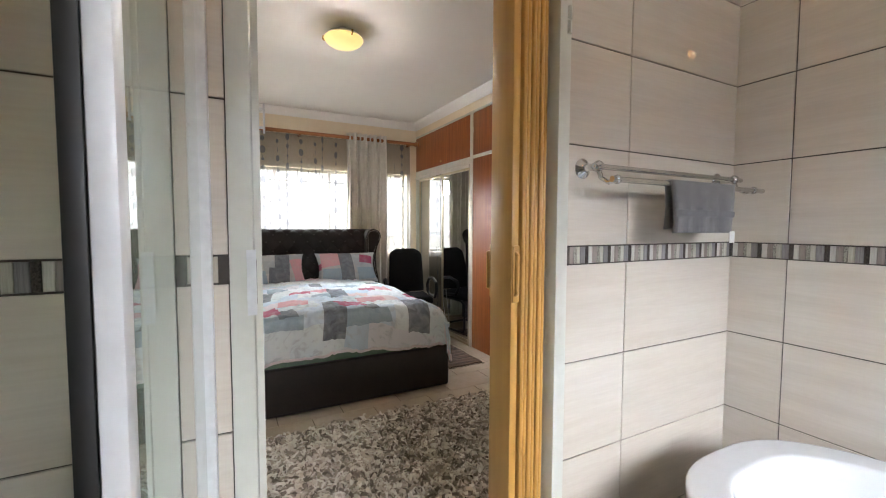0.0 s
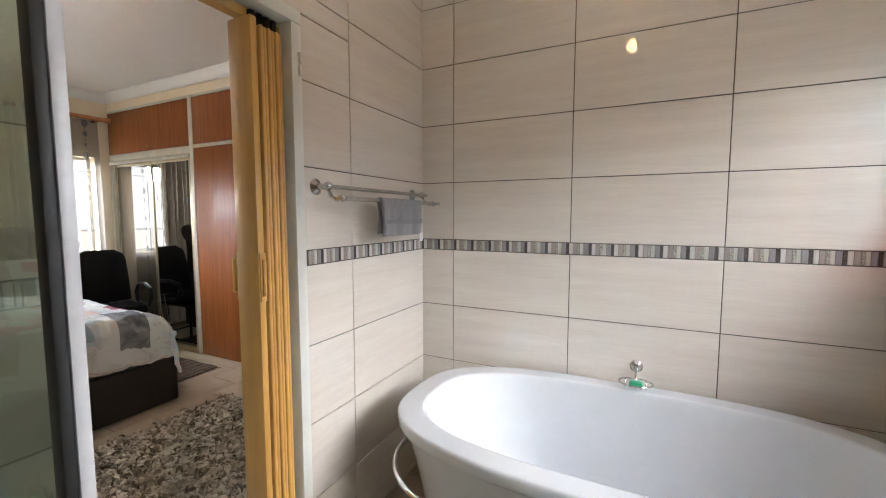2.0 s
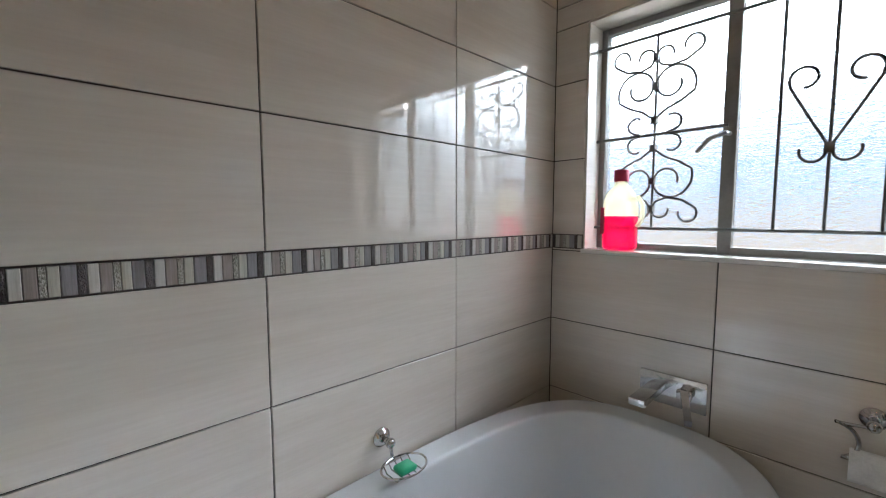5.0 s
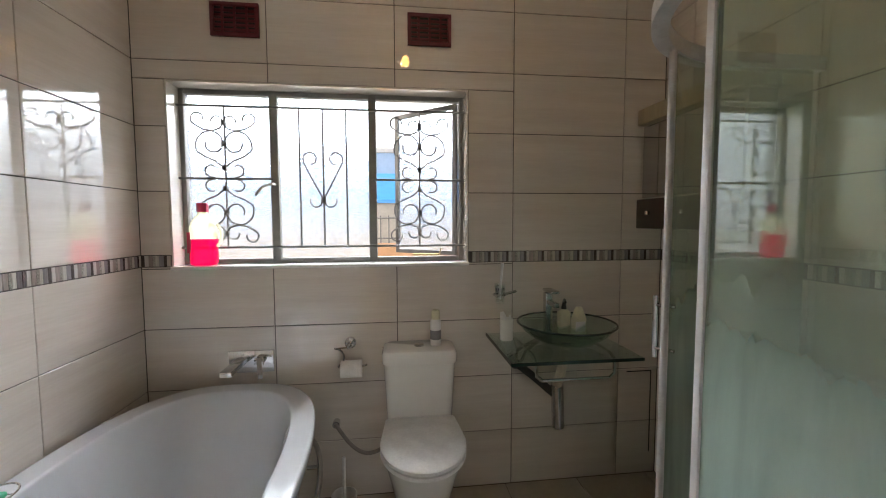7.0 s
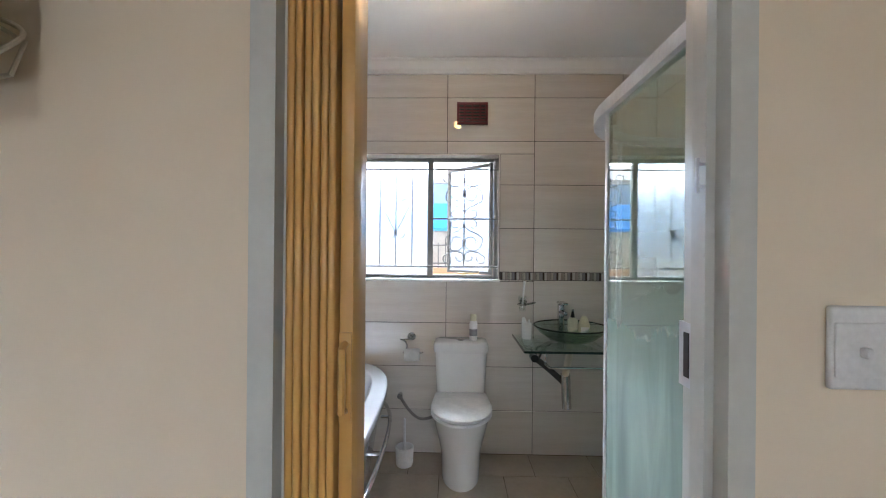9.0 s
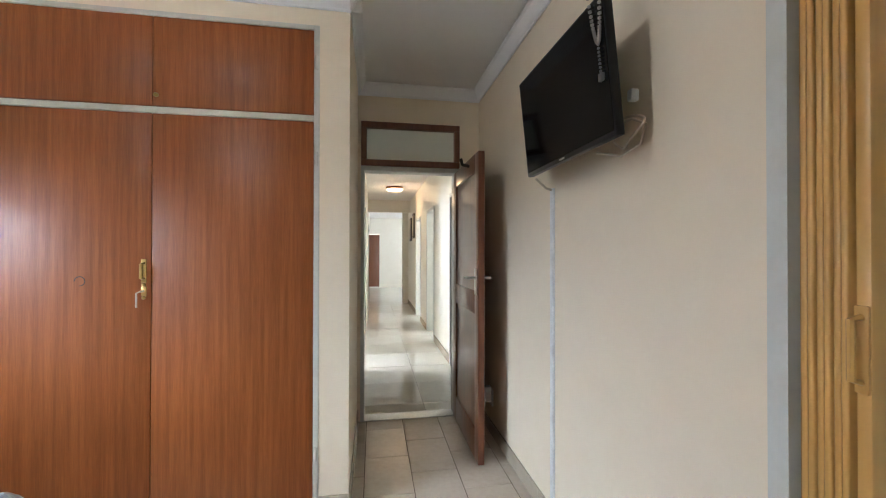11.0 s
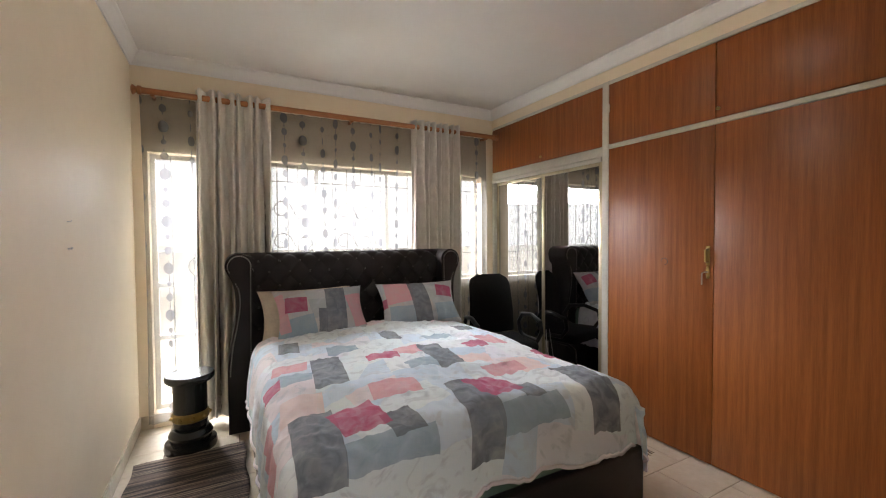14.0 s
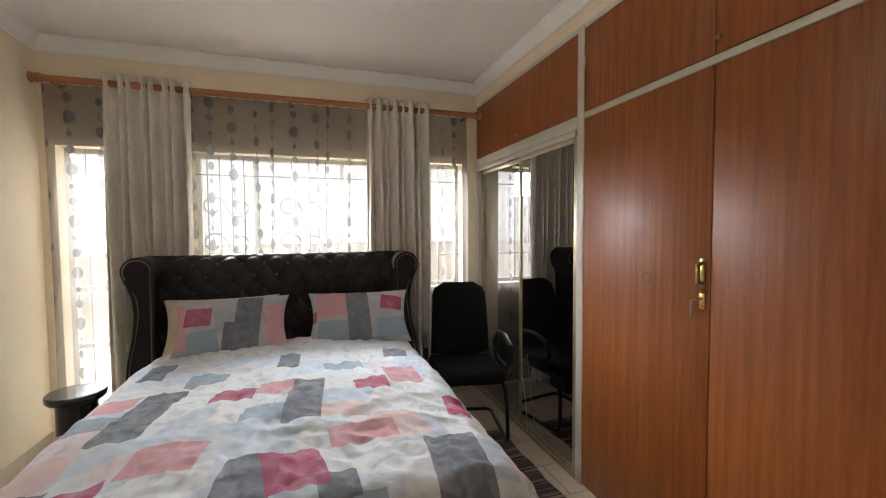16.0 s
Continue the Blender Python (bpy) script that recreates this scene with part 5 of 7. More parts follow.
tube(hb, [(-1.70 + 0.032 * math.cos(a), YW + 0.085 + 0.032 * math.sin(a), 1.045) for a in [2 * math.pi * i / 20 for i in range(20)]], 0.005, 6, True)
tube(hb, [(-1.73, YW + 0.08, 1.045), (-1.79, YW + 0.06, 1.055)], 0.007)
part("holder", hb, CHROME, hold)
part("brush", T([(-1.70, YW + 0.085, 1.02), (-1.708, YW + 0.08, 1.12), (-1.715, YW + 0.078, 1.2)], [0.005, 0.006, 0.008], 8), WHITE_PLASTIC, hold)
part("tumbler", L([(0.022, -0.06), (0.024, -0.056), (0.029, 0.04), (0.027, 0.04), (0.02, -0.05)], -1.70, YW + 0.085, 20, 1.06), PANE, hold)

# pink cleaner on the sill
bottle = thing("cleaner_bottle", (-0.24, YW - 0.045, WZ0), "clear bottle half full of bright pink cleaner on the sill", "bottle")
bx, by, bz = -0.262, YW - 0.042, WZ0 + 0.0125
def brings(rows, sx=1.0):
    return [rr(bx - w, bx + w, by - d, by + d, bz + z, min(w, d) * 0.93, 7) for w, d, z in rows]
part("liquid", loft(bmesh.new(), brings(((0.050, 0.030, 0.0), (0.060, 0.036, 0.006), (0.064, 0.038, 0.016), (0.064, 0.038, 0.125), (0.062, 0.037, 0.127)))), PINK, bottle, "bright pink liquid")
part("bottle_top", loft(bmesh.new(), brings(((0.064, 0.038, 0.128), (0.064, 0.038, 0.16), (0.061, 0.037, 0.185), (0.052, 0.033, 0.21), (0.037, 0.028, 0.23), (0.025, 0.022, 0.242), (0.022, 0.021, 0.258)))), BOTTLE, bottle, "pale see-through shoulder")
part("cap", L([(0.026, 0), (0.026, 0.04), (0.023, 0.044)], bx, by, 20, bz + 0.256), PINK_CAP, bottle, "crimson screw cap")
part("grip", T([(bx - 0.066, by + 0.01, bz + 0.20), (bx - 0.085, by + 0.012, bz + 0.17), (bx - 0.085, by + 0.012, bz + 0.12), (bx - 0.066, by + 0.01, bz + 0.09)], 0.008), BOTTLE, bottle)
part("printed_line", B(bx + 0.045, by + 0.0362, bz + 0.06, bx + 0.06, by + 0.0368, bz + 0.16), PINK_CAP, bottle)

# air bricks
for x0, x1 in ((-0.565, -0.35), (-1.468, -1.254)):
    v = thing("wall_vent", ((x0 + x1) / 2, YW, 2.34), "maroon painted air vent in the tiled wall", "vent", "bathroom air vents")
    z0v, z1v = 2.268, 2.42
    part("backing", B(x0, YW - 0.004, z0v, x1, YW + 0.004, z1v), RUBBER, v)
    for a in ((x0, z0v, x1, z0v + 0.018), (x0, z1v - 0.018, x1, z1v), (x0, z0v + 0.018, x0 + 0.018, z1v - 0.018), (x1 - 0.018, z0v + 0.018, x1, z1v - 0.018)):
        part("frame", B(a[0], YW + 0.003, a[1], a[2], YW + 0.016, a[3], r=0.002), MAROON, v)
    for i in range(5):
        z = z0v + 0.024 + i * 0.0215
        part("slat", B(x0 + 0.018, YW + 0.003, z, x1 - 0.018, YW + 0.012, z + 0.012, r=0.002), MAROON, v)
    for i in range(1, 4):
        x = x0 + (x1 - x0) * i / 4
        part("divider", B(x - 0.005, YW + 0.003, z0v + 0.018, x + 0.005, YW + 0.0135, z1v - 0.018), MAROON, v)

# mirror cabinet with a light box over it
cab = thing("mirror_cabinet", (XW, -1.65, 1.37), "bathroom mirror cabinet with a yellow light box and dark base", "cabinet")
part("light_box", B(XW, YW + 0.015, 1.905, -2.455, -1.30, 1.985, r=0.006), GILT, cab, "yellowed light box")
part("carcass", B(XW, YW + 0.015, 1.525, -2.50, -1.32, 1.905), TRIM_PAINT, cab)
part("mirror_door", B(-2.498, YW + 0.02, 1.53, -2.49, -1.645, 1.90), MIRROR, cab)
part("mirror_door", B(-2.498, -1.64, 1.53, -2.49, -1.325, 1.90), MIRROR, cab)
part("base_shelf", B(XW, YW + 0.015, 1.37, -2.46, -1.30, 1.522, r=0.006), BOOKISH, cab, "dark wooden base shelf")
for y in (-1.85, -1.6, -1.4):
    part("knob", L([(0.003, 0), (0.012, 0.002), (0.012, 0.02), (0.003, 0.022)], -2.455, y, 12, 1.44), CHROME, cab)

# shower: corner enclosure with a curved front, sliding door pushed open
sh = thing("shower_enclosure", (-2.3, -0.6, 0), "curved glass corner shower in white aluminium, door slid open", "shower")
SX, CX, CY, SR = -1.80, -2.29, -0.68, 0.49
curve = arc(CX, CY, SR, 0, -90, 24)
front = [(SX, -0.002)] + curve + [(XW + 0.002, CY - SR)]
def band(path, z0_, z1_, t):
    """An upright strip of thickness t along a plan line."""
    pts = [Vector(p) for p in path]
    rings = []
    for i, p in enumerate(pts):
        a, b = pts[max(0, i - 1)], pts[min(len(pts) - 1, i + 1)]
        d = (b - a).normalized()
        nrm = Vector((-d.y, d.x)) * t / 2
        rings.append([(p.x - nrm.x, p.y - nrm.y, z0_), (p.x + nrm.x, p.y + nrm.y, z0_), (p.x + nrm.x, p.y + nrm.y, z1_), (p.x - nrm.x, p.y - nrm.y, z1_)])
    return loft(bmesh.new(), rings)
ST, SB = 1.91, 0.13
part("top_rail", band(front, ST, ST + 0.045, 0.042), WHITE_ALU, sh, "white curved top rail")
part("bottom_rail", band(front, SB - 0.005, SB + 0.03, 0.035), WHITE_ALU, sh)
tray = [(XW + 0.002, -0.002), (SX + 0.03, -0.002)] + arc(CX, CY, SR + 0.03, 0, -90, 24) + [(XW + 0.002, CY - SR - 0.03)]
part("tray", loft(bmesh.new(), [[(x, y, z) for x, y in tray] for z in (0.0, SB - 0.01)]), ACRYLIC, sh, "white shower tray")
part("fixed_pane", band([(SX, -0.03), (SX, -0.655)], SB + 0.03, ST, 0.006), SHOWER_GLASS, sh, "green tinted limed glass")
part("wall_profile", B(SX - 0.018, -0.05, SB + 0.03, SX + 0.02, -0.001, ST, r=0.004), WHITE_ALU, sh)
part("edge_profile", B(SX - 0.003, -0.675, SB + 0.03, SX + 0.009, -0.655, ST, r=0.003), WHITE_ALU, sh)
part("seal", B(SX - 0.0125, -0.674, SB + 0.03, SX - 0.003, -0.655, ST, r=0.002), RUBBER, sh, "black rubber seal")
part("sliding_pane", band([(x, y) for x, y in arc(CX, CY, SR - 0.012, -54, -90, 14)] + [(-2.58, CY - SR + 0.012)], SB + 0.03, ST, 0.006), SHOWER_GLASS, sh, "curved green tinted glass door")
ex, ey = CX + (SR - 0.012) * math.cos(radians(-53)), CY + (SR - 0.012) * math.sin(radians(-53))
part("door_profile", T([(ex, ey, SB + 0.03), (ex, ey, ST)], 0.011, 10), WHITE_ALU, sh)
hnd = bmesh.new()
ox, oy = math.cos(radians(-57)), math.sin(radians(-57))
hx, hy = CX + (SR - 0.01) * ox, CY + (SR - 0.01) * oy
tube(hnd, [(hx + 0.04 * ox, hy + 0.04 * oy, 0.97), (hx + 0.04 * ox, hy + 0.04 * oy, 1.17)], 0.008)
for z in (1.0, 1.14):
    tube(hnd, [(hx - 0.02 * ox, hy - 0.02 * oy, z), (hx + 0.04 * ox, hy + 0.04 * oy, z)], 0.006)
part("door_pull", hnd, CHROME, sh, "chrome bar pull")
rose = thing("shower_column", (XW, -0.54, 0.8), "pale steel shower column with dark round body jets", "shower column")
part("panel", B(XW + 0.002, -0.64, 0.75, XW + 0.045, -0.44, 2.05, r=0.012, seg=3), STEEL, rose)
for z in (1.70, 1.51, 1.32, 1.18):
    jet = bmesh.new()
    tube(jet, [(XW + 0.045, -0.54, z), (XW + 0.06, -0.54, z), (XW + 0.066, -0.54, z)], [0.04, 0.04, 0.03], 24)
    part("body_jet", jet, RUBBER_HOSE, rose, "dark round body jet")
part("arm", T([(XW + 0.03, -0.54, 2.04), (XW + 0.08, -0.54, 2.10), (XW + 0.28, -0.52, 2.10), (XW + 0.33, -0.52, 2.05)], 0.011, 10), CHROME, rose)
part("head", L([(0.015, 0.05), (0.03, 0.03), (0.085, 0.012), (0.09, 0.0), (0.02, -0.002)], XW + 0.33, -0.52, 28, 2.0), RUBBER_HOSE, rose, "dark round overhead rose")
part("mixer_knob", T([(XW + 0.045, -0.54, 1.0), (XW + 0.085, -0.54, 1.0)], 0.03, 20), CHROME, rose)
# access hatch low in the wall behind the basin
hatch = thing("access_hatch", (-2.5, YW, 0.2), "tiled access hatch with a dark gap low in the wall", "hatch")
for a in ((-2.585, 0.12, -2.579, 0.58), (-2.585, 0.58, -2.44, 0.586)):
    part("gap", B(a[0], YW - 0.002, a[1], a[2], YW + 0.002, a[3]), RUBBER, hatch)

bin_ = thing("toilet_brush_pot", (-0.93, YW + 0.16, 0), "white plastic toilet brush pot on the floor", "toilet brush")
part("pot", L([(0.05, 0), (0.055, 0.01), (0.06, 0.12), (0.055, 0.122), (0.048, 0.02), (0.01, 0.018)], -0.93, YW + 0.16, 22), WHITE_PLASTIC, bin_)
part("handle", T([(-0.93, YW + 0.16, 0.03), (-0.93, YW + 0.155, 0.30)], 0.008), WHITE_PLASTIC, bin_)

lampb = thing("bathroom_ceiling_lamp", (-1.27, -0.98, HC), "small lit lamp on a short stem under the bathroom ceiling", "ceiling lamp")
part("rose", L([(0.06, 0), (0.06, -0.015), (0.03, -0.025)], -1.27, -0.98, 24, HC), WHITE_PLASTIC, lampb)
part("stem", L([(0.012, -0.02), (0.012, -0.07), (0.02, -0.075), (0.02, -0.105)], -1.27, -0.98, 16, HC), WHITE_PLASTIC, lampb)
glass = part("bulb", L([(0.012, -0.10), (0.018, -0.115), (0.03, -0.14), (0.024, -0.165), (0.006, -0.175)], -1.27, -0.98, 20, HC), BULB_GLOW, lampb, "glowing warm bulb")
glass.visible_shadow = False

# concertina door folded against its jamb
con = thing("concertina_door", (-1.0, 0.06, 0), "yellow pine-look concertina door folded open", "door", "", "structure")
zc0, zc1 = 0.012, 2.0
part("lead_post", B(-1.056, 0.012, zc0, -1.030, 0.118, zc1, r=0.006), PINE, con)
for i in range(6):
    x = -1.024 + i * 0.0152
    part("slat", B(x, 0.006 + 0.004 * (i % 2), zc0, x + 0.0135, 0.126 - 0.004 * (i % 2), zc1 - 0.02, r=0.005, seg=3), PINE, con)
part("jamb_lining", B(-0.934, 0.02, zc0, DX1 - 0.0625, 0.12, zc1 + 0.01), PINE, con)
part("track", B(DX0 + 0.063, 0.045, zc1 + 0.0, -0.936, 0.085, 2.028), PINE, con, "pine-look head track")
for i in range(4):
    part("roller", B(-1.04 + i * 0.028, 0.03, zc1 - 0.018, -1.02 + i * 0.028, 0.10, zc1 + 0.025, r=0.004), BLACK_PLASTIC, con, "black plastic roller")
for s in (-1, 1):
    y = 0.012 if s < 0 else 0.118
    pl = bmesh.new()
    box(pl, -1.054, y, 1.10, -1.032, y + s * 0.006, 1.26, r=0.002)
    out_ = s * (0.028 if s > 0 else 0.010)
    tube(pl, [(-1.043, y, 1.12), (-1.043, y + out_, 1.125), (-1.043, y + out_, 1.235), (-1.043, y, 1.24)], 0.007)
    part("pull", pl, PINE, con, "moulded pull handle")

# ================= bedroom =================
# wardrobe units
ward = thing("wardrobe", (BX1, 2.05, 0), "built-in wardrobe with red-brown veneered doors", "wardrobe")
WY0, WYM, WYS, WY1 = 1.30, 2.055, 2.83, BY1
fx = BX1
part("post", B(fx - 0.004, 1.272, 0, fx + 0.05, WY0, 2.53, r=0.003), TRIM_PAINT, ward)
part("post", B(fx - 0.006, WYS - 0.028, 0, fx + 0.05, WYS + 0.028, 2.53, r=0.003), TRIM_PAINT, ward)
part("mid_rail", B(fx - 0.004, WY0, 2.032, fx + 0.05, WYS - 0.028, 2.062, r=0.003), TRIM_PAINT, ward)
part("top_rail", B(fx - 0.004, WY0, 2.505, fx + 0.05, WYS - 0.028, 2.53, r=0.003), TRIM_PAINT, ward)
part("back_panel", B(fx + 0.3, WY0, 0, fx + 0.31, WYS, 2.53), BOOKISH, ward)
for a, b in ((WY0 + 0.002, WYM - 0.002), (WYM + 0.002, WYS - 0.03)):
    part("door", B(fx - 0.003, a, 0.012, fx + 0.018, b, 2.028, r=0.002), SAPELE, ward)
    part("upper_door", B(fx - 0.003, a, 2.066, fx + 0.018, b, 2.502, r=0.002), SAPELE, ward)
lk = bmesh.new()
box(lk, fx - 0.008, 2.075, 1.205, fx - 0.003, 2.098, 1.32, r=0.002)
tube(lk, [(fx - 0.004, 2.086, 1.225), (fx - 0.03, 2.086, 1.228), (fx - 0.03, 2.086, 1.295), (fx - 0.004, 2.086, 1.30)], 0.008)
part("pull_handle", lk, BRASS, ward, "worn brass pull handle")
es = bmesh.new()
box(es, fx - 0.007, 2.074, 1.14, fx - 0.003, 2.098, 1.188, r=0.006)
bmesh.ops.create_uvsphere(es, u_segments=10, v_segments=8, radius=0.009, matrix=Matrix.Translation((fx - 0.006, 2.086, 1.195)))
bmesh.ops.create_uvsphere(es, u_segments=10, v_segments=8, radius=0.009, matrix=Matrix.Translation((fx - 0.006, 2.086, 1.133)))
part("escutcheon", es, BRASS, ward, "brass keyhole plate")
part("key", T([(fx - 0.005, 2.086, 1.165), (fx - 0.035, 2.088, 1.165), (fx - 0.042, 2.10, 1.158), (fx - 0.042, 2.10, 1.09)], 0.004), STEEL, ward, "steel key with a fob")
part("ring_mark", T([(fx - 0.0035, 2.36 + 0.022 * math.cos(a), 1.215 + 0.022 * math.sin(a)) for a in [2 * math.pi * k / 20 for k in range(16)]], 0.002, 5), BOOKISH, ward, "faint ring left by a hook")
part("knob", L([(0.004, -0.01), (0.011, -0.006), (0.012, 0.004), (0.004, 0.01)], fx - 0.015, 2.035, 12, 2.115), BRASS, ward)
for z in (0.28, 1.80, 2.3):
    part("hinge", T([(fx - 0.005, WY0 - 0.012, z), (fx - 0.005, WY0 - 0.012, z + 0.07)], 0.009), TRIM_PAINT, ward)
for z in (2.3,):
    part("hinge", T([(fx - 0.005, WYS - 0.03, z), (fx - 0.005, WYS - 0.03, z + 0.06)], 0.008), TRIM_PAINT, ward)
mward = thing("mirror_wardrobe", (BX1, 3.55, 0), "built-in wardrobe with gilt-framed sliding mirror doors", "wardrobe")
MY0, MY1 = WYS + 0.028, BY1 - 0.012
part("upper_door", B(fx - 0.003, MY0, 2.06, fx + 0.018, MY1, 2.502, r=0.002), SAPELE, mward, "red-brown veneered upper door")
part("top_rail", B(fx - 0.004, MY0, 2.505, fx + 0.05, MY1, 2.53, r=0.003), TRIM_PAINT, mward)
part("header", B(fx - 0.008, MY0, 1.985, fx + 0.06, MY1, 2.056, r=0.004), TRIM_PAINT, mward)
part("header_lip", B(fx - 0.018, MY0, 1.945, fx + 0.0, MY1, 1.98, r=0.006), TRIM_PAINT, mward)
part("side_post", B(fx - 0.006, MY1 - 0.03, 0, fx + 0.06, MY1, 1.985), TRIM_PAINT, mward)
part("floor_track", B(fx - 0.005, MY0, 0, fx + 0.07, MY1 - 0.03, 0.025, r=0.003), GILT, mward)
part("back_panel", B(fx + 0.3, MY0, 0, fx + 0.31, MY1, 2.5), BOOKISH, mward)
part("knob", L([(0.004, -0.01), (0.011, -0.006), (0.012, 0.004), (0.004, 0.01)], fx - 0.013, 3.53, 12, 2.1), BRASS, mward)
for a, b, x in ((MY0 + 0.004, 3.53, fx + 0.008), (3.48, MY1 - 0.032, fx + 0.036)):
    md = part("mirror_door", B(x, a + 0.03, 0.06, x + 0.006, b - 0.03, 1.925), MIRROR, mward, "sliding mirror door", False)
    for q in ((a, 0.03, a + 0.032, 1.95), (b - 0.032, 0.03, b, 1.95), (a + 0.032, 0.03, b - 0.032, 0.062), (a + 0.032, 1.92, b - 0.032, 1.95)):
        part("mirror_frame", B(x - 0.008, q[0], q[1], x + 0.014, q[2], q[3], r=0.003), GILT, md, "champagne metal frame")
part("loose_cord", T([(fx - 0.012, 3.46, 0.55), (fx - 0.02, 3.44, 0.4), (fx - 0.016, 3.40, 0.25), (fx - 0.02, 3.36, 0.05)], 0.003, 5), WHITE_PLASTIC, mward)

# bed
BXL, BXR, BYF, BYH = -1.86, -0.185, 1.98, 4.02
bed = thing("bed", (-1.02, 3.0, 0), "dark leather bed with a tufted scroll headboard", "bed")
part("foot_board", B(BXL, BYF, 0.02, BXR, BYF + 0.06, 0.345, r=0.018, seg=3), LEATHER, bed)
for x0, x1 in ((BXL, BXL + 0.06), (BXR - 0.06, BXR)):
    part("side_board", B(x0, BYF + 0.061, 0.02, x1, BYH, 0.345, r=0.018, seg=3), LEATHER, bed)
for x in (BXL + 0.08, BXR - 0.08):
    for y in (BYF + 0.1, BYH - 0.1):
        part("foot", B(x - 0.04, y - 0.04, 0, x + 0.04, y + 0.04, 0.04), BLACK_PLASTIC, bed)
part("slat_base", B(BXL + 0.06, BYF + 0.06, 0.24, BXR - 0.06, BYH, 0.28), BOOKISH, bed)
hx0, hx1, HT = -1.90, -0.20, 1.27
HFY = 4.02


def tuft(u, v):
    """Deep-buttoned leather: diamonds of padding between buttons, rolling back over the top."""
    x, s = hx0 + (hx1 - hx0) * u, 0.98 * v
    a, b_ = x / 0.074, s / 0.078
    p, q = (a + b_) * math.pi / 2, (a - b_) * math.pi / 2
    pad = (0.008 + 0.024 * abs(math.sin(p) * math.sin(q)) ** 0.45) if s < 0.86 else 0.024
    if s < 0.70:
        return (x, HFY - pad + 0.02 * (s / 0.7), 0.40 + s)
    k = (s - 0.70) / 0.093
    cy_, cz_, rad = HFY + 0.075, 1.165, 0.093 + pad * 0.75
    ang = math.pi * 1.12 - k * 1.0
    return (x, cy_ + rad * math.cos(ang) * 0.82, cz_ + rad * math.sin(ang))


part("tufted_panel", grid(bmesh.new(), 230, 120, tuft), LEATHER, bed, "deep-buttoned dark leather")
part("back_board", B(hx0, HFY + 0.09, 0.05, hx1, HFY + 0.15, 1.2), LEATHER, bed)
for s, base in ((1, -2.01), (-1, -0.095)):
    # front outline of the wing: broad foot, narrow neck, scroll turned outwards
    side_ = [(0.018, 0.0), (0.018, 0.45), (0.036, 0.62), (0.07, 0.78), (0.09, 0.92), (0.082, 1.02), (0.05, 1.09)]
    prof = side_ + arc(0.104, 1.185, 0.092, 212, -25, 18) + [(0.19, 1.07), (0.186, 0.9), (0.182, 0.7), (0.18, 0.0)]
    w = extrude_profile(bmesh.new(), [(base + s * a, z) for a, z in prof], "y", 3.90, HFY + 0.15)
    bmesh.ops.bevel(w, geom=[e for e in w.edges if abs(e.verts[0].co.y - e.verts[1].co.y) < 1e-5], offset=0.010, segments=2, affect="EDGES")
    wing = part("wing", w, LEATHER, bed, "scrolled leather wing")
    trail = [(0.017 + np.interp(z, [q[1] for q in side_], [q[0] for q in side_]), z) for z in [0.42 + 0.0165 * k for k in range(40)]] + arc(0.104, 1.185, 0.074, 212, 0, 22) + \
            [(0.176 - 0.01 * k / 45, 1.17 - 0.0165 * k) for k in range(45)]
    st = bmesh.new()
    for a, z in trail:
        bmesh.ops.create_icosphere(st, subdivisions=1, radius=0.0052, matrix=Matrix.Translation((base + s * a, 3.898, z)))
    tagged(part("studs", st, STUD, wing, "row of pewter nail studs"), kind="stuff")
for r in range(3, 11):
    for c in range(-26, 0):
        x, sv = c * 0.074, r * 0.078
        if (c + r) % 2 or not hx0 + 0.04 < x < hx1 - 0.04 or sv < 0.25:
            continue
        px_, py_, pz_ = tuft((x - hx0) / (hx1 - hx0), sv / 0.98)
        bb = bmesh.new()
        bmesh.ops.create_uvsphere(bb, u_segments=10, v_segments=6, radius=0.009, matrix=Matrix.Translation((px_, py_ - 0.002, pz_)))
        part("button", bb, BUTTON, bed)
mat_ = thing("mattress", (-1.02, 3.0, 0.28), "thick mattress in a green fitted sheet", "mattress")
part("sheeted_body", B(BXL + 0.07, BYF + 0.05, 0.281, BXR - 0.07, BYH - 0.05, 0.60, r=0.06, seg=4), GREEN_SHEET, mat_)

DTOP = 0.655
def fold(s, half, drop):
    """Along the cloth from the middle: flat, a round shoulder, then straight down. Gives the offset and the fall."""
    r = 0.11
    a = abs(s)
    flat = half - r
    if a <= flat:
        return s, 0.0
    k = a - flat
    if k < r * math.pi / 2:
        return math.copysign(flat + r * math.sin(k / r), s), r * (1 - math.cos(k / r))
    return math.copysign(half + 0.06 * (k - r * math.pi / 2), s), r + min(k - r * math.pi / 2, drop - r)


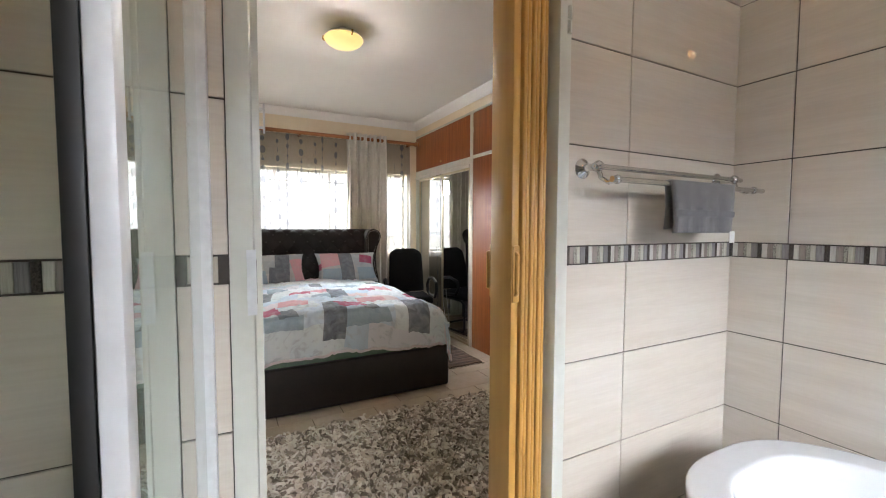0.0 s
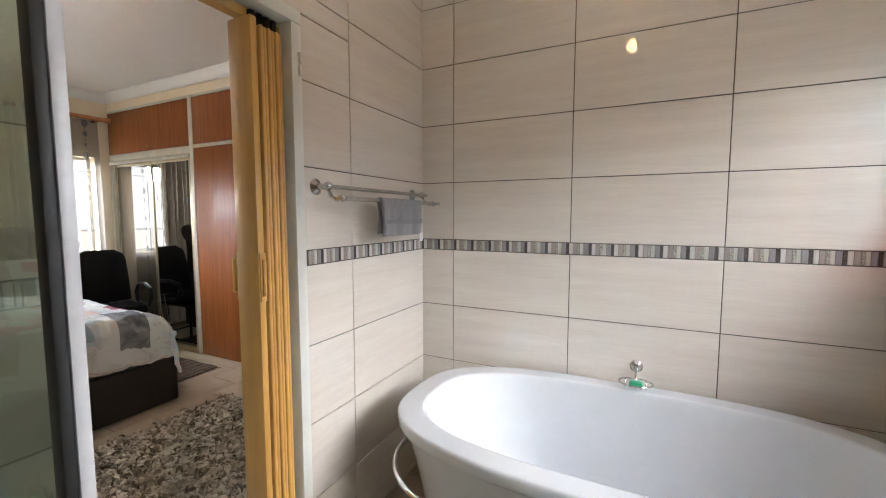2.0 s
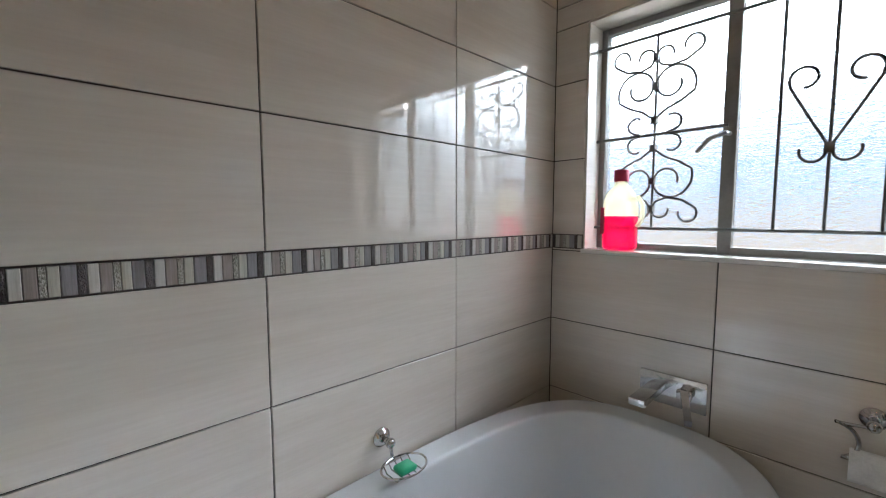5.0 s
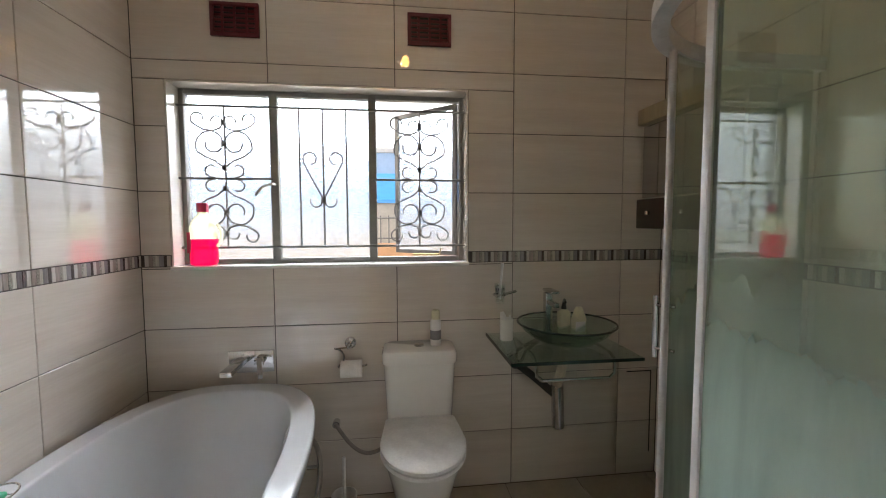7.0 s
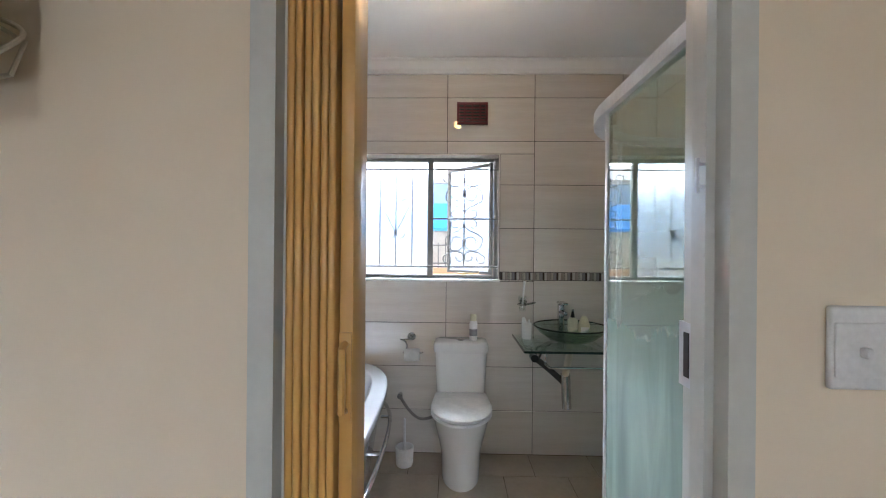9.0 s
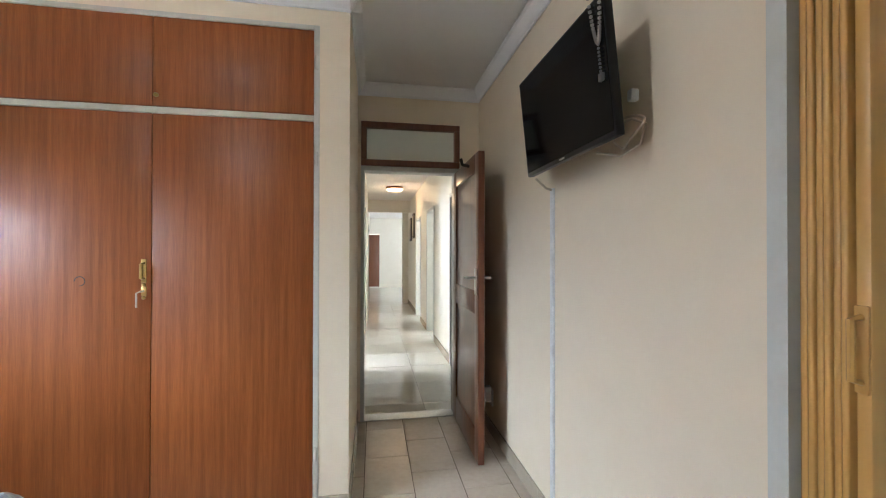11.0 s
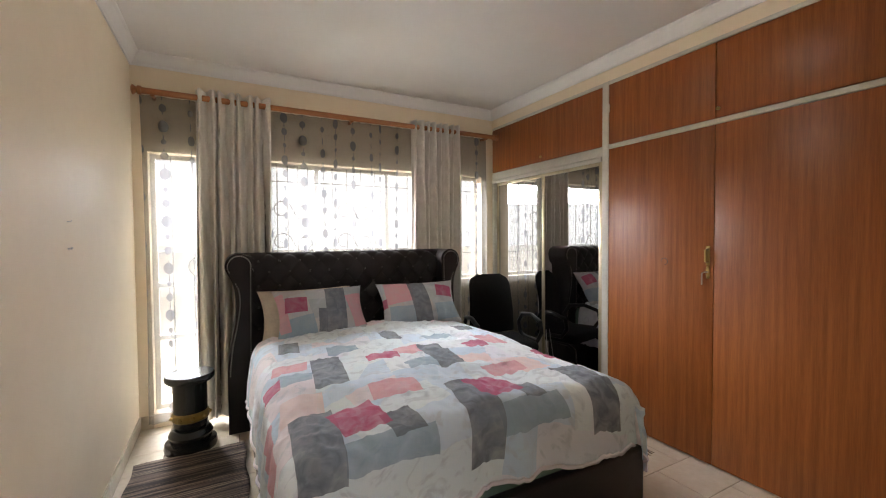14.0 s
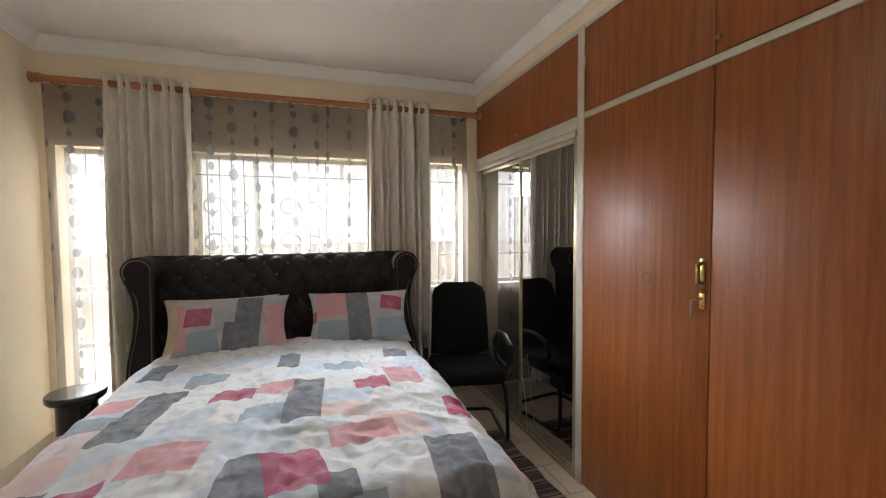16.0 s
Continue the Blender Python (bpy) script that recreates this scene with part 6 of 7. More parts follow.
def duvet(u, v):
    cxm = (BXL + BXR) / 2
    sx = (u - 0.5) * 2.3
    sy = v * 2.06
    ox, fx_ = fold(sx, 0.825, 0.40)
    oy, fy_ = fold(sy, 1.80, 0.42) if sy > 0 else (sy, 0.0)
    x, y = cxm + ox, 3.80 - oy
    crown = 0.055 * (1 - (ox / 0.9) ** 2)
    z = DTOP + crown - max(fx_, fy_) - 0.30 * min(fx_, fy_)
    n1 = noise.noise(Vector((x * 2.2, y * 2.2, 1.7))) * 0.022
    n2 = (abs(noise.noise(Vector((x * 4 + 3 + y * 2, y * 3.6, 4.0)))) - 0.2) * -0.022
    n3 = (abs(noise.noise(Vector((x * 12 + y * 6, y * 8 - x * 3, 8.0)))) - 0.2) * -0.022 + (abs(noise.noise(Vector((x * 25 - y * 9, y * 21 + x * 7, 2.0)))) - 0.2) * -0.011
    hang = min(1.0, (fx_ + fy_) * 4)
    ripple = 0.022 * math.sin(sy * 17 + 2 * math.sin(sy * 5)) * hang if fx_ > fy_ else 0.024 * math.sin(sx * 15 + 1.5 * math.sin(sx * 6)) * hang
    if fx_ > fy_:
        x += math.copysign(ripple, ox)
    else:
        y -= ripple
    return (x, y, max(z + n1 + n2 + n3 + 0.004, 0.22))


dv = grid(bmesh.new(), 190, 180, duvet, lambda u, v: ((u - 0.5) * 2.3, v * 2.06))
duvet_thing = thing("duvet", (-1.02, 2.85, 0.6), "patchwork duvet in grey, white, blue and pink, draped over the bed", "duvet")
cover = part("cover", dv, DUVET, duvet_thing)
edge = [duvet(0.0, k / 90) for k in range(91)] + [duvet(k / 110, 1.0) for k in range(1, 110)] + [duvet(1.0, 1 - k / 90) for k in range(91)]
part("hem", T([(x, y, z - 0.008) for x, y, z in edge], 0.010, 6), DUVET, duvet_thing, "stitched hem of the cover")
sol = cover.modifiers.new("thick", "SOLIDIFY")
sol.thickness, sol.offset = 0.018, -1


def pillow(cx_, cy_, cz_, w, h, t, tilt, rz, mat, label, seed):
    bm = bmesh.new()
    def side(sgn):
        def f(u, v):
            a, b = u * 2 - 1, v * 2 - 1
            edge = max(0.0, (1 - abs(a) ** 2.6) * (1 - abs(b) ** 2.6))
            pin = 1 - 0.06 * (a * a * (1 - b * b))
            x, y = a * w / 2 * (1 - 0.05 * (1 - b * b)), b * h / 2 * (1 - 0.06 * (1 - a * a))
            wr = 0.008 * noise.noise(Vector((x * 9 + seed, y * 9, sgn))) + 0.004 * noise.noise(Vector((x * 22, y * 22 + seed, sgn)))
            return (x * pin, y, sgn * (t / 2 * edge ** 0.5 + wr * (edge > 0.02)))
        return f
    grid(bm, 36, 26, side(1))
    grid(bm, 36, 26, side(-1))
    bmesh.ops.remove_doubles(bm, verts=bm.verts, dist=0.002)
    ob = part("pillow", bm, mat)
    ob.matrix_world = pose(cx_, cy_, cz_, tilt, 0, rz)
    return tagged(ob, label, "pillow", "pillows on the bed")


pillow(-1.36, 3.80, 0.83, 0.68, 0.40, 0.15, 56, 3, PILLOWCASE, "patchwork printed pillow leaning on another pillow", 1.0)
pillow(-0.56, 3.80, 0.83, 0.70, 0.40, 0.15, 56, -4, PILLOWCASE_PINK, "patchwork printed pillow leaning on the headboard", 5.0)
pillow(-1.44, 3.915, 0.80, 0.70, 0.42, 0.13, 66, 2, PILLOW_CREAM, "plain cream pillow behind a patchwork pillow", 9.0)

# curtains
ROD_Z, ROD_Y = 2.415, BY1 - 0.10
rod = thing("curtain_rod", (-1.0, ROD_Y, ROD_Z), "orange-brown wooden curtain pole with knob ends", "curtain rod")
part("pole", T([(BX0 + 0.08, ROD_Y, ROD_Z), (BX1 - 0.06, ROD_Y, ROD_Z)], 0.022, 14), CURTAIN_WOOD, rod)
for x, s in ((BX0 + 0.08, -1), (BX1 - 0.06, 1)):
    part("finial", T([(x, ROD_Y, ROD_Z), (x + s * 0.02, ROD_Y, ROD_Z), (x + s * 0.03, ROD_Y, ROD_Z), (x + s * 0.05, ROD_Y, ROD_Z), (x + s * 0.058, ROD_Y, ROD_Z)], [0.03, 0.03, 0.02, 0.036, 0.022], 16), CURTAIN_WOOD, rod)
for x in (-2.42, -1.0, 0.4):
    part("bracket", T([(x, BY1, ROD_Z - 0.02), (x, ROD_Y, ROD_Z - 0.02)], 0.014, 10), CURTAIN_WOOD, rod)


def drop(name, x0, x1, z0_, z1_, y, folds, depth, mat, label, seed, full=1.0, pull=0.0, crinkle=0.0, rows=36):
    def f(u, v):
        s = u * folds * 2 * math.pi
        wob = 1.4 * noise.noise(Vector((u * 5 + seed, v * 1.3, 0)))
        gather = 1 - 0.04 * math.sin(v * 3)
        x = x0 + (x1 - x0) * u + 0.012 * math.sin(s * 0.5 + seed + 3 * (1 - v)) + pull * (1 - v)
        amp = depth * (0.75 + 0.35 * noise.noise(Vector((u * 7, v * 2, seed))))
        rough_ = crinkle * (noise.noise(Vector((u * 34 + seed, v * 46, 3.0))) + 0.6 * noise.noise(Vector((u * 70, v * 90 + seed, 5.0)))) if crinkle else 0.0
        return (x + rough_ * 0.5, y + amp * math.sin(s + wob * (1 - v) * 1.2) * gather + rough_, z0_ + (z1_ - z0_) * v)
    ob = part("curtain", grid(bmesh.new(), int(folds * 14), rows, f, lambda u, v: (u * (x1 - x0) * full + seed, z0_ + (z1_ - z0_) * v)), mat)
    return tagged(ob, label, "curtain")


drop("curtain", -2.50, -2.02, 0.05, 2.40, BY1 - 0.055, 6, 0.014, SHEER, "grey voile curtain printed with strings of discs, hanging to the floor", 0.0, 1.5)
drop("curtain", -1.75, -0.35, 0.60, 2.40, BY1 - 0.055, 15, 0.014, SHEER, "grey voile curtain printed with strings of discs behind the bed", 0.31, 1.5)
drop("curtain", 0.0, 0.42, 0.05, 2.40, BY1 - 0.055, 6, 0.016, SHEER, "grey voile curtain printed with strings of discs beside the wardrobe", 0.12, 1.6)
for x0, x1, pl_, sd in ((-2.17, -1.665, -0.0, 2.0), (-0.455, 0.065, 0.0, 7.0)):
    c = drop("curtain", x0, x1, 0.04, 2.475, ROD_Y, 8, 0.060, CREAM_CLOTH, "cream crinkled eyelet curtain gathered on the pole", sd, 1.0, pl_, 0.007, 120)
    c.modifiers.new("thick", "SOLIDIFY").thickness = 0.004

# pedestal beside the bed
ped = thing("pedestal_stand", (-2.215, 3.85, 0), "black lacquered pedestal stand with a gilt band", "side stand")
px, py = -2.215, 3.86
part("base", L([(0.15, 0), (0.155, 0.02), (0.15, 0.05), (0.12, 0.06), (0.125, 0.085), (0.13, 0.1), (0.115, 0.13), (0.095, 0.14)], px, py, 36), PEDESTAL, ped)
part("column", L([(0.092, 0.14), (0.1, 0.17), (0.1, 0.24), (0.1, 0.42), (0.105, 0.44)], px, py, 36), PEDESTAL, ped)
gb = bmesh.new()
lathe(gb, [(0.1, 0.19), (0.108, 0.20), (0.108, 0.24), (0.1, 0.25)], px, py, 36)
for i in range(9):
    a = 2 * math.pi * i / 9
    bmesh.ops.create_icosphere(gb, subdivisions=1, radius=0.017, matrix=Matrix.Translation((px + 0.108 * math.cos(a), py + 0.108 * math.sin(a), 0.22)))
part("gilt_band", gb, GOLD, ped, "antique gold embossed band")
part("top", L([(0.10, 0.44), (0.135, 0.45), (0.145, 0.465), (0.145, 0.49), (0.14, 0.497), (0.0 + 0.004, 0.499)], px, py, 44), PEDESTAL, ped)

# rag mats
def rag_mat(x0, y0, x1, y1, label):
    t = thing("rag_mat", ((x0 + x1) / 2, (y0 + y1) / 2, 0), label, "mat", "rag mats beside the bed")
    part("weave", grid(bmesh.new(), 30, 60, lambda u, v: (x0 + (x1 - x0) * u + 0.006 * math.sin(v * 23), y0 + (y1 - y0) * v + 0.008 * math.sin(u * 9), 0.010 + 0.003 * noise.noise(Vector((u * 9, v * 40, 0))))), RAG, t).modifiers.new("thick", "SOLIDIFY").thickness = 0.008
    fr = bmesh.new()
    for i in range(60):
        for y, s in ((y0, -1), (y1, 1)):
            x = x0 + (x1 - x0) * (i + random.random() * 0.6) / 60
            tube(fr, [(x, y, 0.006), (x + random.uniform(-0.01, 0.01), y + s * random.uniform(0.02, 0.045), 0.004)], 0.002, 4)
    tagged(part("fringe", fr, RAG, t, "frayed fringe"), kind="stuff")


rag_mat(-2.50, 2.4, -1.90, 3.72, "dark brown woven rag mat on the tiles beside the pedestal")
rag_mat(-0.12, 2.35, 0.38, 3.5, "brown woven rag mat on the tiles beside the wardrobe")

# office chair between bed and wardrobe
ch = thing("office_chair", (0.15, 3.55, 0), "black upholstered cantilever visitor chair", "chair")
M = Matrix.Translation((0.155, 3.62, 0)) @ pose(0, 0, 0, 0, 0, -12)
def cpart(name, bm, mat, label=""):
    bmesh.ops.transform(bm, matrix=M, verts=bm.verts)
    return part(name, bm, mat, ch, label)
cpart("seat", box(bmesh.new(), -0.245, -0.25, 0.40, 0.245, 0.24, 0.49, r=0.04, seg=4), BLACK_FABRIC)
bkp = bmesh.new()
rings = []
for i in range(13):
    f = i / 12
    z = 0.50 + 0.53 * f
    w = 0.225 * (1 - 0.10 * f) * (1 if f < 0.85 else math.sqrt(max(0.05, 1 - ((f - 0.85) / 0.16) ** 2 * 0.75)))
    y = 0.215 + 0.085 * f - 0.03 * math.sin(f * math.pi)
    rings.append([(x * w, y + yy * (0.035 if f < 0.97 else 0.02) - 0.02 * (1 - x * x), z) for x, yy in [(math.cos(a), math.sin(a)) for a in [2 * math.pi * j / 20 for j in range(20)]]])
cpart("backrest", loft(bkp, rings), BLACK_FABRIC)
for s in (-1, 1):
    cpart("arm_loop", tube(bmesh.new(), [(s * 0.275, 0.10, 0.46), (s * 0.285, -0.13, 0.47), (s * 0.29, -0.19, 0.55), (s * 0.29, -0.17, 0.64), (s * 0.288, -0.02, 0.68), (s * 0.28, 0.14, 0.66), (s * 0.27, 0.20, 0.58), (s * 0.27, 0.17, 0.49)], 0.019, 10, True), BLACK_PLASTIC, "black plastic arm loop")
    cpart("frame_side", tube(bmesh.new(), [(s * 0.20, 0.2, 0.40), (s * 0.235, -0.17, 0.395), (s * 0.24, -0.235, 0.36), (s * 0.245, -0.25, 0.28), (s * 0.25, -0.255, 0.06), (s * 0.25, -0.235, 0.022), (s * 0.25, -0.18, 0.014), (s * 0.25, 0.25, 0.014), (s * 0.21, 0.285, 0.014), (0, 0.29, 0.014)], 0.0135, 10), BLACK_PLASTIC, "black steel tube")
cpart("back_bar", box(bmesh.new(), -0.04, 0.22, 0.40, 0.04, 0.235, 0.72), BLACK_PLASTIC)

# shaggy rug
rug = thing("shaggy_rug", (-1.1, 0.95, 0), "grey-beige shaggy rug of cut felt strips on the tiles", "rug")
RX0, RX1, RY0, RY1 = -2.1, -0.02, 0.42, 1.70
part("backing", B(RX0, RY0, 0.001, RX1, RY1, 0.012), SHAG, rug)
rnd = random.Random(5)
verts, faces = [], []
for i in range(12000):
    x, y = rnd.uniform(RX0, RX1), rnd.uniform(RY0, RY1)
    a, ln, w = rnd.uniform(0, 2 * math.pi), rnd.uniform(0.04, 0.075), rnd.uniform(0.005, 0.009)
    c, s = math.cos(a), math.sin(a)
    h, curl, tw_ = rnd.uniform(0.018, 0.045), rnd.uniform(-0.6, 0.6), rnd.uniform(-0.006, 0.006)
    k = len(verts)
    for q, (f, z) in enumerate(((0, 0.008), (0.35, h), (0.75, h * 0.95), (1.0, h * 0.55))):
        dx, dy = c * ln * f - s * curl * ln * f * f, s * ln * f + c * curl * ln * f * f
        wn_ = w * (1 - 0.5 * (q == 3))
        verts += [(x + dx - s * wn_, y + dy + c * wn_, z - tw_), (x + dx + s * wn_, y + dy - c * wn_, z + tw_)]
    faces += [(k + 2 * q, k + 2 * q + 1, k + 2 * q + 3, k + 2 * q + 2) for q in range(3)]
me = bpy.data.meshes.new("pile")
me.from_pydata(verts, [], faces)
me.materials.append(SHAG)
pile = new("pile", me)
pile.parent = rug
pile.matrix_parent_inverse = Matrix.Translation(-rug.location)
tagged(pile, "cut felt strips", kind="stuff")

# bedroom ceiling lamp
cl = thing("ceiling_lamp", (-1.0, 2.08, HC), "round lit ceiling lamp with a shallow yellow glass dish", "ceiling lamp")
# added opaque disc over the bulb: keeps its light off the ceiling
part("light_blocker", L([(0.05, 0), (0.055, -0.02), (0.118, -0.04), (0.128, -0.05), (0.124, -0.054), (0.05, -0.046), (0.004, -0.046)], -1.0, 2.08, 40, HC), WHITE_PLASTIC, cl, "added white disc that blocks the bulb's upward light")
for k in range(3):
    a = radians(40 + 120 * k)
    part("clip", T([(-1.0 + r_ * math.cos(a), 2.08 + r_ * math.sin(a), HC + z_) for r_, z_ in ((0.128, -0.045), (0.146, -0.05), (0.146, -0.066), (0.134, -0.078))], 0.006, 6), BRASS, cl, "brass clip")
glass = part("bowl", L([(0.135, -0.06), (0.138, -0.066), (0.126, -0.084), (0.10, -0.102), (0.062, -0.115), (0.028, -0.12), (0.008, -0.121)], -1.0, 2.08, 44, HC), BOWL_GLOW, cl, "glowing yellow glass bowl")
glass.visible_shadow = False

# television on its wall bracket
tv = thing("television", (-0.16, 0.2, 1.94), "black flat-screen television tilted down on a wall bracket", "television")
TM = Matrix.Translation((-0.158, 0.268, 1.712)) @ pose(0, 0, 0, -6.0, 0, 0)
def tpart(name, bm, mat, label=""):
    bmesh.ops.transform(bm, matrix=TM, verts=bm.verts)
    return part(name, bm, mat, tv, label)
tpart("bezel", box(bmesh.new(), -0.36, -0.03, 0.0, 0.36, 0.0, 0.445, r=0.006), BLACK_PLASTIC)
tpart("screen", box(bmesh.new(), -0.35, 0.0, 0.018, 0.35, 0.0015, 0.437), SCREEN, "dark glossy screen")
tpart("rear_housing", box(bmesh.new(), -0.30, -0.065, 0.03, 0.30, -0.03, 0.36, r=0.015), BLACK_PLASTIC)
tpart("badge", box(bmesh.new(), -0.02, 0.001, 0.006, 0.02, 0.0025, 0.012), STEEL)
part("bracket_plate", B(-0.28, YB, 1.83, -0.04, YB + 0.02, 2.03), BLACK_PLASTIC, tv)
for x in (-0.26, -0.06):
    part("bracket_arm", B(x - 0.015, YB + 0.02, 1.80, x + 0.015, 0.25, 2.02), BLACK_PLASTIC, tv)
part("cable", T([(-0.40 + 0.085 * math.cos(a), 0.16 + 0.02 * math.sin(a * 2), 1.76 + 0.05 * math.sin(a)) for a in [radians(20 + 15 * k) for k in range(23)]], 0.0045), PILLOW_CREAM, tv, "cream cable loop")
part("cable", T([(-0.33, 0.20, 1.78), (-0.42, 0.15, 1.80), (-0.47, 0.135, 1.77), (-0.45, 0.14, 1.71), (-0.36, 0.15, 1.69), (-0.27, 0.19, 1.72)], 0.0045), PILLOW_CREAM, tv, "cream cable loop")
part("plug", B(-0.418, YB, 1.865, -0.392, YB + 0.03, 1.905, r=0.005), WHITE_PLASTIC, tv, "white plug in the wall")
part("cable", T([(0.22, 0.22, 1.71), (0.24, 0.16, 1.67), (0.23, YB + 0.012, 1.66)], 0.006), PILLOW_CREAM, tv, "cream cable")
bd = bmesh.new()
def on_tv(x, z, y=0.008):
    return TM @ Vector((x, y, z))
loop = [(-0.29 - 0.062 * f, 0.455 - 0.155 * math.sin(f * math.pi) ** 0.8) for f in [i / 30 for i in range(31)]]
for x, z in loop:
    bmesh.ops.create_icosphere(bd, subdivisions=1, radius=0.0065, matrix=Matrix.Translation(on_tv(x, z)))
for i in range(8):
    bmesh.ops.create_icosphere(bd, subdivisions=1, radius=0.005, matrix=Matrix.Translation(on_tv(-0.321, 0.295 - i * 0.012)))
box(bd, *on_tv(-0.331, 0.18, 0.004), *on_tv(-0.312, 0.205, 0.012))
tagged(part("bead_string", bd, STUD), "string of grey beads hanging over the television corner", "beads")
strip = bmesh.new()
box(strip, 0.222, YB, 0.09, 0.25, YB + 0.016, 1.67, r=0.004)
tagged(part("cable_trunking", strip, WHITE_PLASTIC), "white cable trunking down the wall", "trunking")
sock = thing("wall_socket", (1.30, YB, 0.28), "white wall socket with a plugged-in adapter", "socket")
part("plate", B(1.25, YB, 0.22, 1.37, YB + 0.012, 0.34, r=0.004), WHITE_PLASTIC, sock)
part("adapter", B(1.265, YB + 0.012, 0.25, 1.315, YB + 0.06, 0.36, r=0.006), WHITE_PLASTIC, sock)
part("cord", T([(1.29, YB + 0.05, 0.25), (1.27, YB + 0.08, 0.16), (1.22, YB + 0.09, 0.06), (1.25, YB + 0.12, 0.012), (1.34, YB + 0.13, 0.008)], 0.005), WHITE_PLASTIC, sock)
sw = thing("light_switch", (-1.91, YB, 1.24), "white wall light switch beside the bathroom door", "light switch")
part("plate", B(-1.975, YB, 1.175, -1.875, YB + 0.014, 1.318, r=0.006, seg=3), WHITE_PLASTIC, sw)
part("cover", B(-1.970, YB + 0.013, 1.197, -1.88, YB + 0.018, 1.29, r=0.003), WHITE_PLASTIC, sw)
part("toggle", B(-1.931, YB + 0.017, 1.232, -1.918, YB + 0.032, 1.25, r=0.004), WHITE_PLASTIC, sw)
for z, r_ in ((1.346, 0.0035), (1.458, 0.0015)):
    bmt = bmesh.new()
    tube(bmt, [(BX0, 2.90, z), (BX0 + 0.012, 2.90, z), (BX0 + 0.014, 2.90, z + 0.006)], r_, 6)
    tagged(part("wall_nail", bmt, STEEL), "small steel nail in the painted wall", "nail")

# ================= hall =================
for y, ends in ((HR - 0.06, doors_r), (HL + 0.06, doors_l)):
    for a, b in ends:
        fr = thing("door_frame_side_room", ((a + b) / 2, y, 0), "grey steel door frame along the hall", "door frame", "hall door frames", "structure")
        for x0_, x1_ in ((a, a + 0.045), (b - 0.045, b)):
            part("jamb", B(x0_, y - 0.072, 0, x1_, y + 0.072, 2.06), FRAME_PAINT, fr)
        part("head", B(a + 0.045, y - 0.072, 2.015, b - 0.045, y + 0.072, 2.06), FRAME_PAINT, fr)
fd = thing("door_far", (14.2, 1.1, 0), "red-brown front door at the far end of the hall", "door", "", "structure")
part("leaf", B(14.22, 0.76, 0.02, 14.26, 1.46, 2.01, r=0.004), DOOR_WOOD, fd)
for y0_, y1_ in ((0.72, 0.76), (1.46, 1.5)):
    part("jamb", B(14.18, y0_, 0, 14.36, y1_, 2.05), HALL_PAINT, fd)
for x, z in ((7.6, 1.95), (8.3, 1.9)):
    pf = thing("picture_frame", (x, HR, z), "small dark framed picture on the hall wall", "picture", "hall pictures")
    part("frame", B(x - 0.16, HR, z - 0.28, x + 0.16, HR + 0.035, z + 0.28, r=0.006), BOOKISH, pf)
    part("print", B(x - 0.12, HR + 0.034, z - 0.23, x + 0.12, HR + 0.037, z + 0.23), PILLOW_CREAM, pf)
hl = thing("hall_lamp", (6.5, 0.58, HC - 0.06), "round lit wooden-rimmed lamp on the hall ceiling", "ceiling lamp")
part("rim", L([(0.17, 0), (0.175, -0.03), (0.165, -0.045)], 6.5, 0.58, 32, HC - 0.06), CURTAIN_WOOD, hl)
glass = part("diffuser", L([(0.16, -0.04), (0.14, -0.07), (0.05, -0.085), (0.01, -0.086)], 6.5, 0.58, 32, HC - 0.06), HALL_GLOW, hl, "glowing warm diffuser")
glass.visible_shadow = False

# ================= tiles, laid last =================
MESHES = {}
def slab(w, h, t, mat, r=0.0012):
    """A thin tile lying in its own x-z plane, with chamfered face edges, face towards -y."""
    key = (round(w, 4), round(h, 4), t, mat.name)
    if key not in MESHES:
        bm = bmesh.new()
        rings = []
        for d, y in ((0, 0.0), (0, -t + r), (r, -t)):
            rings.append([bm.verts.new(p) for p in ((d, y, d), (w - d, y, d), (w - d, y, h - d), (d, y, h - d))])
        for a, b in zip(rings, rings[1:]):
            for j in range(4):
                bm.faces.new((a[j], a[(j + 1) % 4], b[(j + 1) % 4], b[j]))
        bm.faces.new(rings[-1])
        MESHES[key] = mesh_of(bm, "tile", mat, False)
    return MESHES[key]


def lay(name, me, m, parent):
    ob = new(name, me)
    ob.parent = parent
    ob.matrix_basis = m
    return ob


def minus(r, h):
    """What is left of a rectangle (a0, b0, a1, b1) outside another."""
    a0, b0, a1, b1 = r
    c0, d0, c1, d1 = h
    if c0 >= a1 or c1 <= a0 or d0 >= b1 or d1 <= b0:
        return [r]
    out = []
    if d1 < b1:
        out.append((a0, d1, a1, b1))
    if d0 > b0:
        out.append((a0, b0, a1, d0))
    lo, hi = max(b0, d0), min(b1, d1)
    if c0 > a0:
        out.append((a0, lo, c0, hi))
    if c1 < a1:
        out.append((c1, lo, a1, hi))
    return [q for q in out if q[2] - q[0] > 0.008 and q[3] - q[1] > 0.008]


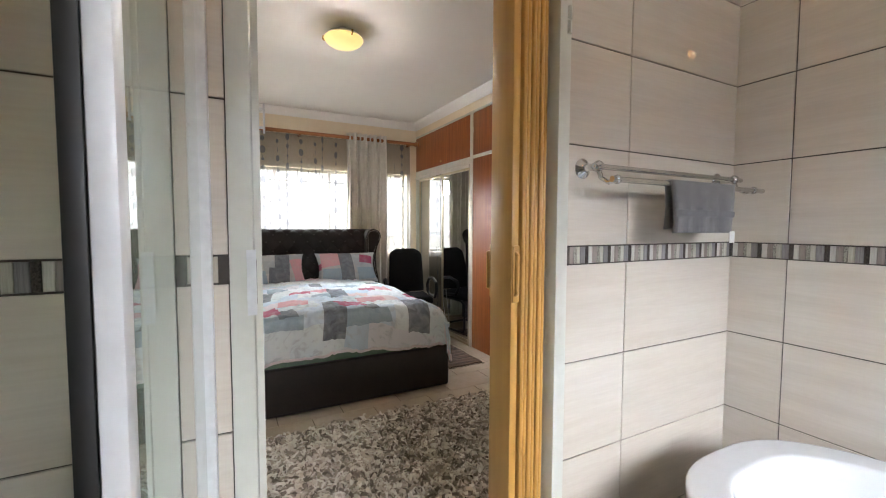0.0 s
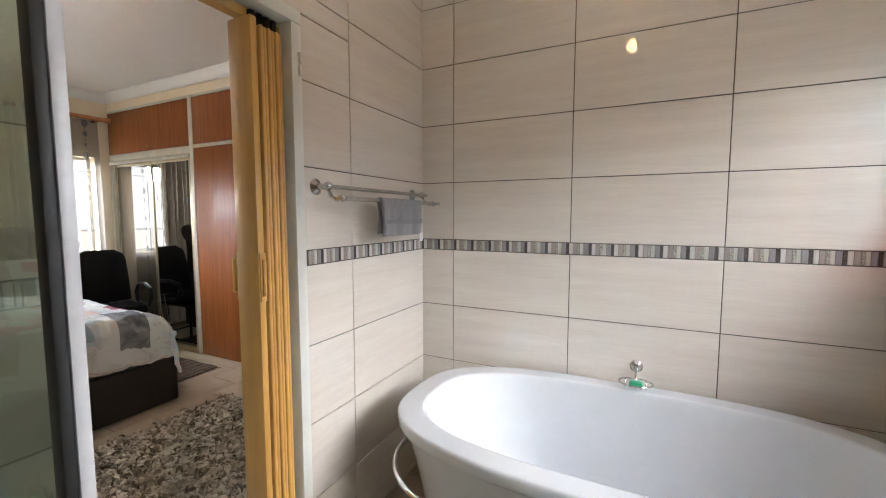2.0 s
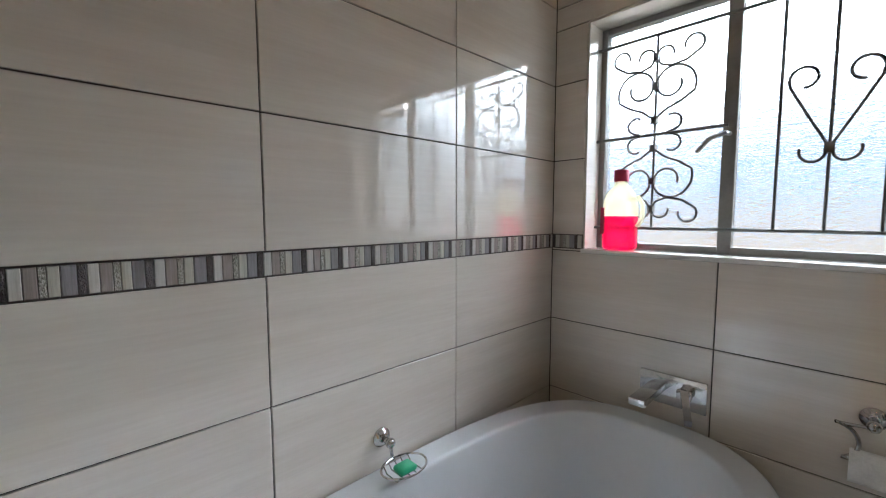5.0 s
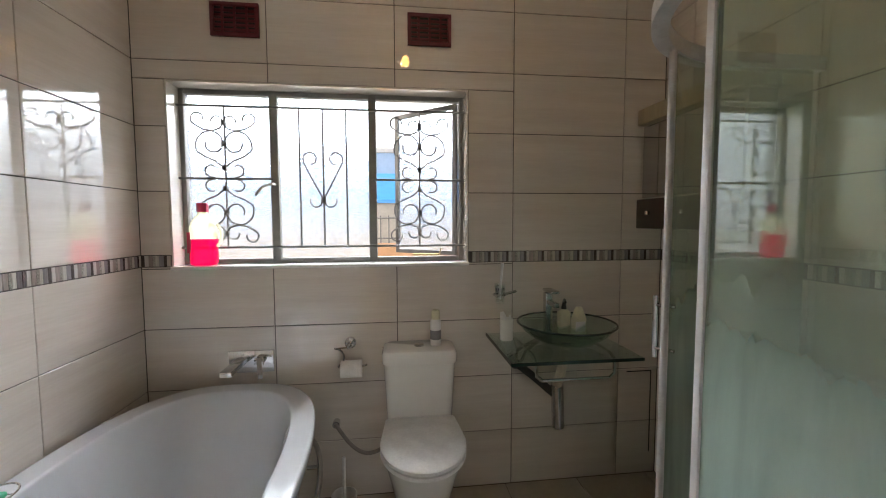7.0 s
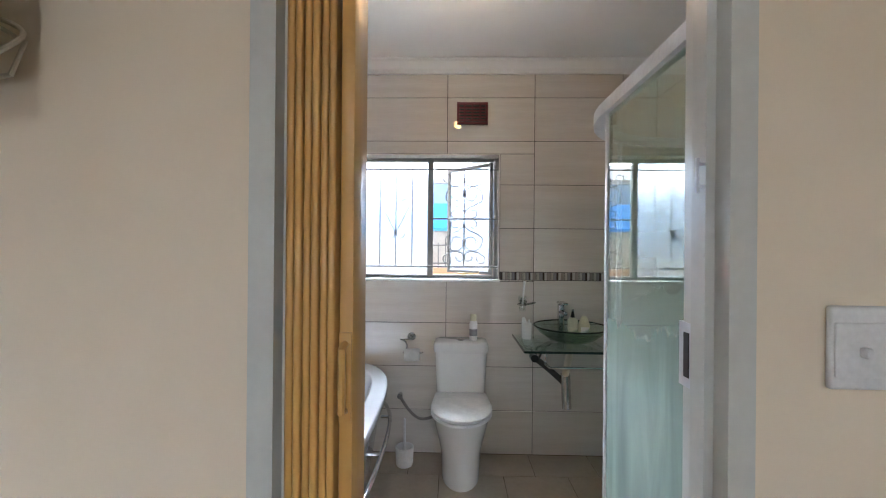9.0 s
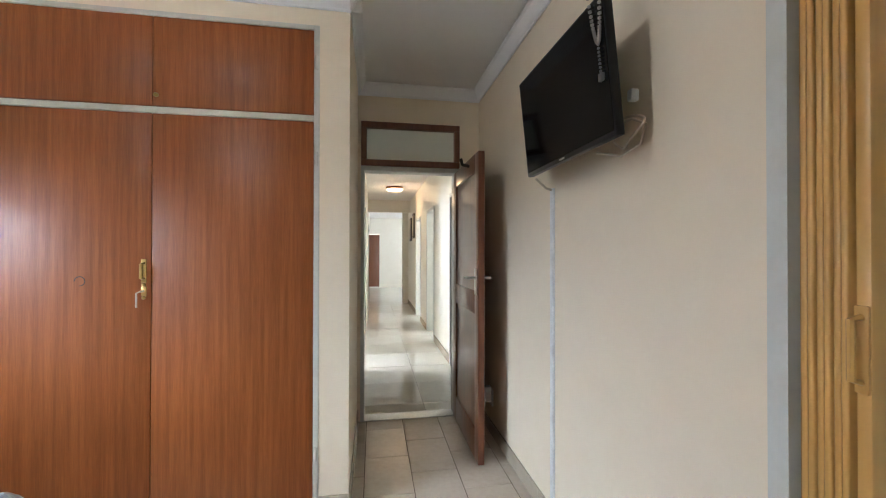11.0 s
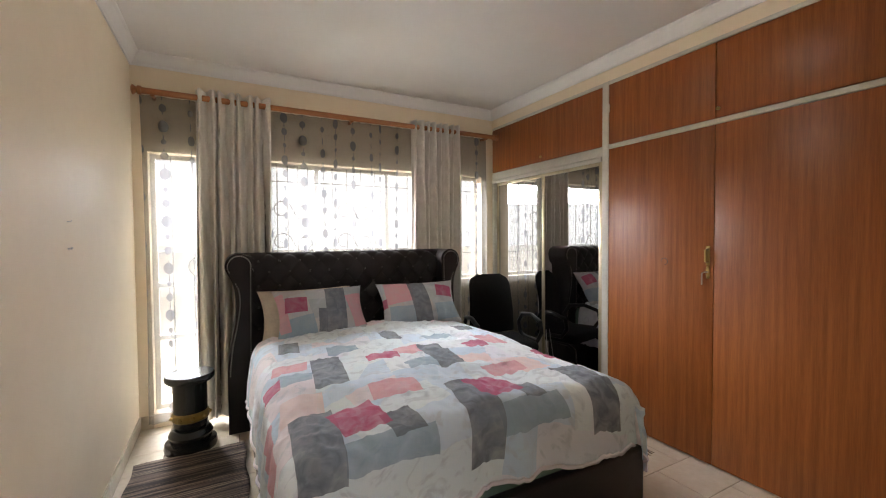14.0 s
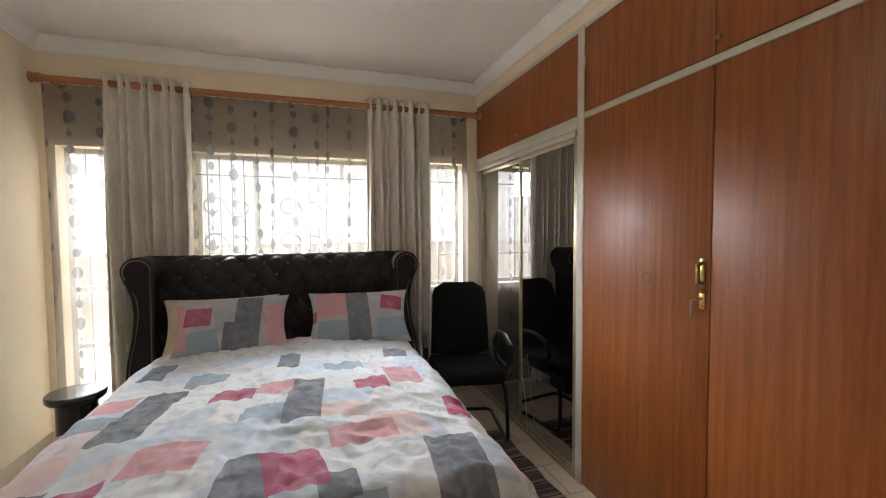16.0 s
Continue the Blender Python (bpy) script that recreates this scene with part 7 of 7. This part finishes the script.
ROWS_Z = [0.0, 0.3, 0.6, 0.9, 1.2, 1.255, 1.555, 1.855, 2.155, 2.455, HC]
def tile_wall(wall, m, length, joints, holes=(), seed=0):
    """Tiles and one mosaic course on a wall; m carries (along, out, up) to the world."""
    g = 0.0019
    rnd_ = random.Random(seed)
    cuts_ = [0.0] + [j for j in joints if 0.02 < j < length - 0.02] + [length]
    for z0_, z1_ in zip(ROWS_Z, ROWS_Z[1:]):
        if abs(z0_ - 1.2) < 1e-6:
            s, count = 0.0, 0
            while s < length - 0.004:
                w, kind_ = MOSAIC_KINDS[count % 6]
                w = min(w * rnd_.uniform(0.92, 1.08), length - s)
                if all(not (s + w > h[0] and s < h[2] and h[1] < 1.22 and h[3] > 1.23) for h in holes):
                    lay("mosaic", slab(0.020, 0.051, 0.0066, kind_), m @ Matrix.Translation((s + 0.0006, 0, 1.202)) @ Matrix.Diagonal(((w - 0.0012) / 0.020, 1, 1, 1)), wall)
                s, count = s + w, count + 1
            continue
        for a, b in zip(cuts_, cuts_[1:]):
            rects = [(a, z0_, b, z1_)]
            for h in holes:
                rects = [q for r in rects for q in minus(r, h)]
            for r in rects:
                lay("tile", slab(r[2] - r[0] - 2 * g, r[3] - r[1] - 2 * g, TT, TILE), m @ Matrix.Translation((r[0] + g, 0, r[1] + g)), wall)


# face towards -x at x = 0: along runs from the door wall to the window wall
tile_wall(wall_bath_side, Matrix.Translation((TT, 0, 0)) @ pose(0, 0, 0, 0, 0, -90), 1.97, [0.19, 0.79, 1.39], seed=1)
tile_wall(wall_bath_window, Matrix.Translation((0, YW - TT, 0)) @ pose(0, 0, 0, 0, 0, 180), 2.62, [0.593, 1.19, 1.79, 2.39], [(-WX1, WZ0, -WX0, WZ1)], seed=2)
tile_wall(wall_bath_west, Matrix.Translation((XW - TT, YW, 0)) @ pose(0, 0, 0, 0, 0, 90), 1.97, [0.2, 0.8, 1.4], seed=3)
tile_wall(wall_bath_door, Matrix.Translation((XW, 0.0, 0)), 2.62, [0.22, 0.82, 1.42, 2.013], [(DX0 - XW, -1, DX1 - XW, DH)], seed=4)


def floor_tiles(floor, x0, y0, x1, y1, w, h, mat, ox, oy, stagger, skip=()):
    """Tiles w by h in rows along x, cut at the edges."""
    g = 0.0022
    j0 = math.floor((y0 - oy) / h)
    j = j0
    while oy + j * h < y1:
        b0, b1 = max(y0, oy + j * h), min(y1, oy + (j + 1) * h)
        off = ox + (w * 0.5 if stagger and j % 2 else 0)
        i = math.floor((x0 - off) / w)
        while off + i * w < x1:
            a0, a1 = max(x0, off + i * w), min(x1, off + (i + 1) * w)
            rects = [(a0, b0, a1, b1)] if a1 - a0 > 0.01 and b1 - b0 > 0.01 else []
            for s in skip:
                rects = [q for r in rects for q in minus(r, s)]
            for r in rects:
                lay("floor_tile", slab(r[2] - r[0] - 2 * g, r[3] - r[1] - 2 * g, 0.004, mat), Matrix.Translation((r[0] + g, r[1] + g, -0.004)) @ pose(0, 0, 0, -90, 0, 0), floor)
            i += 1
        j += 1


floor_tiles(floor_bath, XW, YW, 0, YB * 0.5, 0.4, 0.3, BATH_FLOOR, -1.56, -1.70, True)
floor_tiles(floor_bed, BX0, YB * 0.5, AX, BY1, 0.43, 0.285, FLOOR_TILE, 0.22, 1.33, True, [(BX1 + 0.08, AY, AX + 1, BY1 + 1), (DX1, 0, AX + 1, YB), (BX0 - 1, 0, DX0, YB)])
floor_tiles(floor_hall, AX + 0.12, HR, 9.2, HL, 0.6, 0.6, HALL_TILE, 2.0, -0.05, False)
structure("floor_far_room", B(9.2, -3.05, -0.003, 14.2, 2.9, 0.0), HALL_TILE, "polished pale floor of the far room", "floor")
structure("floor_left_rooms", B(AX + 0.12, HL, -0.003, 9.2, 2.9, 0.0), HALL_TILE, "polished pale floor of the rooms across the hall", "floor")
structure("floor_side_room", B(AX + 0.12, -3.05, -0.003, 9.2, HR, 0.0), HALL_TILE, "polished pale floor of the side rooms", "floor")

# tile skirting in the bedroom
def skirting(runs):
    t = thing("baseboard", (0, 0, 0), "beige tile skirting along the bedroom walls", "skirting", "", "structure")
    for x0_, y0_, x1_, y1_, rz in runs:
        ln = math.hypot(x1_ - x0_, y1_ - y0_)
        k = max(1, round(ln / 0.3))
        for i in range(k):
            ob = new("skirting_tile", slab(ln / k - 0.003, 0.095, 0.01, SKIRT_TILE))
            ob.parent = t
            ob.matrix_basis = Matrix.Translation((x0_ + (x1_ - x0_) * i / k, y0_ + (y1_ - y0_) * i / k, 0.001)) @ pose(0, 0, 0, 0, 0, rz)


skirting([(BX0, BY1, VX0 - 0.0, BY1, 0), (BX0, YB, BX0, BY1, 90), (AX, YB, DX1 + 0.02, YB, 180), (DX0 - 0.02, YB, BX0, YB, 180), (BX1, 1.272, BX1, AY, -90), (BX1, AY, AX, AY, 0)])
t = thing("baseboard_hall", (0, 0, 0), "grey-beige skirting along the hall", "skirting", "", "structure")
for i in range(0, len(cuts), 2):
    part("skirting_board", B(cuts[i], HR, 0, cuts[i + 1], HR + 0.012, 0.1), SKIRT_TILE, t)
for i in range(0, len(cuts_l), 2):
    part("skirting_board", B(cuts_l[i], HL - 0.012, 0, cuts_l[i + 1], HL, 0.1), SKIRT_TILE, t)
